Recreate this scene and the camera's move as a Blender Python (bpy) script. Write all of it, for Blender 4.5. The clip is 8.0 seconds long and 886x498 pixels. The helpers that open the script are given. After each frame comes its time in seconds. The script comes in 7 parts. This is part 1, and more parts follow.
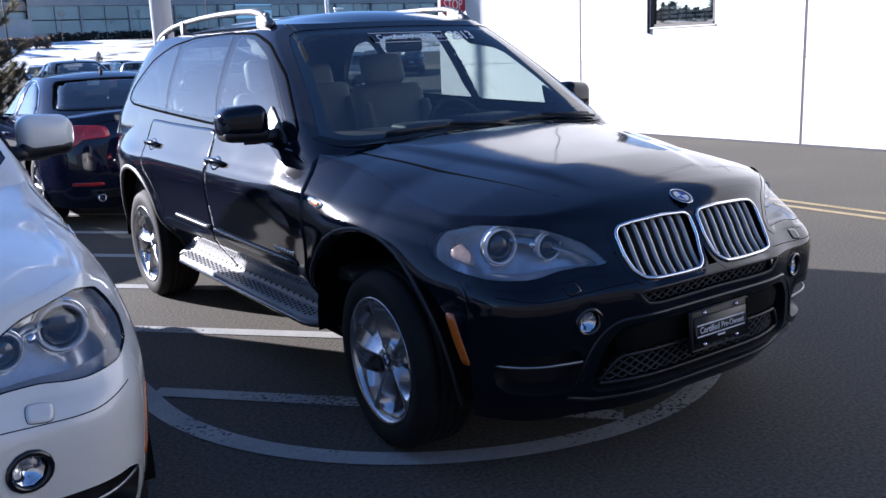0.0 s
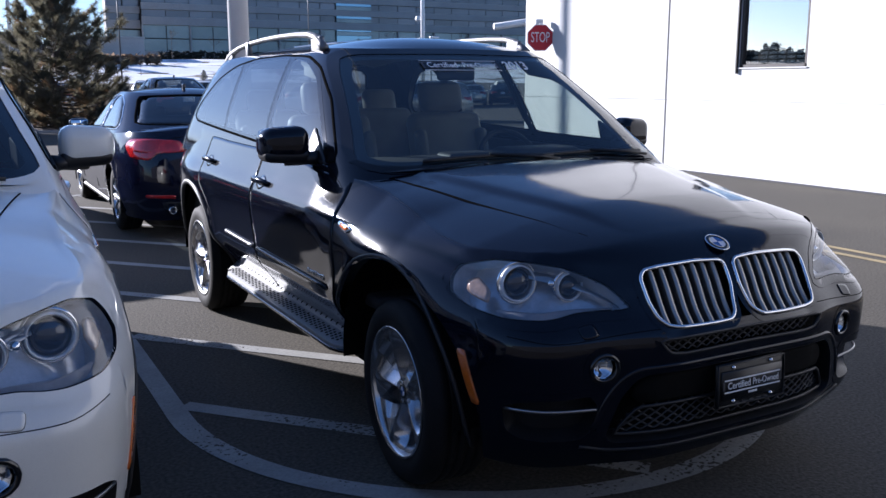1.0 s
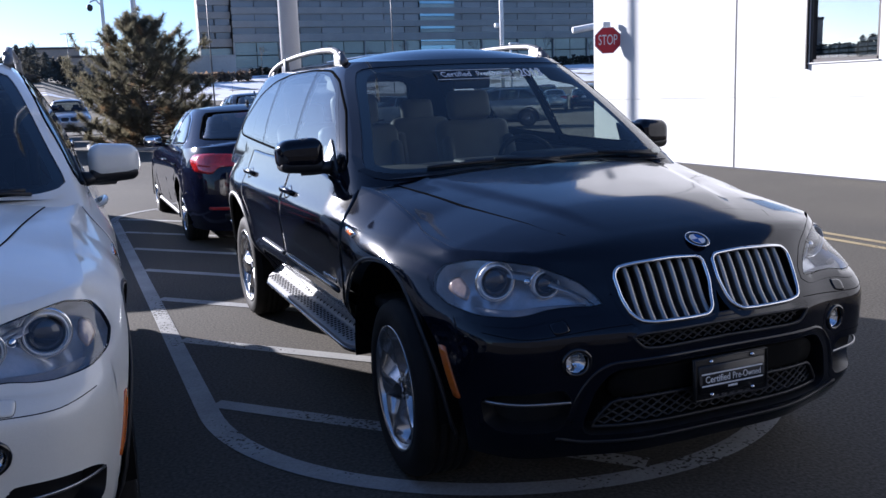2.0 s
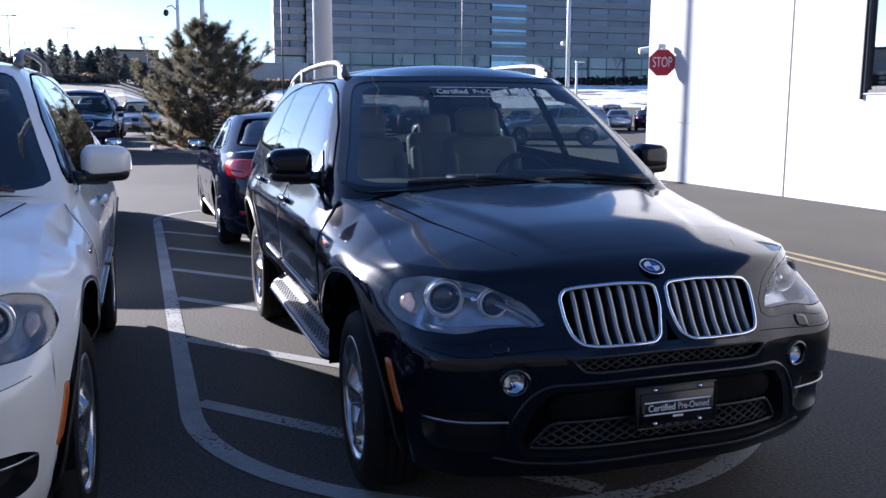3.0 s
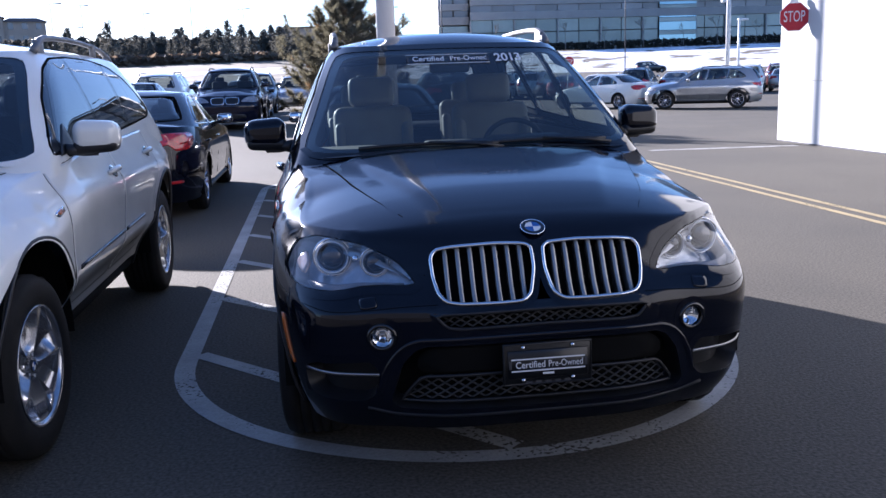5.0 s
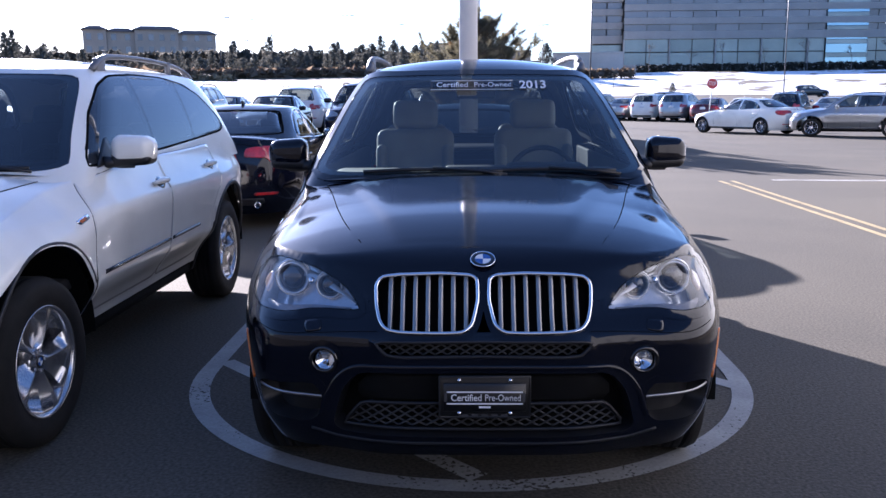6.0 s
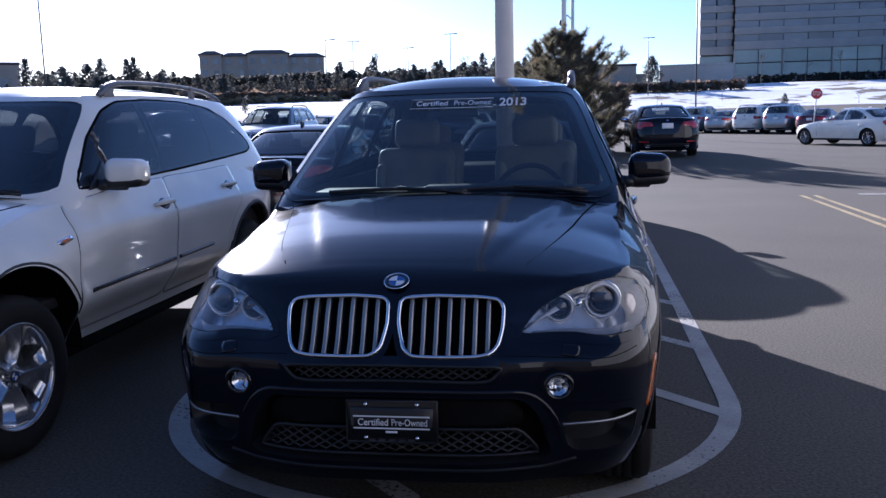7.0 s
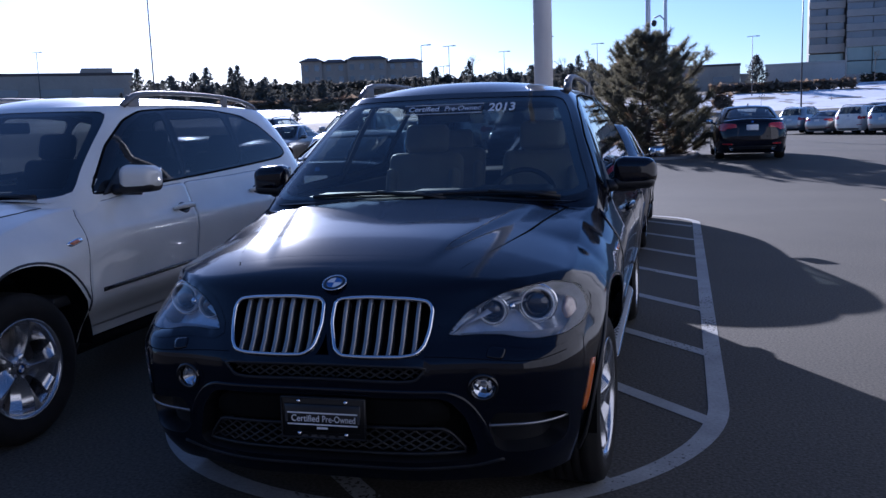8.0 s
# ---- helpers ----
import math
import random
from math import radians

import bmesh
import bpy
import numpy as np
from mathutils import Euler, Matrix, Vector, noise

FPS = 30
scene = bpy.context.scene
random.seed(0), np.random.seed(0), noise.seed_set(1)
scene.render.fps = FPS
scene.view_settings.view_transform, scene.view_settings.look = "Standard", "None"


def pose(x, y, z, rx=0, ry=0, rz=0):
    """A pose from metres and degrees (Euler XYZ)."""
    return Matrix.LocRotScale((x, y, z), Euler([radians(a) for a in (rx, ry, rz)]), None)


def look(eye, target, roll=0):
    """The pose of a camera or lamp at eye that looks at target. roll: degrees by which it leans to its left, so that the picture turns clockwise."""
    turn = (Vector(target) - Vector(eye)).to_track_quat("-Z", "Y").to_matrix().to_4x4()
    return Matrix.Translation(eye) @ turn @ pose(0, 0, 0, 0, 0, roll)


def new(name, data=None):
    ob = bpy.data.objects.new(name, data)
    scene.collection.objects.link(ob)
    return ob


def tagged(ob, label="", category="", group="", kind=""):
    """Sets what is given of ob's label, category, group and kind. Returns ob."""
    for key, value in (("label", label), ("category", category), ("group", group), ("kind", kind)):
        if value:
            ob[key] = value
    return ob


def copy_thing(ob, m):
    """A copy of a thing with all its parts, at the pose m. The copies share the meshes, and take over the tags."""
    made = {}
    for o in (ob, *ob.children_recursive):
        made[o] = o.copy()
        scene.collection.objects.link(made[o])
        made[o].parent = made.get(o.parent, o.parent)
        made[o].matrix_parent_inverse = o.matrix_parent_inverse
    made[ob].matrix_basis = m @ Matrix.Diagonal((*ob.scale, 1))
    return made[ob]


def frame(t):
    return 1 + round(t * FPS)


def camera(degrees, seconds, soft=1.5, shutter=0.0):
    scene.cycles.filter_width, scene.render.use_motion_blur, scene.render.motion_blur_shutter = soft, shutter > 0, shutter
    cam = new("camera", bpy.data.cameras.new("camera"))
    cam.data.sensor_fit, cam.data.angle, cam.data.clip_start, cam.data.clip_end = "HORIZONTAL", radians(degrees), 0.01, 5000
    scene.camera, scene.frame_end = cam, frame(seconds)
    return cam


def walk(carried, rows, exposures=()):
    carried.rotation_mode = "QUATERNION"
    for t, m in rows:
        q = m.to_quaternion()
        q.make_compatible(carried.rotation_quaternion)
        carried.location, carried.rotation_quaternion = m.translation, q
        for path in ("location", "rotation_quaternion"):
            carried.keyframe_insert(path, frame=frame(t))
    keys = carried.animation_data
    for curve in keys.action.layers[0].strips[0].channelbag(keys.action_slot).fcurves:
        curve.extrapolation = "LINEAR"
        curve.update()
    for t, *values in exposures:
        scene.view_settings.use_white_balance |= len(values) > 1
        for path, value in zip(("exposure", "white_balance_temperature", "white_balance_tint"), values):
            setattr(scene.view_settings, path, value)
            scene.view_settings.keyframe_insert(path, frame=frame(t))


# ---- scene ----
cam = camera(53.2, 8.0)
PATH = [
    (0, (-2.528, -2.875, 1.509), (-1.43, -1.261, 1.071), -2.5),
    (0.5, (-2.432, -2.907, 1.493), (-1.381, -1.239, 1.158), -1.4),
    (0.7, (-2.378, -2.914, 1.494), (-1.3506, -1.2293, 1.1677), -0.88),
    (0.8, (-2.349, -2.916, 1.495), (-1.3405, -1.2227, 1.1571), -0.62),
    (1, (-2.291, -2.923, 1.497), (-1.347, -1.199, 1.128), -0.1),
    (1.2, (-2.238, -2.936, 1.5), (-1.3747, -1.1718, 1.1226), -1.1),
    (1.3, (-2.212, -2.949, 1.501), (-1.3708, -1.1746, 1.1239), -1.6),
    (1.5, (-2.161, -2.999, 1.502), (-1.353, -1.208, 1.129), -2.6),
    (1.7, (-2.107, -3.084, 1.501), (-1.3332, -1.2734, 1.1526), -2.44),
    (1.8, (-2.08, -3.133, 1.5), (-1.3076, -1.3214, 1.1504), -2.36),
    (2, (-2.031, -3.219, 1.499), (-1.265, -1.404, 1.149), -2.2),
    (2.2, (-1.987, -3.273, 1.499), (-1.217, -1.456, 1.174), -2.0),
    (3.3, (-1.568, -3.43, 1.504), (-0.972, -1.548, 1.185), -0.0),
    (3.5, (-1.495, -3.471, 1.495), (-0.898, -1.59, 1.174), -1.0),
    (3.7, (-1.411, -3.545, 1.497), (-0.8315, -1.661, 1.16), -1.6),
    (3.8, (-1.366, -3.59, 1.499), (-0.8227, -1.6951, 1.1602), -1.9),
    (4, (-1.277, -3.676, 1.501), (-0.829, -1.754, 1.178), -2.5),
    (4.2, (-1.194, -3.739, 1.499), (-0.7524, -1.8143, 1.1799), -2.9),
    (4.3, (-1.152, -3.759, 1.496), (-0.6962, -1.8364, 1.1835), -3.1),
    (4.5, (-1.057, -3.775, 1.484), (-0.623, -1.853, 1.141), -3.5),
    (4.7, (-0.942, -3.767, 1.47), (-0.573, -1.838, 1.094), -3.0),
    (5.8, (-0.199, -3.808, 1.549), (-0.167, -1.844, 1.17), -0.5),
    (6, (-0.066, -3.822, 1.519), (-0.114, -1.851, 1.181), -0.4),
    (6.2, (0.075, -3.809, 1.499), (-0.0396, -1.8353, 1.1933), -0.32),
    (6.3, (0.146, -3.795, 1.495), (0.012, -1.824, 1.1817), -0.28),
    (6.4, (0.216, -3.779, 1.493), (0.0555, -1.8109, 1.1756), -0.24),
    (6.5, (0.284, -3.763, 1.493), (0.089, -1.798, 1.173), -0.2),
    (6.8, (0.472, -3.728, 1.507), (0.2253, -1.7655, 1.2093), -0.98),
    (6.9, (0.537, -3.722, 1.514), (0.2728, -1.761, 1.2224), -1.24),
    (7, (0.606, -3.72, 1.52), (0.319, -1.763, 1.222), -1.5),
    (7.1, (0.681, -3.723, 1.524), (0.3354, -1.7707, 1.2625), -1.58),
    (7.2, (0.759, -3.731, 1.527), (0.336, -1.7906, 1.2898), -1.66),
    (7.3, (0.836, -3.74, 1.528), (0.3808, -1.8077, 1.287), -1.74),
    (7.4, (0.91, -3.748, 1.529), (0.4412, -1.8184, 1.2884), -1.82),
    (7.5, (0.976, -3.751, 1.529), (0.527, -1.816, 1.297), -1.9),
    (7.6, (1.032, -3.747, 1.528), (0.5779, -1.8131, 1.2971), -1.94),
    (7.7, (1.079, -3.737, 1.526), (0.6265, -1.8042, 1.2787), -1.98),
    (7.8, (1.12, -3.721, 1.522), (0.6622, -1.791, 1.267), -2.02),
    (7.9, (1.156, -3.702, 1.517), (0.6841, -1.7768, 1.2536), -2.06),
    (8, (1.19, -3.682, 1.512), (0.686, -1.767, 1.229), -2.1),
]
walk(cam, [(t, look(eye, target, roll)) for t, eye, target, roll in PATH],
     exposures=[(0, 1.85, 5650, 18), (1, 1.4, 5650, 18), (2, 1.4, 5700, 18), (4.0, 2.0, 5700, 20), (4.5, 1.95, 5700, 20), (6.1, 2.25, 5850, 24), (6.6, 1.8, 5850, 24), (7.2, 1.3, 5350, 23), (8, 0.98, 5200, 23)])

# ---- world and sun ----
SUN_AZ, SUN_EL = -29.6, 17.5      # degrees from +y towards +x, and above the horizon
world = bpy.data.worlds.new("sky")
scene.world = world
world.use_nodes = True
wn = world.node_tree
sky = wn.nodes.new("ShaderNodeTexSky")
sky.sky_type, sky.sun_disc = "NISHITA", False
sky.sun_elevation, sky.sun_rotation = radians(SUN_EL), radians(SUN_AZ)
sky.altitude, sky.air_density, sky.dust_density, sky.ozone_density = 1700, 1.0, 1.3, 4.0
wn.links.new(sky.outputs[0], wn.nodes["Background"].inputs[0])
wn.nodes["Background"].inputs[1].default_value = 0.064
sun = new("sun", bpy.data.lights.new("sun", "SUN"))
sun.data.energy, sun.data.angle, sun.data.color = 5.0, radians(0.53), (1.0, 0.935, 0.84)
sun.matrix_world = look((50 * math.sin(radians(SUN_AZ)), 50 * math.cos(radians(SUN_AZ)), 50 * math.tan(radians(SUN_EL))), (0, 0, 0))


# ---- materials ----
def mat(name, base, rough=0.5, metal=0.0, coat=0.0, vary=0.0, scale=8.0, fine=0.0, fine_scale=120.0, bump=0.0, second=None, coords="Object", rand=0.0, spec=0.5):
    """A surface with broad stains (vary, scale), fine grain (fine, fine_scale), relief and, with rand, a change from object to object."""
    m = bpy.data.materials.new(name)
    m.use_nodes = True
    nt = m.node_tree
    b = nt.nodes["Principled BSDF"]
    b.inputs["Base Color"].default_value = (*base, 1)
    b.inputs["Roughness"].default_value, b.inputs["Metallic"].default_value = rough, metal
    b.inputs["Coat Weight"].default_value, b.inputs["Coat Roughness"].default_value = coat, 0.02
    b.inputs["Specular IOR Level"].default_value = spec
    if vary or fine or bump or rand:
        tc = nt.nodes.new("ShaderNodeTexCoord")
        col = None

        def noise_node(sc, detail):
            n = nt.nodes.new("ShaderNodeTexNoise")
            n.inputs["Scale"].default_value, n.inputs["Detail"].default_value = sc, detail
            nt.links.new(tc.outputs[coords], n.inputs["Vector"])
            return n
        big, small = noise_node(scale, 5), noise_node(fine_scale, 3)
        mix = nt.nodes.new("ShaderNodeMix")
        mix.data_type = "RGBA"
        ramp = nt.nodes.new("ShaderNodeMapRange")
        ramp.inputs[1].default_value, ramp.inputs[2].default_value = 0.35, 0.65
        nt.links.new(big.outputs["Fac"], ramp.inputs[0])
        nt.links.new(ramp.outputs[0], mix.inputs["Factor"])
        sec = second or tuple(c * (1 - vary) for c in base)
        mix.inputs["A"].default_value, mix.inputs["B"].default_value = (*base, 1), (*sec, 1)
        hsv = nt.nodes.new("ShaderNodeHueSaturation")
        nt.links.new(mix.outputs["Result"], hsv.inputs["Color"])
        val = nt.nodes.new("ShaderNodeMapRange")
        val.inputs[1].default_value, val.inputs[2].default_value = 0.25, 0.75
        val.inputs[3].default_value, val.inputs[4].default_value = 1 - fine, 1 + fine
        nt.links.new(small.outputs["Fac"], val.inputs[0])
        last = val.outputs[0]
        if rand:
            oi = nt.nodes.new("ShaderNodeObjectInfo")
            mr = nt.nodes.new("ShaderNodeMapRange")
            mr.inputs[3].default_value, mr.inputs[4].default_value = 1 - rand, 1 + rand
            nt.links.new(oi.outputs["Random"], mr.inputs[0])
            mul = nt.nodes.new("ShaderNodeMath")
            mul.operation = "MULTIPLY"
            nt.links.new(last, mul.inputs[0])
            nt.links.new(mr.outputs[0], mul.inputs[1])
            last = mul.outputs[0]
        nt.links.new(last, hsv.inputs["Value"])
        nt.links.new(hsv.outputs[0], b.inputs["Base Color"])
        if bump:
            bn = nt.nodes.new("ShaderNodeBump")
            bn.inputs["Strength"].default_value, bn.inputs["Distance"].default_value = bump, 0.01
            nt.links.new(small.outputs["Fac"], bn.inputs["Height"])
            nt.links.new(bn.outputs[0], b.inputs["Normal"])
    return m


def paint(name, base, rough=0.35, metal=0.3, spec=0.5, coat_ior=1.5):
    """Lacquered car paint with fine flakes and a thin film of dust; the coat roughness also widens sun glints like
    bloom.
    """
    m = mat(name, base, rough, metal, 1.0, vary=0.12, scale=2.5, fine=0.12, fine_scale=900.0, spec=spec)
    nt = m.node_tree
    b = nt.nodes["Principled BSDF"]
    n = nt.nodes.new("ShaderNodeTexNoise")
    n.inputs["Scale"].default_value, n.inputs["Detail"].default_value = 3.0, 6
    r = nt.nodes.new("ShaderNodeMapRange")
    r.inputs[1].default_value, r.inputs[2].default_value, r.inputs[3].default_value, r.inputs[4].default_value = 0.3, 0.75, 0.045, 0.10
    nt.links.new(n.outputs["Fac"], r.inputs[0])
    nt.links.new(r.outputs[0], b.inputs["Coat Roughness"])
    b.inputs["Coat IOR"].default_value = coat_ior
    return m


def leafy(m, share, tint):
    """Lets some of the light through thin foliage."""
    nt = m.node_tree
    out, b = nt.nodes["Material Output"], nt.nodes["Principled BSDF"]
    t, mx = nt.nodes.new("ShaderNodeBsdfTranslucent"), nt.nodes.new("ShaderNodeMixShader")
    t.inputs[0].default_value = (*tint, 1)
    mx.inputs[0].default_value = share
    nt.links.new(b.outputs[0], mx.inputs[1])
    nt.links.new(t.outputs[0], mx.inputs[2])
    nt.links.new(mx.outputs[0], out.inputs[0])
    return m


def glass(name, tint, gloss=1.0, haze=0.0, f0=0.043):
    """A thin pane: what lies behind shows through the tint, the sky in its gloss."""
    m = bpy.data.materials.new(name)
    m.use_nodes = True
    nt = m.node_tree
    nt.nodes.remove(nt.nodes["Principled BSDF"])
    out = nt.nodes["Material Output"]
    tr, gl, lw, up, fr, mx = (nt.nodes.new("ShaderNode" + k) for k in ("BsdfTransparent", "BsdfGlossy", "LayerWeight", "Math", "MapRange", "MixShader"))
    tr.inputs[0].default_value = (*tint, 1)
    gl.inputs[0].default_value = (gloss, gloss, gloss, 1)
    gl.inputs["Roughness"].default_value = 0.01 + haze
    lw.inputs[0].default_value = 0.5
    up.operation = "POWER"
    up.inputs[1].default_value = 5.0
    nt.links.new(lw.outputs["Facing"], up.inputs[0])
    nt.links.new(up.outputs[0], fr.inputs[0])
    fr.inputs[3].default_value = f0
    nt.links.new(fr.outputs[0], mx.inputs[0])
    nt.links.new(tr.outputs[0], mx.inputs[1])
    nt.links.new(gl.outputs[0], mx.inputs[2])
    nt.links.new(mx.outputs[0], out.inputs[0])
    return m


M = {}
# weak, rough base gloss spreads a bloom-like glow round the sun's glints
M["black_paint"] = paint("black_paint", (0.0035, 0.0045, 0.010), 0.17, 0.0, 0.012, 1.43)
M["white_paint"] = paint("white_paint", (0.85, 0.83, 0.76), 0.4, 0.0)
M["silver_paint"] = paint("silver_paint", (0.42, 0.43, 0.44), 0.3, 0.7)
M["blue_paint"] = paint("blue_paint", (0.005, 0.0065, 0.019), 0.5, 0.0, 0.0)
M["grey_paint"] = paint("grey_paint", (0.08, 0.085, 0.09), 0.3, 0.6)
M["red_paint"] = paint("red_paint", (0.12, 0.012, 0.014), 0.3, 0.3)
M["glass"] = glass("windscreen_glass", (0.62, 0.69, 0.67), f0=0.10)
M["tint"] = glass("tinted_glass", (0.40, 0.45, 0.46), f0=0.09)
M["tint_dark"] = glass("privacy_glass", (0.17, 0.19, 0.20), f0=0.09)
M["tint_deep"] = glass("deep_tinted_glass", (0.09, 0.10, 0.11), f0=0.05)
M["lens"] = glass("lamp_lens", (0.97, 0.98, 0.99), 0.9, f0=0.07)
M["step"] = mat("step_aluminium", (0.34, 0.34, 0.34), 0.6, 0.15, fine=0.08, fine_scale=250, vary=0.15, scale=6)
M["chrome"] = mat("chrome", (0.82, 0.83, 0.85), 0.06, 1.0, fine=0.04, fine_scale=60)
M["satin"] = mat("satin_metal", (0.42, 0.42, 0.43), 0.36, 1.0, fine=0.08, fine_scale=250, vary=0.1, scale=6)
M["rail"] = mat("rail_metal", (0.20, 0.20, 0.205), 0.5, 0.6, fine=0.08, fine_scale=250, vary=0.1, scale=6)
M["rim"] = mat("wheel_alloy", (0.62, 0.62, 0.63), 0.2, 0.9, vary=0.2, scale=9, fine=0.06, fine_scale=200)
M["slat"] = mat("slat_metal", (0.34, 0.33, 0.32), 0.32, 0.8, vary=0.1, scale=12, fine=0.05)
M["plate_black"] = mat("black_plate_plastic", (0.006, 0.006, 0.007), 0.3, vary=0.2, scale=8, fine=0.1, fine_scale=300)
M["arch_plastic"] = mat("arch_edge_plastic", (0.022, 0.022, 0.024), 0.5, vary=0.3, scale=6, fine=0.15, fine_scale=300)
M["plastic"] = mat("black_plastic", (0.012, 0.012, 0.014), 0.45, vary=0.3, scale=6, fine=0.15, fine_scale=300, bump=0.05)
M["gloss_black"] = mat("gloss_black", (0.006, 0.006, 0.008), 0.12, coat=0.6, fine=0.1, vary=0.2, scale=5)
M["rubber"] = mat("tyre_rubber", (0.011, 0.011, 0.011), 0.75, vary=0.35, scale=7, fine=0.2, fine_scale=180, bump=0.15, second=(0.018, 0.017, 0.016), spec=0.2)
M["seal"] = mat("rubber_seal", (0.008, 0.008, 0.008), 0.8, fine=0.15, vary=0.2, spec=0.0)
M["dark"] = mat("dark_cavity", (0.006, 0.006, 0.006), 0.8, fine=0.2, vary=0.3, spec=0.1)
M["disc"] = mat("brake_disc", (0.14, 0.13, 0.125), 0.4, 0.9, vary=0.3, scale=20, fine=0.1)
M["halo"] = mat("clear_ring", (0.86, 0.87, 0.88), 0.12, 0.0, 0.6, vary=0.08, scale=30, fine=0.05)
M["lamp_inner"] = mat("lamp_inner", (0.60, 0.62, 0.66), 0.22, 0.5, vary=0.25, scale=14, fine=0.08)
M["lamp_dark"] = mat("lamp_shelf", (0.22, 0.22, 0.24), 0.45, 0.0, vary=0.2, scale=20, fine=0.08)
M["bulb"] = mat("lamp_projector", (0.02, 0.022, 0.03), 0.03, 0.0, 1.0, fine=0.05, vary=0.1)
M["amber"] = mat("amber_lens", (0.62, 0.14, 0.015), 0.15, coat=0.8, vary=0.2, scale=40, fine=0.1)
M["red"] = mat("red_lens", (0.48, 0.014, 0.016), 0.12, coat=1.0, vary=0.35, scale=18, fine=0.1)
M["leather"] = mat("beige_leather", (0.27, 0.25, 0.215), 0.55, vary=0.12, scale=9, fine=0.06, fine_scale=260, bump=0.1)
M["trim_dark"] = mat("dark_trim", (0.022, 0.022, 0.024), 0.6, vary=0.25, scale=8, fine=0.12, fine_scale=300, bump=0.08)
M["liner"] = mat("pale_headliner", (0.40, 0.38, 0.34), 0.85, vary=0.1, fine=0.06)
M["white"] = mat("white_print", (0.78, 0.78, 0.78), 0.5, vary=0.06, fine=0.04)
M["blue"] = mat("blue_enamel", (0.02, 0.10, 0.36), 0.2, coat=0.6, fine=0.05, vary=0.1)
M["mirror"] = mat("mirror_glass", (0.85, 0.87, 0.88), 0.01, 1.0)


# ---- building helpers ----
def part(name, geo, material, parent, label="", smooth=True, kind=""):
    """Links vertices and faces as one mesh object under a thing or a part."""
    me = bpy.data.meshes.new(name)
    me.from_pydata([tuple(v) for v in geo[0]], [], geo[1])
    me.materials.append(M[material] if isinstance(material, str) else material)
    if smooth:
        me.polygons.foreach_set("use_smooth", [True] * len(me.polygons))
    me.update()
    ob = new(name, me)
    ob.parent = parent
    return tagged(ob, label=label, kind=kind)


def thing(name, label, category, group="", at=None, kind=""):
    ob = new(name)
    ob.empty_display_size = 0.2
    if at is not None:
        ob.matrix_basis = at
    return tagged(ob, label, category, group, kind)


def join(*geos):
    vs, fs = [], []
    for v, f in geos:
        n = len(vs)
        vs += list(v)
        fs += [[i + n for i in q] for q in f]
    return vs, fs


def moved(geo, m):
    return [m @ Vector(v) for v in geo[0]], geo[1]


def mirrored(geo):
    return [Vector((-v[0], v[1], v[2])) for v in geo[0]], [list(reversed(q)) for q in geo[1]]


def outward(geo, centre=None):
    """Turns all faces the same way: away from the centre of the shape."""
    vs, fs = geo
    c = Vector(centre) if centre is not None else sum((Vector(v) for v in vs), Vector()) / len(vs)
    total = 0
    for q in fs:
        a, b, d = Vector(vs[q[0]]), Vector(vs[q[1]]), Vector(vs[q[2]])
        total += (b - a).cross(d - a).dot((a + b + d) / 3 - c)
    return geo if total >= 0 else (vs, [list(reversed(q)) for q in fs])


def strip(rows, closed=False):
    """Quads between rows of equal length."""
    n = len(rows[0])
    vs = [p for r in rows for p in r]
    fs = []
    for i in range(len(rows) - 1):
        for j in range(n if closed else n - 1):
            k = (j + 1) % n
            fs.append([i * n + j, i * n + k, (i + 1) * n + k, (i + 1) * n + j])
    return vs, fs


def rbox(sx, sy, sz, r=0.01, seg=2, at=(0, 0, 0), turn=None):
    """A block with rounded edges."""
    bm = bmesh.new()
    bmesh.ops.create_cube(bm, size=1)
    for v in bm.verts:
        v.co = Vector((v.co.x * sx, v.co.y * sy, v.co.z * sz))
    if r:
        bmesh.ops.bevel(bm, geom=list(bm.edges), offset=min(r, 0.49 * min(sx, sy, sz)), segments=seg, profile=0.5, affect="EDGES")
    m = Matrix.Translation(at) @ (turn if turn is not None else Matrix.Identity(4))
    bm.verts.index_update()
    geo = [m @ v.co for v in bm.verts], [[v.index for v in f.verts] for f in bm.faces]
    bm.free()
    return geo


def lathe(profile, n=40, axis="x"):
    """(radius, along) points turned round an axis."""
    rows = []
    for i in range(n):
        a = 2 * math.pi * i / n
        c, s = math.cos(a), math.sin(a)
        rows.append([{"x": Vector((h, r * c, r * s)), "y": Vector((r * s, h, r * c)), "z": Vector((r * c, r * s, h))}[axis] for r, h in profile])
    rows.append(rows[0])
    vs, fs = strip(rows)
    m = len(profile)
    return vs[:n * m], [[i % (n * m) for i in f] for f in fs]


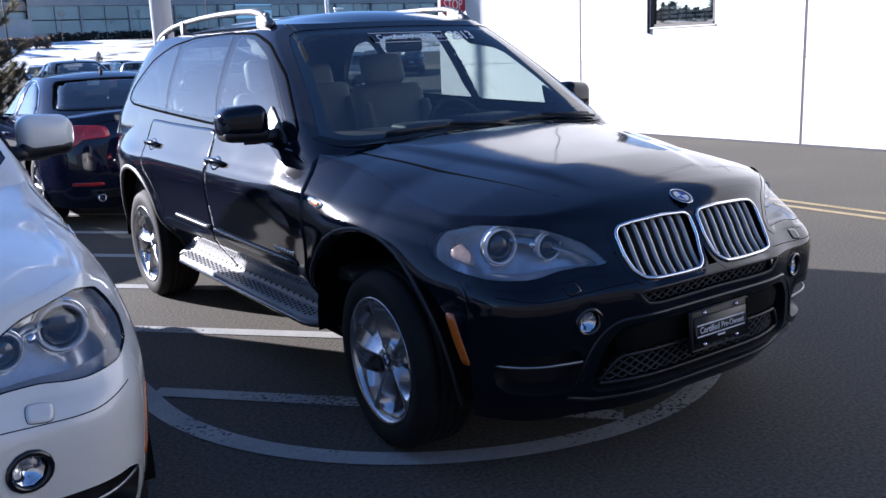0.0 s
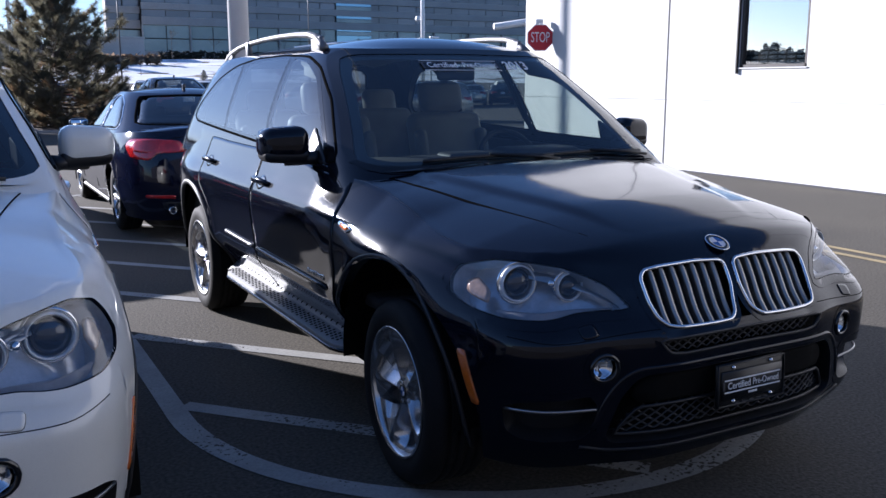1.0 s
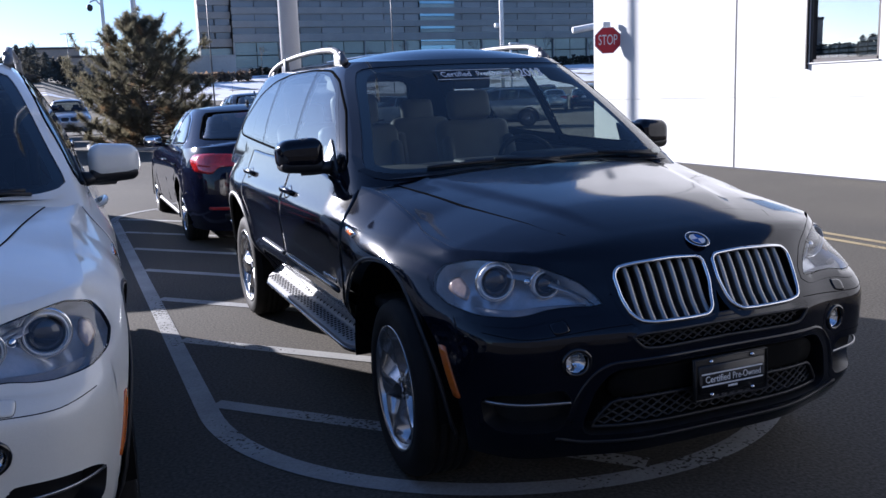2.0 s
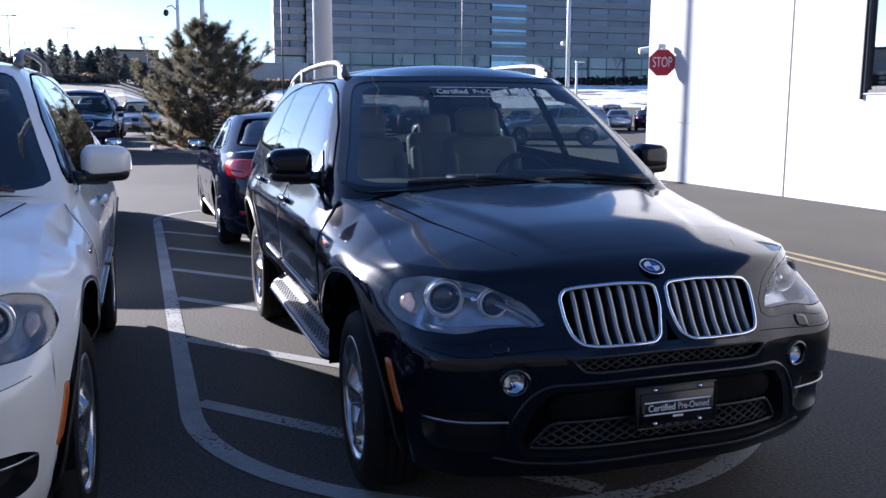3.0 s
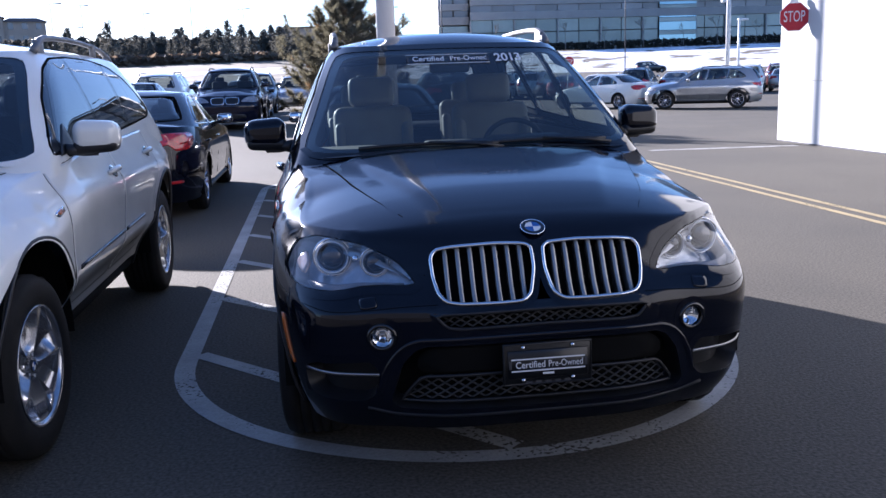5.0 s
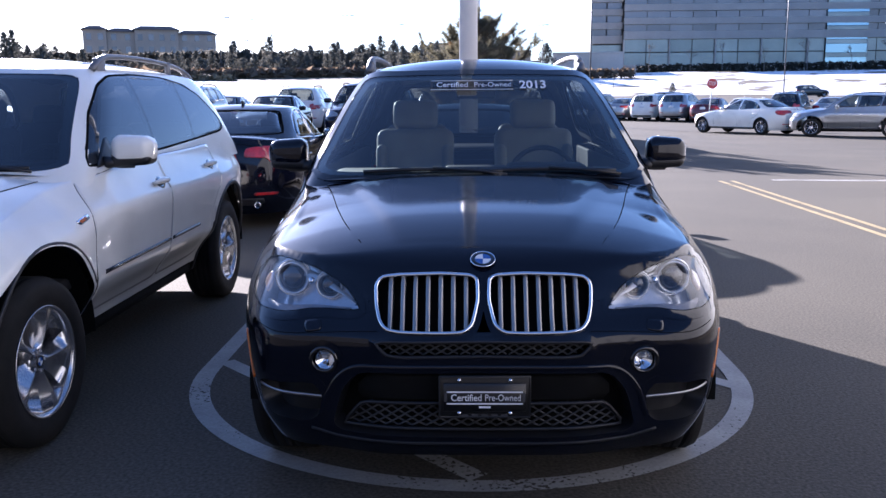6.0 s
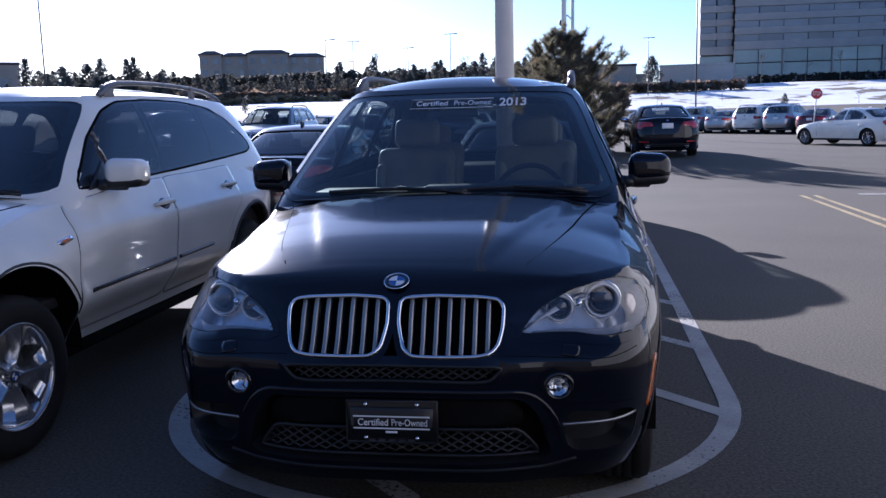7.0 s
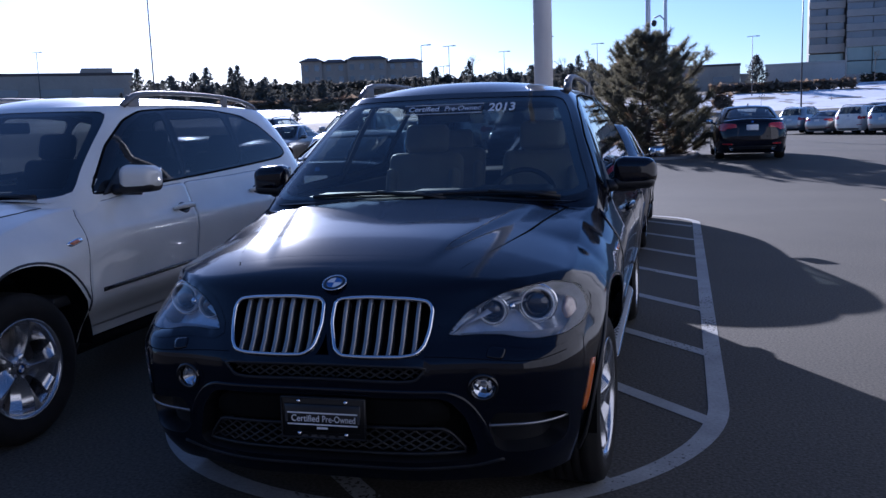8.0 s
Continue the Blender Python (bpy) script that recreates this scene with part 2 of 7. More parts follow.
def tube(points, radius, n=8, closed=False, flat=1.0, up=Vector((0, 0, 1)), caps=True):
    """A rod along points; radius may be a list; flat squashes it along up."""
    pts = [Vector(p) for p in points]
    rows = []
    for i, p in enumerate(pts):
        a = pts[i - 1] if (i or closed) else p
        b = pts[(i + 1) % len(pts)] if (i + 1 < len(pts) or closed) else p
        t = (b - a).normalized()
        u = up[i] if isinstance(up, list) else up
        s = t.cross(u)
        s = s.normalized() if s.length > 1e-5 else t.orthogonal().normalized()
        w = s.cross(t)
        r = radius[i] if isinstance(radius, (list, tuple)) else radius
        rows.append([p + s * r * math.cos(2 * math.pi * k / n) + w * r * flat * math.sin(2 * math.pi * k / n) for k in range(n)])
    if closed:
        rows.append(rows[0])
        vs, fs = strip(rows, True)
        m = len(pts) * n
        return vs[:m], [[i % m for i in f] for f in fs]
    vs, fs = strip(rows, True)
    if caps:
        fs.append(list(range(n))[::-1])
        fs.append([len(vs) - n + k for k in range(n)])
    return vs, fs


def loop(ctrl, n=64, tight=0.5):
    """A closed smooth outline through control points, evenly spaced."""
    c = [Vector((a, b, 0)) for a, b in ctrl]
    m = len(c)
    dense = []
    for i in range(m):
        p0, p1, p2, p3 = c[i - 1], c[i], c[(i + 1) % m], c[(i + 2) % m]
        for k in range(12):
            s = k / 12
            h1, h2 = (p2 - p0) * tight * 0.5, (p3 - p1) * tight * 0.5
            dense.append(p1 * (1 + 2 * s) * (1 - s) ** 2 + h1 * s * (1 - s) ** 2 + p2 * s * s * (3 - 2 * s) + h2 * s * s * (s - 1))
    d = [0]
    for i in range(len(dense)):
        d.append(d[-1] + (dense[(i + 1) % len(dense)] - dense[i]).length)
    xs = np.interp(np.linspace(0, d[-1], n, endpoint=False), d, [p.x for p in dense] + [dense[0].x])
    ys = np.interp(np.linspace(0, d[-1], n, endpoint=False), d, [p.y for p in dense] + [dense[0].y])
    return list(zip(xs.tolist(), ys.tolist()))


def inside(u, v, poly):
    hit = False
    for i in range(len(poly)):
        (a, b), (c, d) = poly[i - 1], poly[i]
        if (b > v) != (d > v) and u < (c - a) * (v - b) / (d - b) + a:
            hit = not hit
    return hit


def scaled(poly, s):
    cu, cv = sum(a for a, _ in poly) / len(poly), sum(b for _, b in poly) / len(poly)
    return [(cu + (a - cu) * s, cv + (b - cv) * s) for a, b in poly]


def grown(poly, d):
    """The outline moved outwards by d."""
    n = len(poly)
    area = sum(poly[i][0] * poly[(i + 1) % n][1] - poly[(i + 1) % n][0] * poly[i][1] for i in range(n))
    k = d if area > 0 else -d
    out = []
    for i in range(n):
        a, b = poly[i - 1], poly[(i + 1) % n]
        u, v = b[0] - a[0], b[1] - a[1]
        ln = math.hypot(u, v) or 1.0
        out.append((poly[i][0] + v / ln * k, poly[i][1] - u / ln * k))
    return out


def flange(poly, surf, d, off):
    """A narrow band of the panel round an opening."""
    g = grown(poly, d)
    return strip([[surf(u, v, off) for u, v in poly + poly[:1]], [surf(u, v, off) for u, v in g + g[:1]]])


def follow(ob, panel, normals):
    """Shades a narrow band like the panel that it belongs to, so that its gloss runs on across the joint."""
    co, no = np.array([v.co for v in panel.vertices]), np.array(normals)
    out = []
    for v in ob.data.vertices:
        d = ((co - np.array(v.co)) ** 2).sum(1)
        near = np.argsort(d)[:6]
        n = (no[near] / (d[near, None] + 1e-5)).sum(0)
        out.append(tuple(n / np.linalg.norm(n)))
    ob.data.normals_split_custom_set_from_vertices(out)
    return ob


def flip(poly):
    return [(-a, b) for a, b in poly][::-1]


def fill(poly, surf, off=0.0, thick=0.0, rings=7, crisp=False):
    """A panel inside an outline on a surface, set off outwards, with a rim of that thickness, rounded or crisp."""
    rows = []
    if thick and not crisp:
        rows.append([surf(u, v, off - thick) for u, v in poly])
    rows += [[surf(u, v, off) for u, v in scaled(poly, 1 - k / rings)] for k in range(rings)]
    cu, cv = scaled(poly, 0)[0]
    vs, fs = strip(rows, True)
    n = len(poly)
    base = len(vs) - n
    vs.append(surf(cu, cv, off))
    fs += [[base + i, base + (i + 1) % n, len(vs) - 1] for i in range(n)]
    q = fs[-1]
    way = surf(cu, cv, off + 0.01) - vs[-1]
    if thick and crisp:
        rv, rf = strip([[surf(u, v, off - thick) for u, v in poly], [surf(u, v, off) for u, v in poly]], True)
        fs = [[i + len(vs) for i in f] for f in rf] + fs
        vs += rv
    if (vs[q[1]] - vs[q[0]]).cross(vs[q[2]] - vs[q[0]]).dot(way) < 0:
        fs = [list(reversed(q)) for q in fs]
    return vs, fs


def on(loft, kind):
    def f(u, v, off=0.0):
        return loft.point(kind, u, v) + loft.normal(kind, u, v) * off
    return f


def bead(poly, surf, r, off=0.0, n=6, closed=True, flat=1.0):
    pts = [surf(u, v, off) for u, v in poly]
    ups = [(surf(u, v, off + 0.01) - surf(u, v, off)).normalized() for u, v in poly]
    return tube(pts, r, n, closed, flat, ups)


def path2(ctrl, n=30):
    """An open smooth line through control points in a surface's coordinates."""
    t = [0]
    for a, b in zip(ctrl, ctrl[1:]):
        t.append(t[-1] + math.hypot(b[0] - a[0], b[1] - a[1]))
    fx, fy = curve1([(s, c[0]) for s, c in zip(t, ctrl)]), curve1([(s, c[1]) for s, c in zip(t, ctrl)])
    return [(fx(t[-1] * k / (n - 1)), fy(t[-1] * k / (n - 1))) for k in range(n)]


def lettering(text, size, bold=0.0, depth=0.0006):
    """Letters as a mesh in x and y, centred, from the built-in font."""
    cu = bpy.data.curves.new("letters", "FONT")
    cu.body, cu.size, cu.offset, cu.extrude = text, size, bold, depth
    cu.align_x, cu.align_y = "CENTER", "CENTER"
    ob = bpy.data.objects.new("letters", cu)
    scene.collection.objects.link(ob)
    bpy.context.view_layer.update()
    me = bpy.data.meshes.new_from_object(ob.evaluated_get(bpy.context.evaluated_depsgraph_get()))
    geo = [v.co.copy() for v in me.vertices], [list(p.vertices) for p in me.polygons]
    bpy.data.objects.remove(ob)
    bpy.data.curves.remove(cu)
    bpy.data.meshes.remove(me)
    return geo


# ---- shapes ----
def curve1(pts):
    """A smooth monotone curve through (t, value) points."""
    t, v = np.array([a for a, _ in pts], float), np.array([b for _, b in pts], float)
    d = np.diff(v) / np.diff(t)
    m = np.concatenate(([d[0]], (d[1:] + d[:-1]) / 2, [d[-1]]))
    for i in range(len(d)):
        if i and d[i] * d[i - 1] <= 0:
            m[i] = 0
    for i in range(len(d)):
        if d[i] == 0:
            m[i] = m[i + 1] = 0
        else:
            a, b = m[i] / d[i], m[i + 1] / d[i]
            r = math.hypot(a, b)
            if r > 3:
                m[i], m[i + 1] = 3 * a / r * d[i], 3 * b / r * d[i]

    def f(x):
        x = min(max(x, t[0]), t[-1])
        i = min(int(np.searchsorted(t, x, side="right")) - 1, len(d) - 1)
        h = t[i + 1] - t[i]
        s = (x - t[i]) / h
        return float(v[i] * (1 + 2 * s) * (1 - s) ** 2 + m[i] * h * s * (1 - s) ** 2 + v[i + 1] * s * s * (3 - 2 * s) + m[i + 1] * h * s * s * (s - 1))
    return f


class Loft:
    """A vehicle's outer skin as plan outlines that change with height: rounded front, straight sides, rounded rear."""

    def __init__(self, front, rear, width, yf, yr, p=2.8, q=3.4, pr=3.6, qr=3.4, flare=None, bow=0.0):
        self.bow = bow
        self.F, self.R, self.W = curve1(front), curve1(rear), curve1(width)
        self.yf, self.yr = curve1(yf), curve1(yr)
        self.pr, self.qr, self.flare = pr, qr, flare
        self.Q = curve1(q) if isinstance(q, list) else curve1([(0, q), (2, q)])
        self.P = curve1(p) if isinstance(p, list) else curve1([(0, p), (2, p)])

    def front(self, x, z):
        a = min(abs(x) / self.W(z), 0.9999)
        c = self.yf(z)
        return c - (c - self.F(z)) * (1 - a ** self.P(z)) ** (1 / self.Q(z)) + self.hollow(x, z)

    def hollow(self, x, z):
        """The nose falls back a little between grille and corner."""
        return self.bow * math.exp(-((abs(x) - 0.56) / 0.17) ** 2) * min(1, max(0, (0.93 - z) / 0.12)) if self.bow else 0.0

    def rear(self, x, z):
        a = min(abs(x) / self.W(z), 0.9999)
        c = self.yr(z)
        return c + (self.R(z) - c) * (1 - a ** self.pr) ** (1 / self.qr)

    def side(self, y, z):
        c, d, w = self.yf(z), self.yr(z), self.W(z)
        if y < c:
            k = min((c - y) / (c - self.F(z)), 1)
            w *= (1 - k ** self.Q(z)) ** (1 / self.P(z))
        elif y > d:
            k = min((y - d) / (self.R(z) - d), 1)
            w *= (1 - k ** self.qr) ** (1 / self.pr)
        return w + (self.flare(y, z) if self.flare else 0)

    def station(self, kind, k, z):
        c, d = self.yf(z), self.yr(z)
        if kind == 0:
            y = c - k * (c - self.F(z))
            x = self.W(z) * max(1 - k ** self.Q(z), 0) ** (1 / self.P(z))
            y += self.hollow(x, z)
        elif kind == 1:
            y = c + k * (d - c)
            x = self.W(z)
        else:
            y = d + k * (self.R(z) - d)
            x = self.W(z) * max(1 - k ** self.qr, 0) ** (1 / self.pr)
        if self.flare and x > 0.02:
            x += self.flare(y, z)
        return x, y

    def point(self, kind, u, v):
        """kind front or rear: (x, z); side: (y, z) on the +x side, mirrored for 'side-'."""
        if kind == "front":
            return Vector((u, self.front(u, v), v))
        if kind == "rear":
            return Vector((u, self.rear(u, v), v))
        return Vector(((-1 if kind == "side-" else 1) * self.side(u, v), u, v))

    def normal(self, kind, u, v):
        e = 0.004
        a = self.point(kind, u + e, v) - self.point(kind, u - e, v)
        b = self.point(kind, u, v + e) - self.point(kind, u, v - e)
        n = a.cross(b).normalized()
        out = {"front": Vector((0, -1, 0)), "rear": Vector((0, 1, 0)), "side": Vector((1, 0, 0)), "side-": Vector((-1, 0, 0))}[kind]
        return n if n.dot(out) > 0 else -n


def arches(wheelbase, r, zc, amount, shoulder=None):
    """Flared wheel arches and, with shoulder (height, drop), front wings that round over towards the bonnet."""
    tops = curve1(shoulder[1]) if shoulder else None

    def f(y, z):
        s = 0
        if shoulder and -0.62 < y < 0.75:
            k = min(max((z - 0.83) / (tops(y) - 0.83), 0), 1)
            s -= shoulder[0] * k ** 1.6 * max(0, min(1, (y + 0.40) / 0.34)) * min(1, (0.75 - y) / 0.5)
        for yw in (0, wheelbase):
            d = math.hypot(y - yw, z - zc)
            s += amount * math.exp(-((d - r) / 0.09) ** 2)
        return s
    return f


SUV_TOP = [(-.77, .983), (-.74, .974), (-.66, .955), (-.55, .945), (-.42, .948), (-.3, .965), (0, 1.03), (.5, 1.105), (.8, 1.15), (1.5, 1.175), (3, 1.205), (3.9, 1.215)]
SUV_BODY = Loft(
    front=[(.18, -.74), (.24, -.80), (.32, -.855), (.45, -.880), (.58, -.890), (.68, -.893), (.706, -.886), (.76, -.843), (.85, -.795), (.90, -.765), (.935, -.735), (.962, -.70), (.983, -.66), (1.005, -.60)],
    rear=[(.25, 3.85), (.4, 3.95), (.6, 3.975), (.8, 3.96), (1.0, 3.93), (1.22, 3.89)],
    width=[(.18, .84), (.28, .885), (.36, .915), (.5, .938), (.7, .955), (.85, .96), (.945, .957), (.968, .951), (1.03, .928), (1.12, .894), (1.22, .856)],
    yf=[(.2, .6), (1.2, .6)], yr=[(.2, 2.7), (1.2, 2.7)], p=[(.2, 5.0), (.62, 5.0), (.76, 4.5), (.84, 3.6), (.9, 3.1), (1.0, 3.0)], q=[(.2, 5.0), (.62, 5.0), (.76, 4.5), (.84, 3.7), (.9, 3.4), (1.0, 3.4)], flare=arches(2.933, .495, .375, .012, (.115, SUV_TOP)), bow=.045)
TUCK = curve1([(.2, 0), (.70, 0), (.78, -.005), (.88, -.011), (.95, -.008), (1.03, .004), (1.12, .007), (1.2, .003), (1.3, 0)])
SUV_ARCH = SUV_BODY.flare
SILL = curve1([(.2, .115), (.38, .108), (.46, .080), (.55, .022), (.61, 0), (.7, 0)])
SUV_BODY.flare = lambda y, z: SUV_ARCH(y, z) - TUCK(z) * min(1, max(0, (y + .1) / .7)) ** 2 - (SILL(z) * min(1, max(0, (y - .38) / .09)) * min(1, max(0, (2.54 - y) / .07)) if z < .61 else 0)
SUV_CABIN = Loft(
    front=[(1.04, .27), (1.155, .42), (1.577, 1.03), (1.64, 1.13), (1.70, 1.25)],
    rear=[(1.04, 3.90), (1.2, 3.87), (1.45, 3.75), (1.62, 3.58), (1.70, 3.4)],
    width=[(1.04, .90), (1.12, .884), (1.20, .858), (1.35, .802), (1.55, .705), (1.64, .645), (1.70, .58)],
    yf=[(1.04, .95), (1.64, 1.75), (1.7, 1.85)], yr=[(1.04, 3.3), (1.7, 2.95)], p=6.0, q=5.0, pr=3.2, qr=2.8)
SUV = dict(body=SUV_BODY, cabin=SUV_CABIN, wheelbase=2.933, wheel=.378, track=.80, arch=.478, base=.25,
           top=SUV_TOP,
           hood=[(-.70, .962), (-.66, .983), (-.60, 1.005), (-.5, 1.032), (-.4, 1.053), (-.2, 1.083), (0, 1.108), (.35, 1.148), (.45, 1.15), (.52, 1.08), (1.0, 1.05)],
           roof_edge=[(1.0, 1.660), (1.5, 1.674), (2.3, 1.678), (3.0, 1.655), (3.7, 1.60)], crown=.065, deck=None, hood_end=.85)

SEDAN_BODY = Loft(
    front=[(.15, -.66), (.22, -.73), (.35, -.80), (.5, -.83), (.62, -.82), (.70, -.77), (.76, -.70), (.80, -.60)],
    rear=[(.2, 3.92), (.35, 4.03), (.55, 4.07), (.8, 4.04), (.95, 4.0), (1.06, 3.93)],
    width=[(.15, .83), (.25, .87), (.4, .90), (.6, .925), (.78, .92), (.9, .895), (1.0, .86), (1.06, .83)],
    yf=[(.2, .6), (1.2, .6)], yr=[(.2, 2.9), (1.2, 2.9)], flare=arches(2.97, .37, .33, .012))
SEDAN_CABIN = Loft(
    front=[(.86, .35), (.98, .62), (1.36, 1.38), (1.42, 1.53), (1.46, 1.65)],
    rear=[(.9, 3.75), (1.04, 3.45), (1.34, 2.75), (1.42, 2.5), (1.46, 2.3)],
    width=[(.86, .875), (.96, .85), (1.06, .80), (1.36, .625), (1.42, .56), (1.46, .50)],
    yf=[(.86, 1.05), (1.36, 1.75), (1.46, 1.85)], yr=[(.86, 2.9), (1.46, 2.0)], p=3.0, q=2.5, pr=3.0, qr=2.5)
SEDAN = dict(body=SEDAN_BODY, cabin=SEDAN_CABIN, wheelbase=2.97, wheel=.335, track=.80, arch=.37, base=.19,
             top=[(-.78, .79), (-.7, .775), (-.5, .765), (-.2, .80), (0, .83), (.5, .895), (1.0, .94), (2.0, .97), (3.0, 1.0), (3.6, 1.03), (4.0, 1.05)],
             hood=[(-.60, .80), (-.5, .835), (-.2, .88), (.3, .955), (.55, .975), (.65, .97), (.75, .92), (1.2, .9)],
             roof_edge=[(1.3, 1.38), (1.8, 1.405), (2.3, 1.405), (2.9, 1.36)], crown=.04,
             deck=[(3.0, 1.0), (3.25, 1.02), (3.42, 1.075), (3.7, 1.095), (3.93, 1.085), (4.1, 1.05)], hood_end=1.0)


# ---- vehicles: the front axle is the origin, the nose points to -y ----
def skin(car, holes, fine=1.0):
    """The lower body from the sills to the shoulder, both sides, with wheel arches and openings."""
    b, zref = car["body"], 0.9 if car is SUV else 0.7
    top, wb, ra, zw = curve1(car["top"]), car["wheelbase"], car["arch"], car["wheel"]
    st = []
    n = int(30 * fine)
    for i in range(n + 1):
        a = 0.8 * i / n
        st.append((0, (1 - a ** b.P(zref)) ** (1 / b.Q(zref))))
    c, d, f, r = b.yf(zref), b.yr(zref), b.F(zref), b.R(zref)
    y0 = c - st[-1][1] * (c - f)
    cuts = sorted([yw + s * ra + e for yw in (0, wb) for s in (-1, 1) for e in (-0.0005, 0.0005)])
    ys = sorted([y0 + (c - y0) * i / int(44 * fine) for i in range(1, int(44 * fine))] + [c + (d - c) * i / int(40 * fine) for i in range(int(40 * fine) + 1)]
                + [d + (r - d) * 0.9 * i / int(44 * fine) for i in range(1, int(44 * fine))] + cuts)
    for y in ys:
        st.append((0, (c - y) / (c - f)) if y < c else (1, (y - c) / (d - c)) if y <= d else (2, (y - d) / (r - d)))
    k0 = st[-1][1]
    a0 = (1 - k0 ** b.qr) ** (1 / b.pr)
    for i in range(1, n + 1):
        a = a0 * (1 - i / n)
        st.append((2, (1 - a ** b.pr) ** (1 / b.qr)))
    rows, nt = [], int(48 * fine)
    for kind, k in st:
        y = b.station(kind, k, zref)[1]
        low = car["base"] + (0.10 if 0.3 < y < wb - 0.3 else 0)
        for yw in (0, wb):
            if abs(y - yw) < ra:
                low = max(low, zw + math.sqrt(ra * ra - (y - yw) ** 2))
        zt = top(y)
        row = []
        for j in range(nt + 1):
            z = low + (zt - low) * j / nt
            row.append(Vector((*b.station(kind, k, z), z)))
        rows.append(row)
    vs, fs = strip(rows)
    keep = []
    for q in fs:
        m = (vs[q[0]] + vs[q[2]]) / 2
        if m.y < -0.15 and any(inside(m.x, m.z, h) for h in holes):
            continue
        keep.append(q)
    half = (vs, keep)
    half = outward(half, (0, 1.5, .7))
    return join(half, mirrored(half)), [r_[-1] for r_ in rows]


def cap_point(edge_x, edge_z, centre_z, x, power=2.6):
    u = min(abs(x) / max(edge_x, 1e-4), 1)
    return centre_z + (edge_z - centre_z) * u ** power


def hood_z(car, x, y):
    b = car["body"]
    zt = curve1(car["top"])(y)
    xe = b.side(y, zt)
    z = cap_point(xe, zt, car["hood_curve"](y), x)
    if car is SUV:
        ridge = 0.30 + (y + 0.64) * 0.30
        fade = min(max((y + 0.62) / 0.25, 0), 1) * min(max((0.5 - y) / 0.2, 0), 1)
        z += 0.011 * fade / (1 + math.exp((abs(x) - ridge) / 0.010))
    else:
        fade = min(max((y + 0.6) / 0.3, 0), 1) * min(max((0.6 - y) / 0.2, 0), 1)
        z += 0.010 * fade / (1 + math.exp((abs(x) - 0.45 - 0.2 * y) / 0.02))
    return z


def weld(*geos):
    """Joins shapes and shares the corners that lie together, so that the skin is smooth across."""
    vs, fs = join(*geos)
    seen, out, index = {}, [], []
    for v in vs:
        k = (round(v.x * 5000), round(v.y * 5000), round(v.z * 5000))
        if k not in seen:
            seen[k] = len(out)
            out.append(v)
        index.append(seen[k])
    faces = []
    for q in fs:
        r = []
        for i in q:
            if index[i] not in r:
                r.append(index[i])
        if len(r) > 2:
            faces.append(r)
    return out, faces


def hood_cap(car, edge, n=36):
    rows = []
    for p in edge:
        if p.y > car["hood_end"]:
            break
        row = []
        for i in range(-n, n + 1):
            u = i / n
            x = p.x * u
            z = hood_z(car, x, p.y) if abs(u) < 1 else p.z
            row.append(Vector((x, p.y, z)))
        # the rim meets the shoulder
        gap = p.z - hood_z(car, p.x * 0.999, p.y)
        for v, i in zip(row, range(-n, n + 1)):
            v.z += gap * abs(i / n) ** 6 if abs(i) < n else 0
        rows.append(row)
    return outward(strip(rows), (0, 0, -5))


def cabin_skin(car, side_holes, front_hole, rear_hole, fine=1.0, band=None):
    c = car["cabin"]
    edge_z = curve1(car["roof_edge"])
    z0 = car["cabin_low"]
    st = []
    n = int(34 * fine)
    for i in range(n + 1):
        a = 0.93 * i / n
        st.append((0, (1 - a ** c.P(1.3)) ** (1 / c.Q(1.3))))
    k0 = st[-1][1]
    st += [(0, k0 * (1 - i / (16 * fine))) for i in range(1, int(16 * fine))]
    st += [(1, i / int(50 * fine)) for i in range(int(50 * fine) + 1)]
    kr = (1 - 0.93 ** c.pr) ** (1 / c.qr)
    st += [(2, kr * i / (16 * fine)) for i in range(1, int(16 * fine) + 1)]
    st += [(2, (1 - (0.93 * (1 - i / n)) ** c.pr) ** (1 / c.qr)) for i in range(1, n + 1)]
    rows, nt = [], int(36 * fine)
    zm = edge_z(2)
    for kind, k in st:
        y = c.station(kind, k, zm - 0.01)[1]
        zt = edge_z(y)
        rows.append([Vector((*c.station(kind, k, z), z)) for z in (z0 + (zt - z0) * j / nt for j in range(nt + 1))])
    vs, fs = strip(rows)
    keep, dark = [], []
    ns = nt
    for idx, q in enumerate(fs):
        m = (vs[q[0]] + vs[q[2]]) / 2
        kind = st[min(idx // ns, len(st) - 1)]
        if inside(m.x, m.z, front_hole) and m.y < 1.9 and kind[0] == 0:
            continue
        if rear_hole and inside(m.x, m.z, rear_hole) and kind[0] == 2:
            continue
        if any(inside(m.y, m.z, h) for h in side_holes) and m.x > 0.4:
            continue
        (dark if band and m.x > 0.4 and inside(m.y, m.z, band) else keep).append(q)
    half = outward((vs, keep), (0, 2, 1))
    if band:
        car["band"] = join((vs, dark), mirrored((vs, dark)))
    return join(half, mirrored(half)), [r_[-1] for r_ in rows]


def roof_z(car, x, y):
    c = car["cabin"]
    ze = curve1(car["roof_edge"])(y)
    return ze + car["crown"] * (1 - min(abs(x) / c.side(y, ze), 1) ** 2.2) * min(1, 0.35 + 0.65 * (y - 1.1) / 0.6)


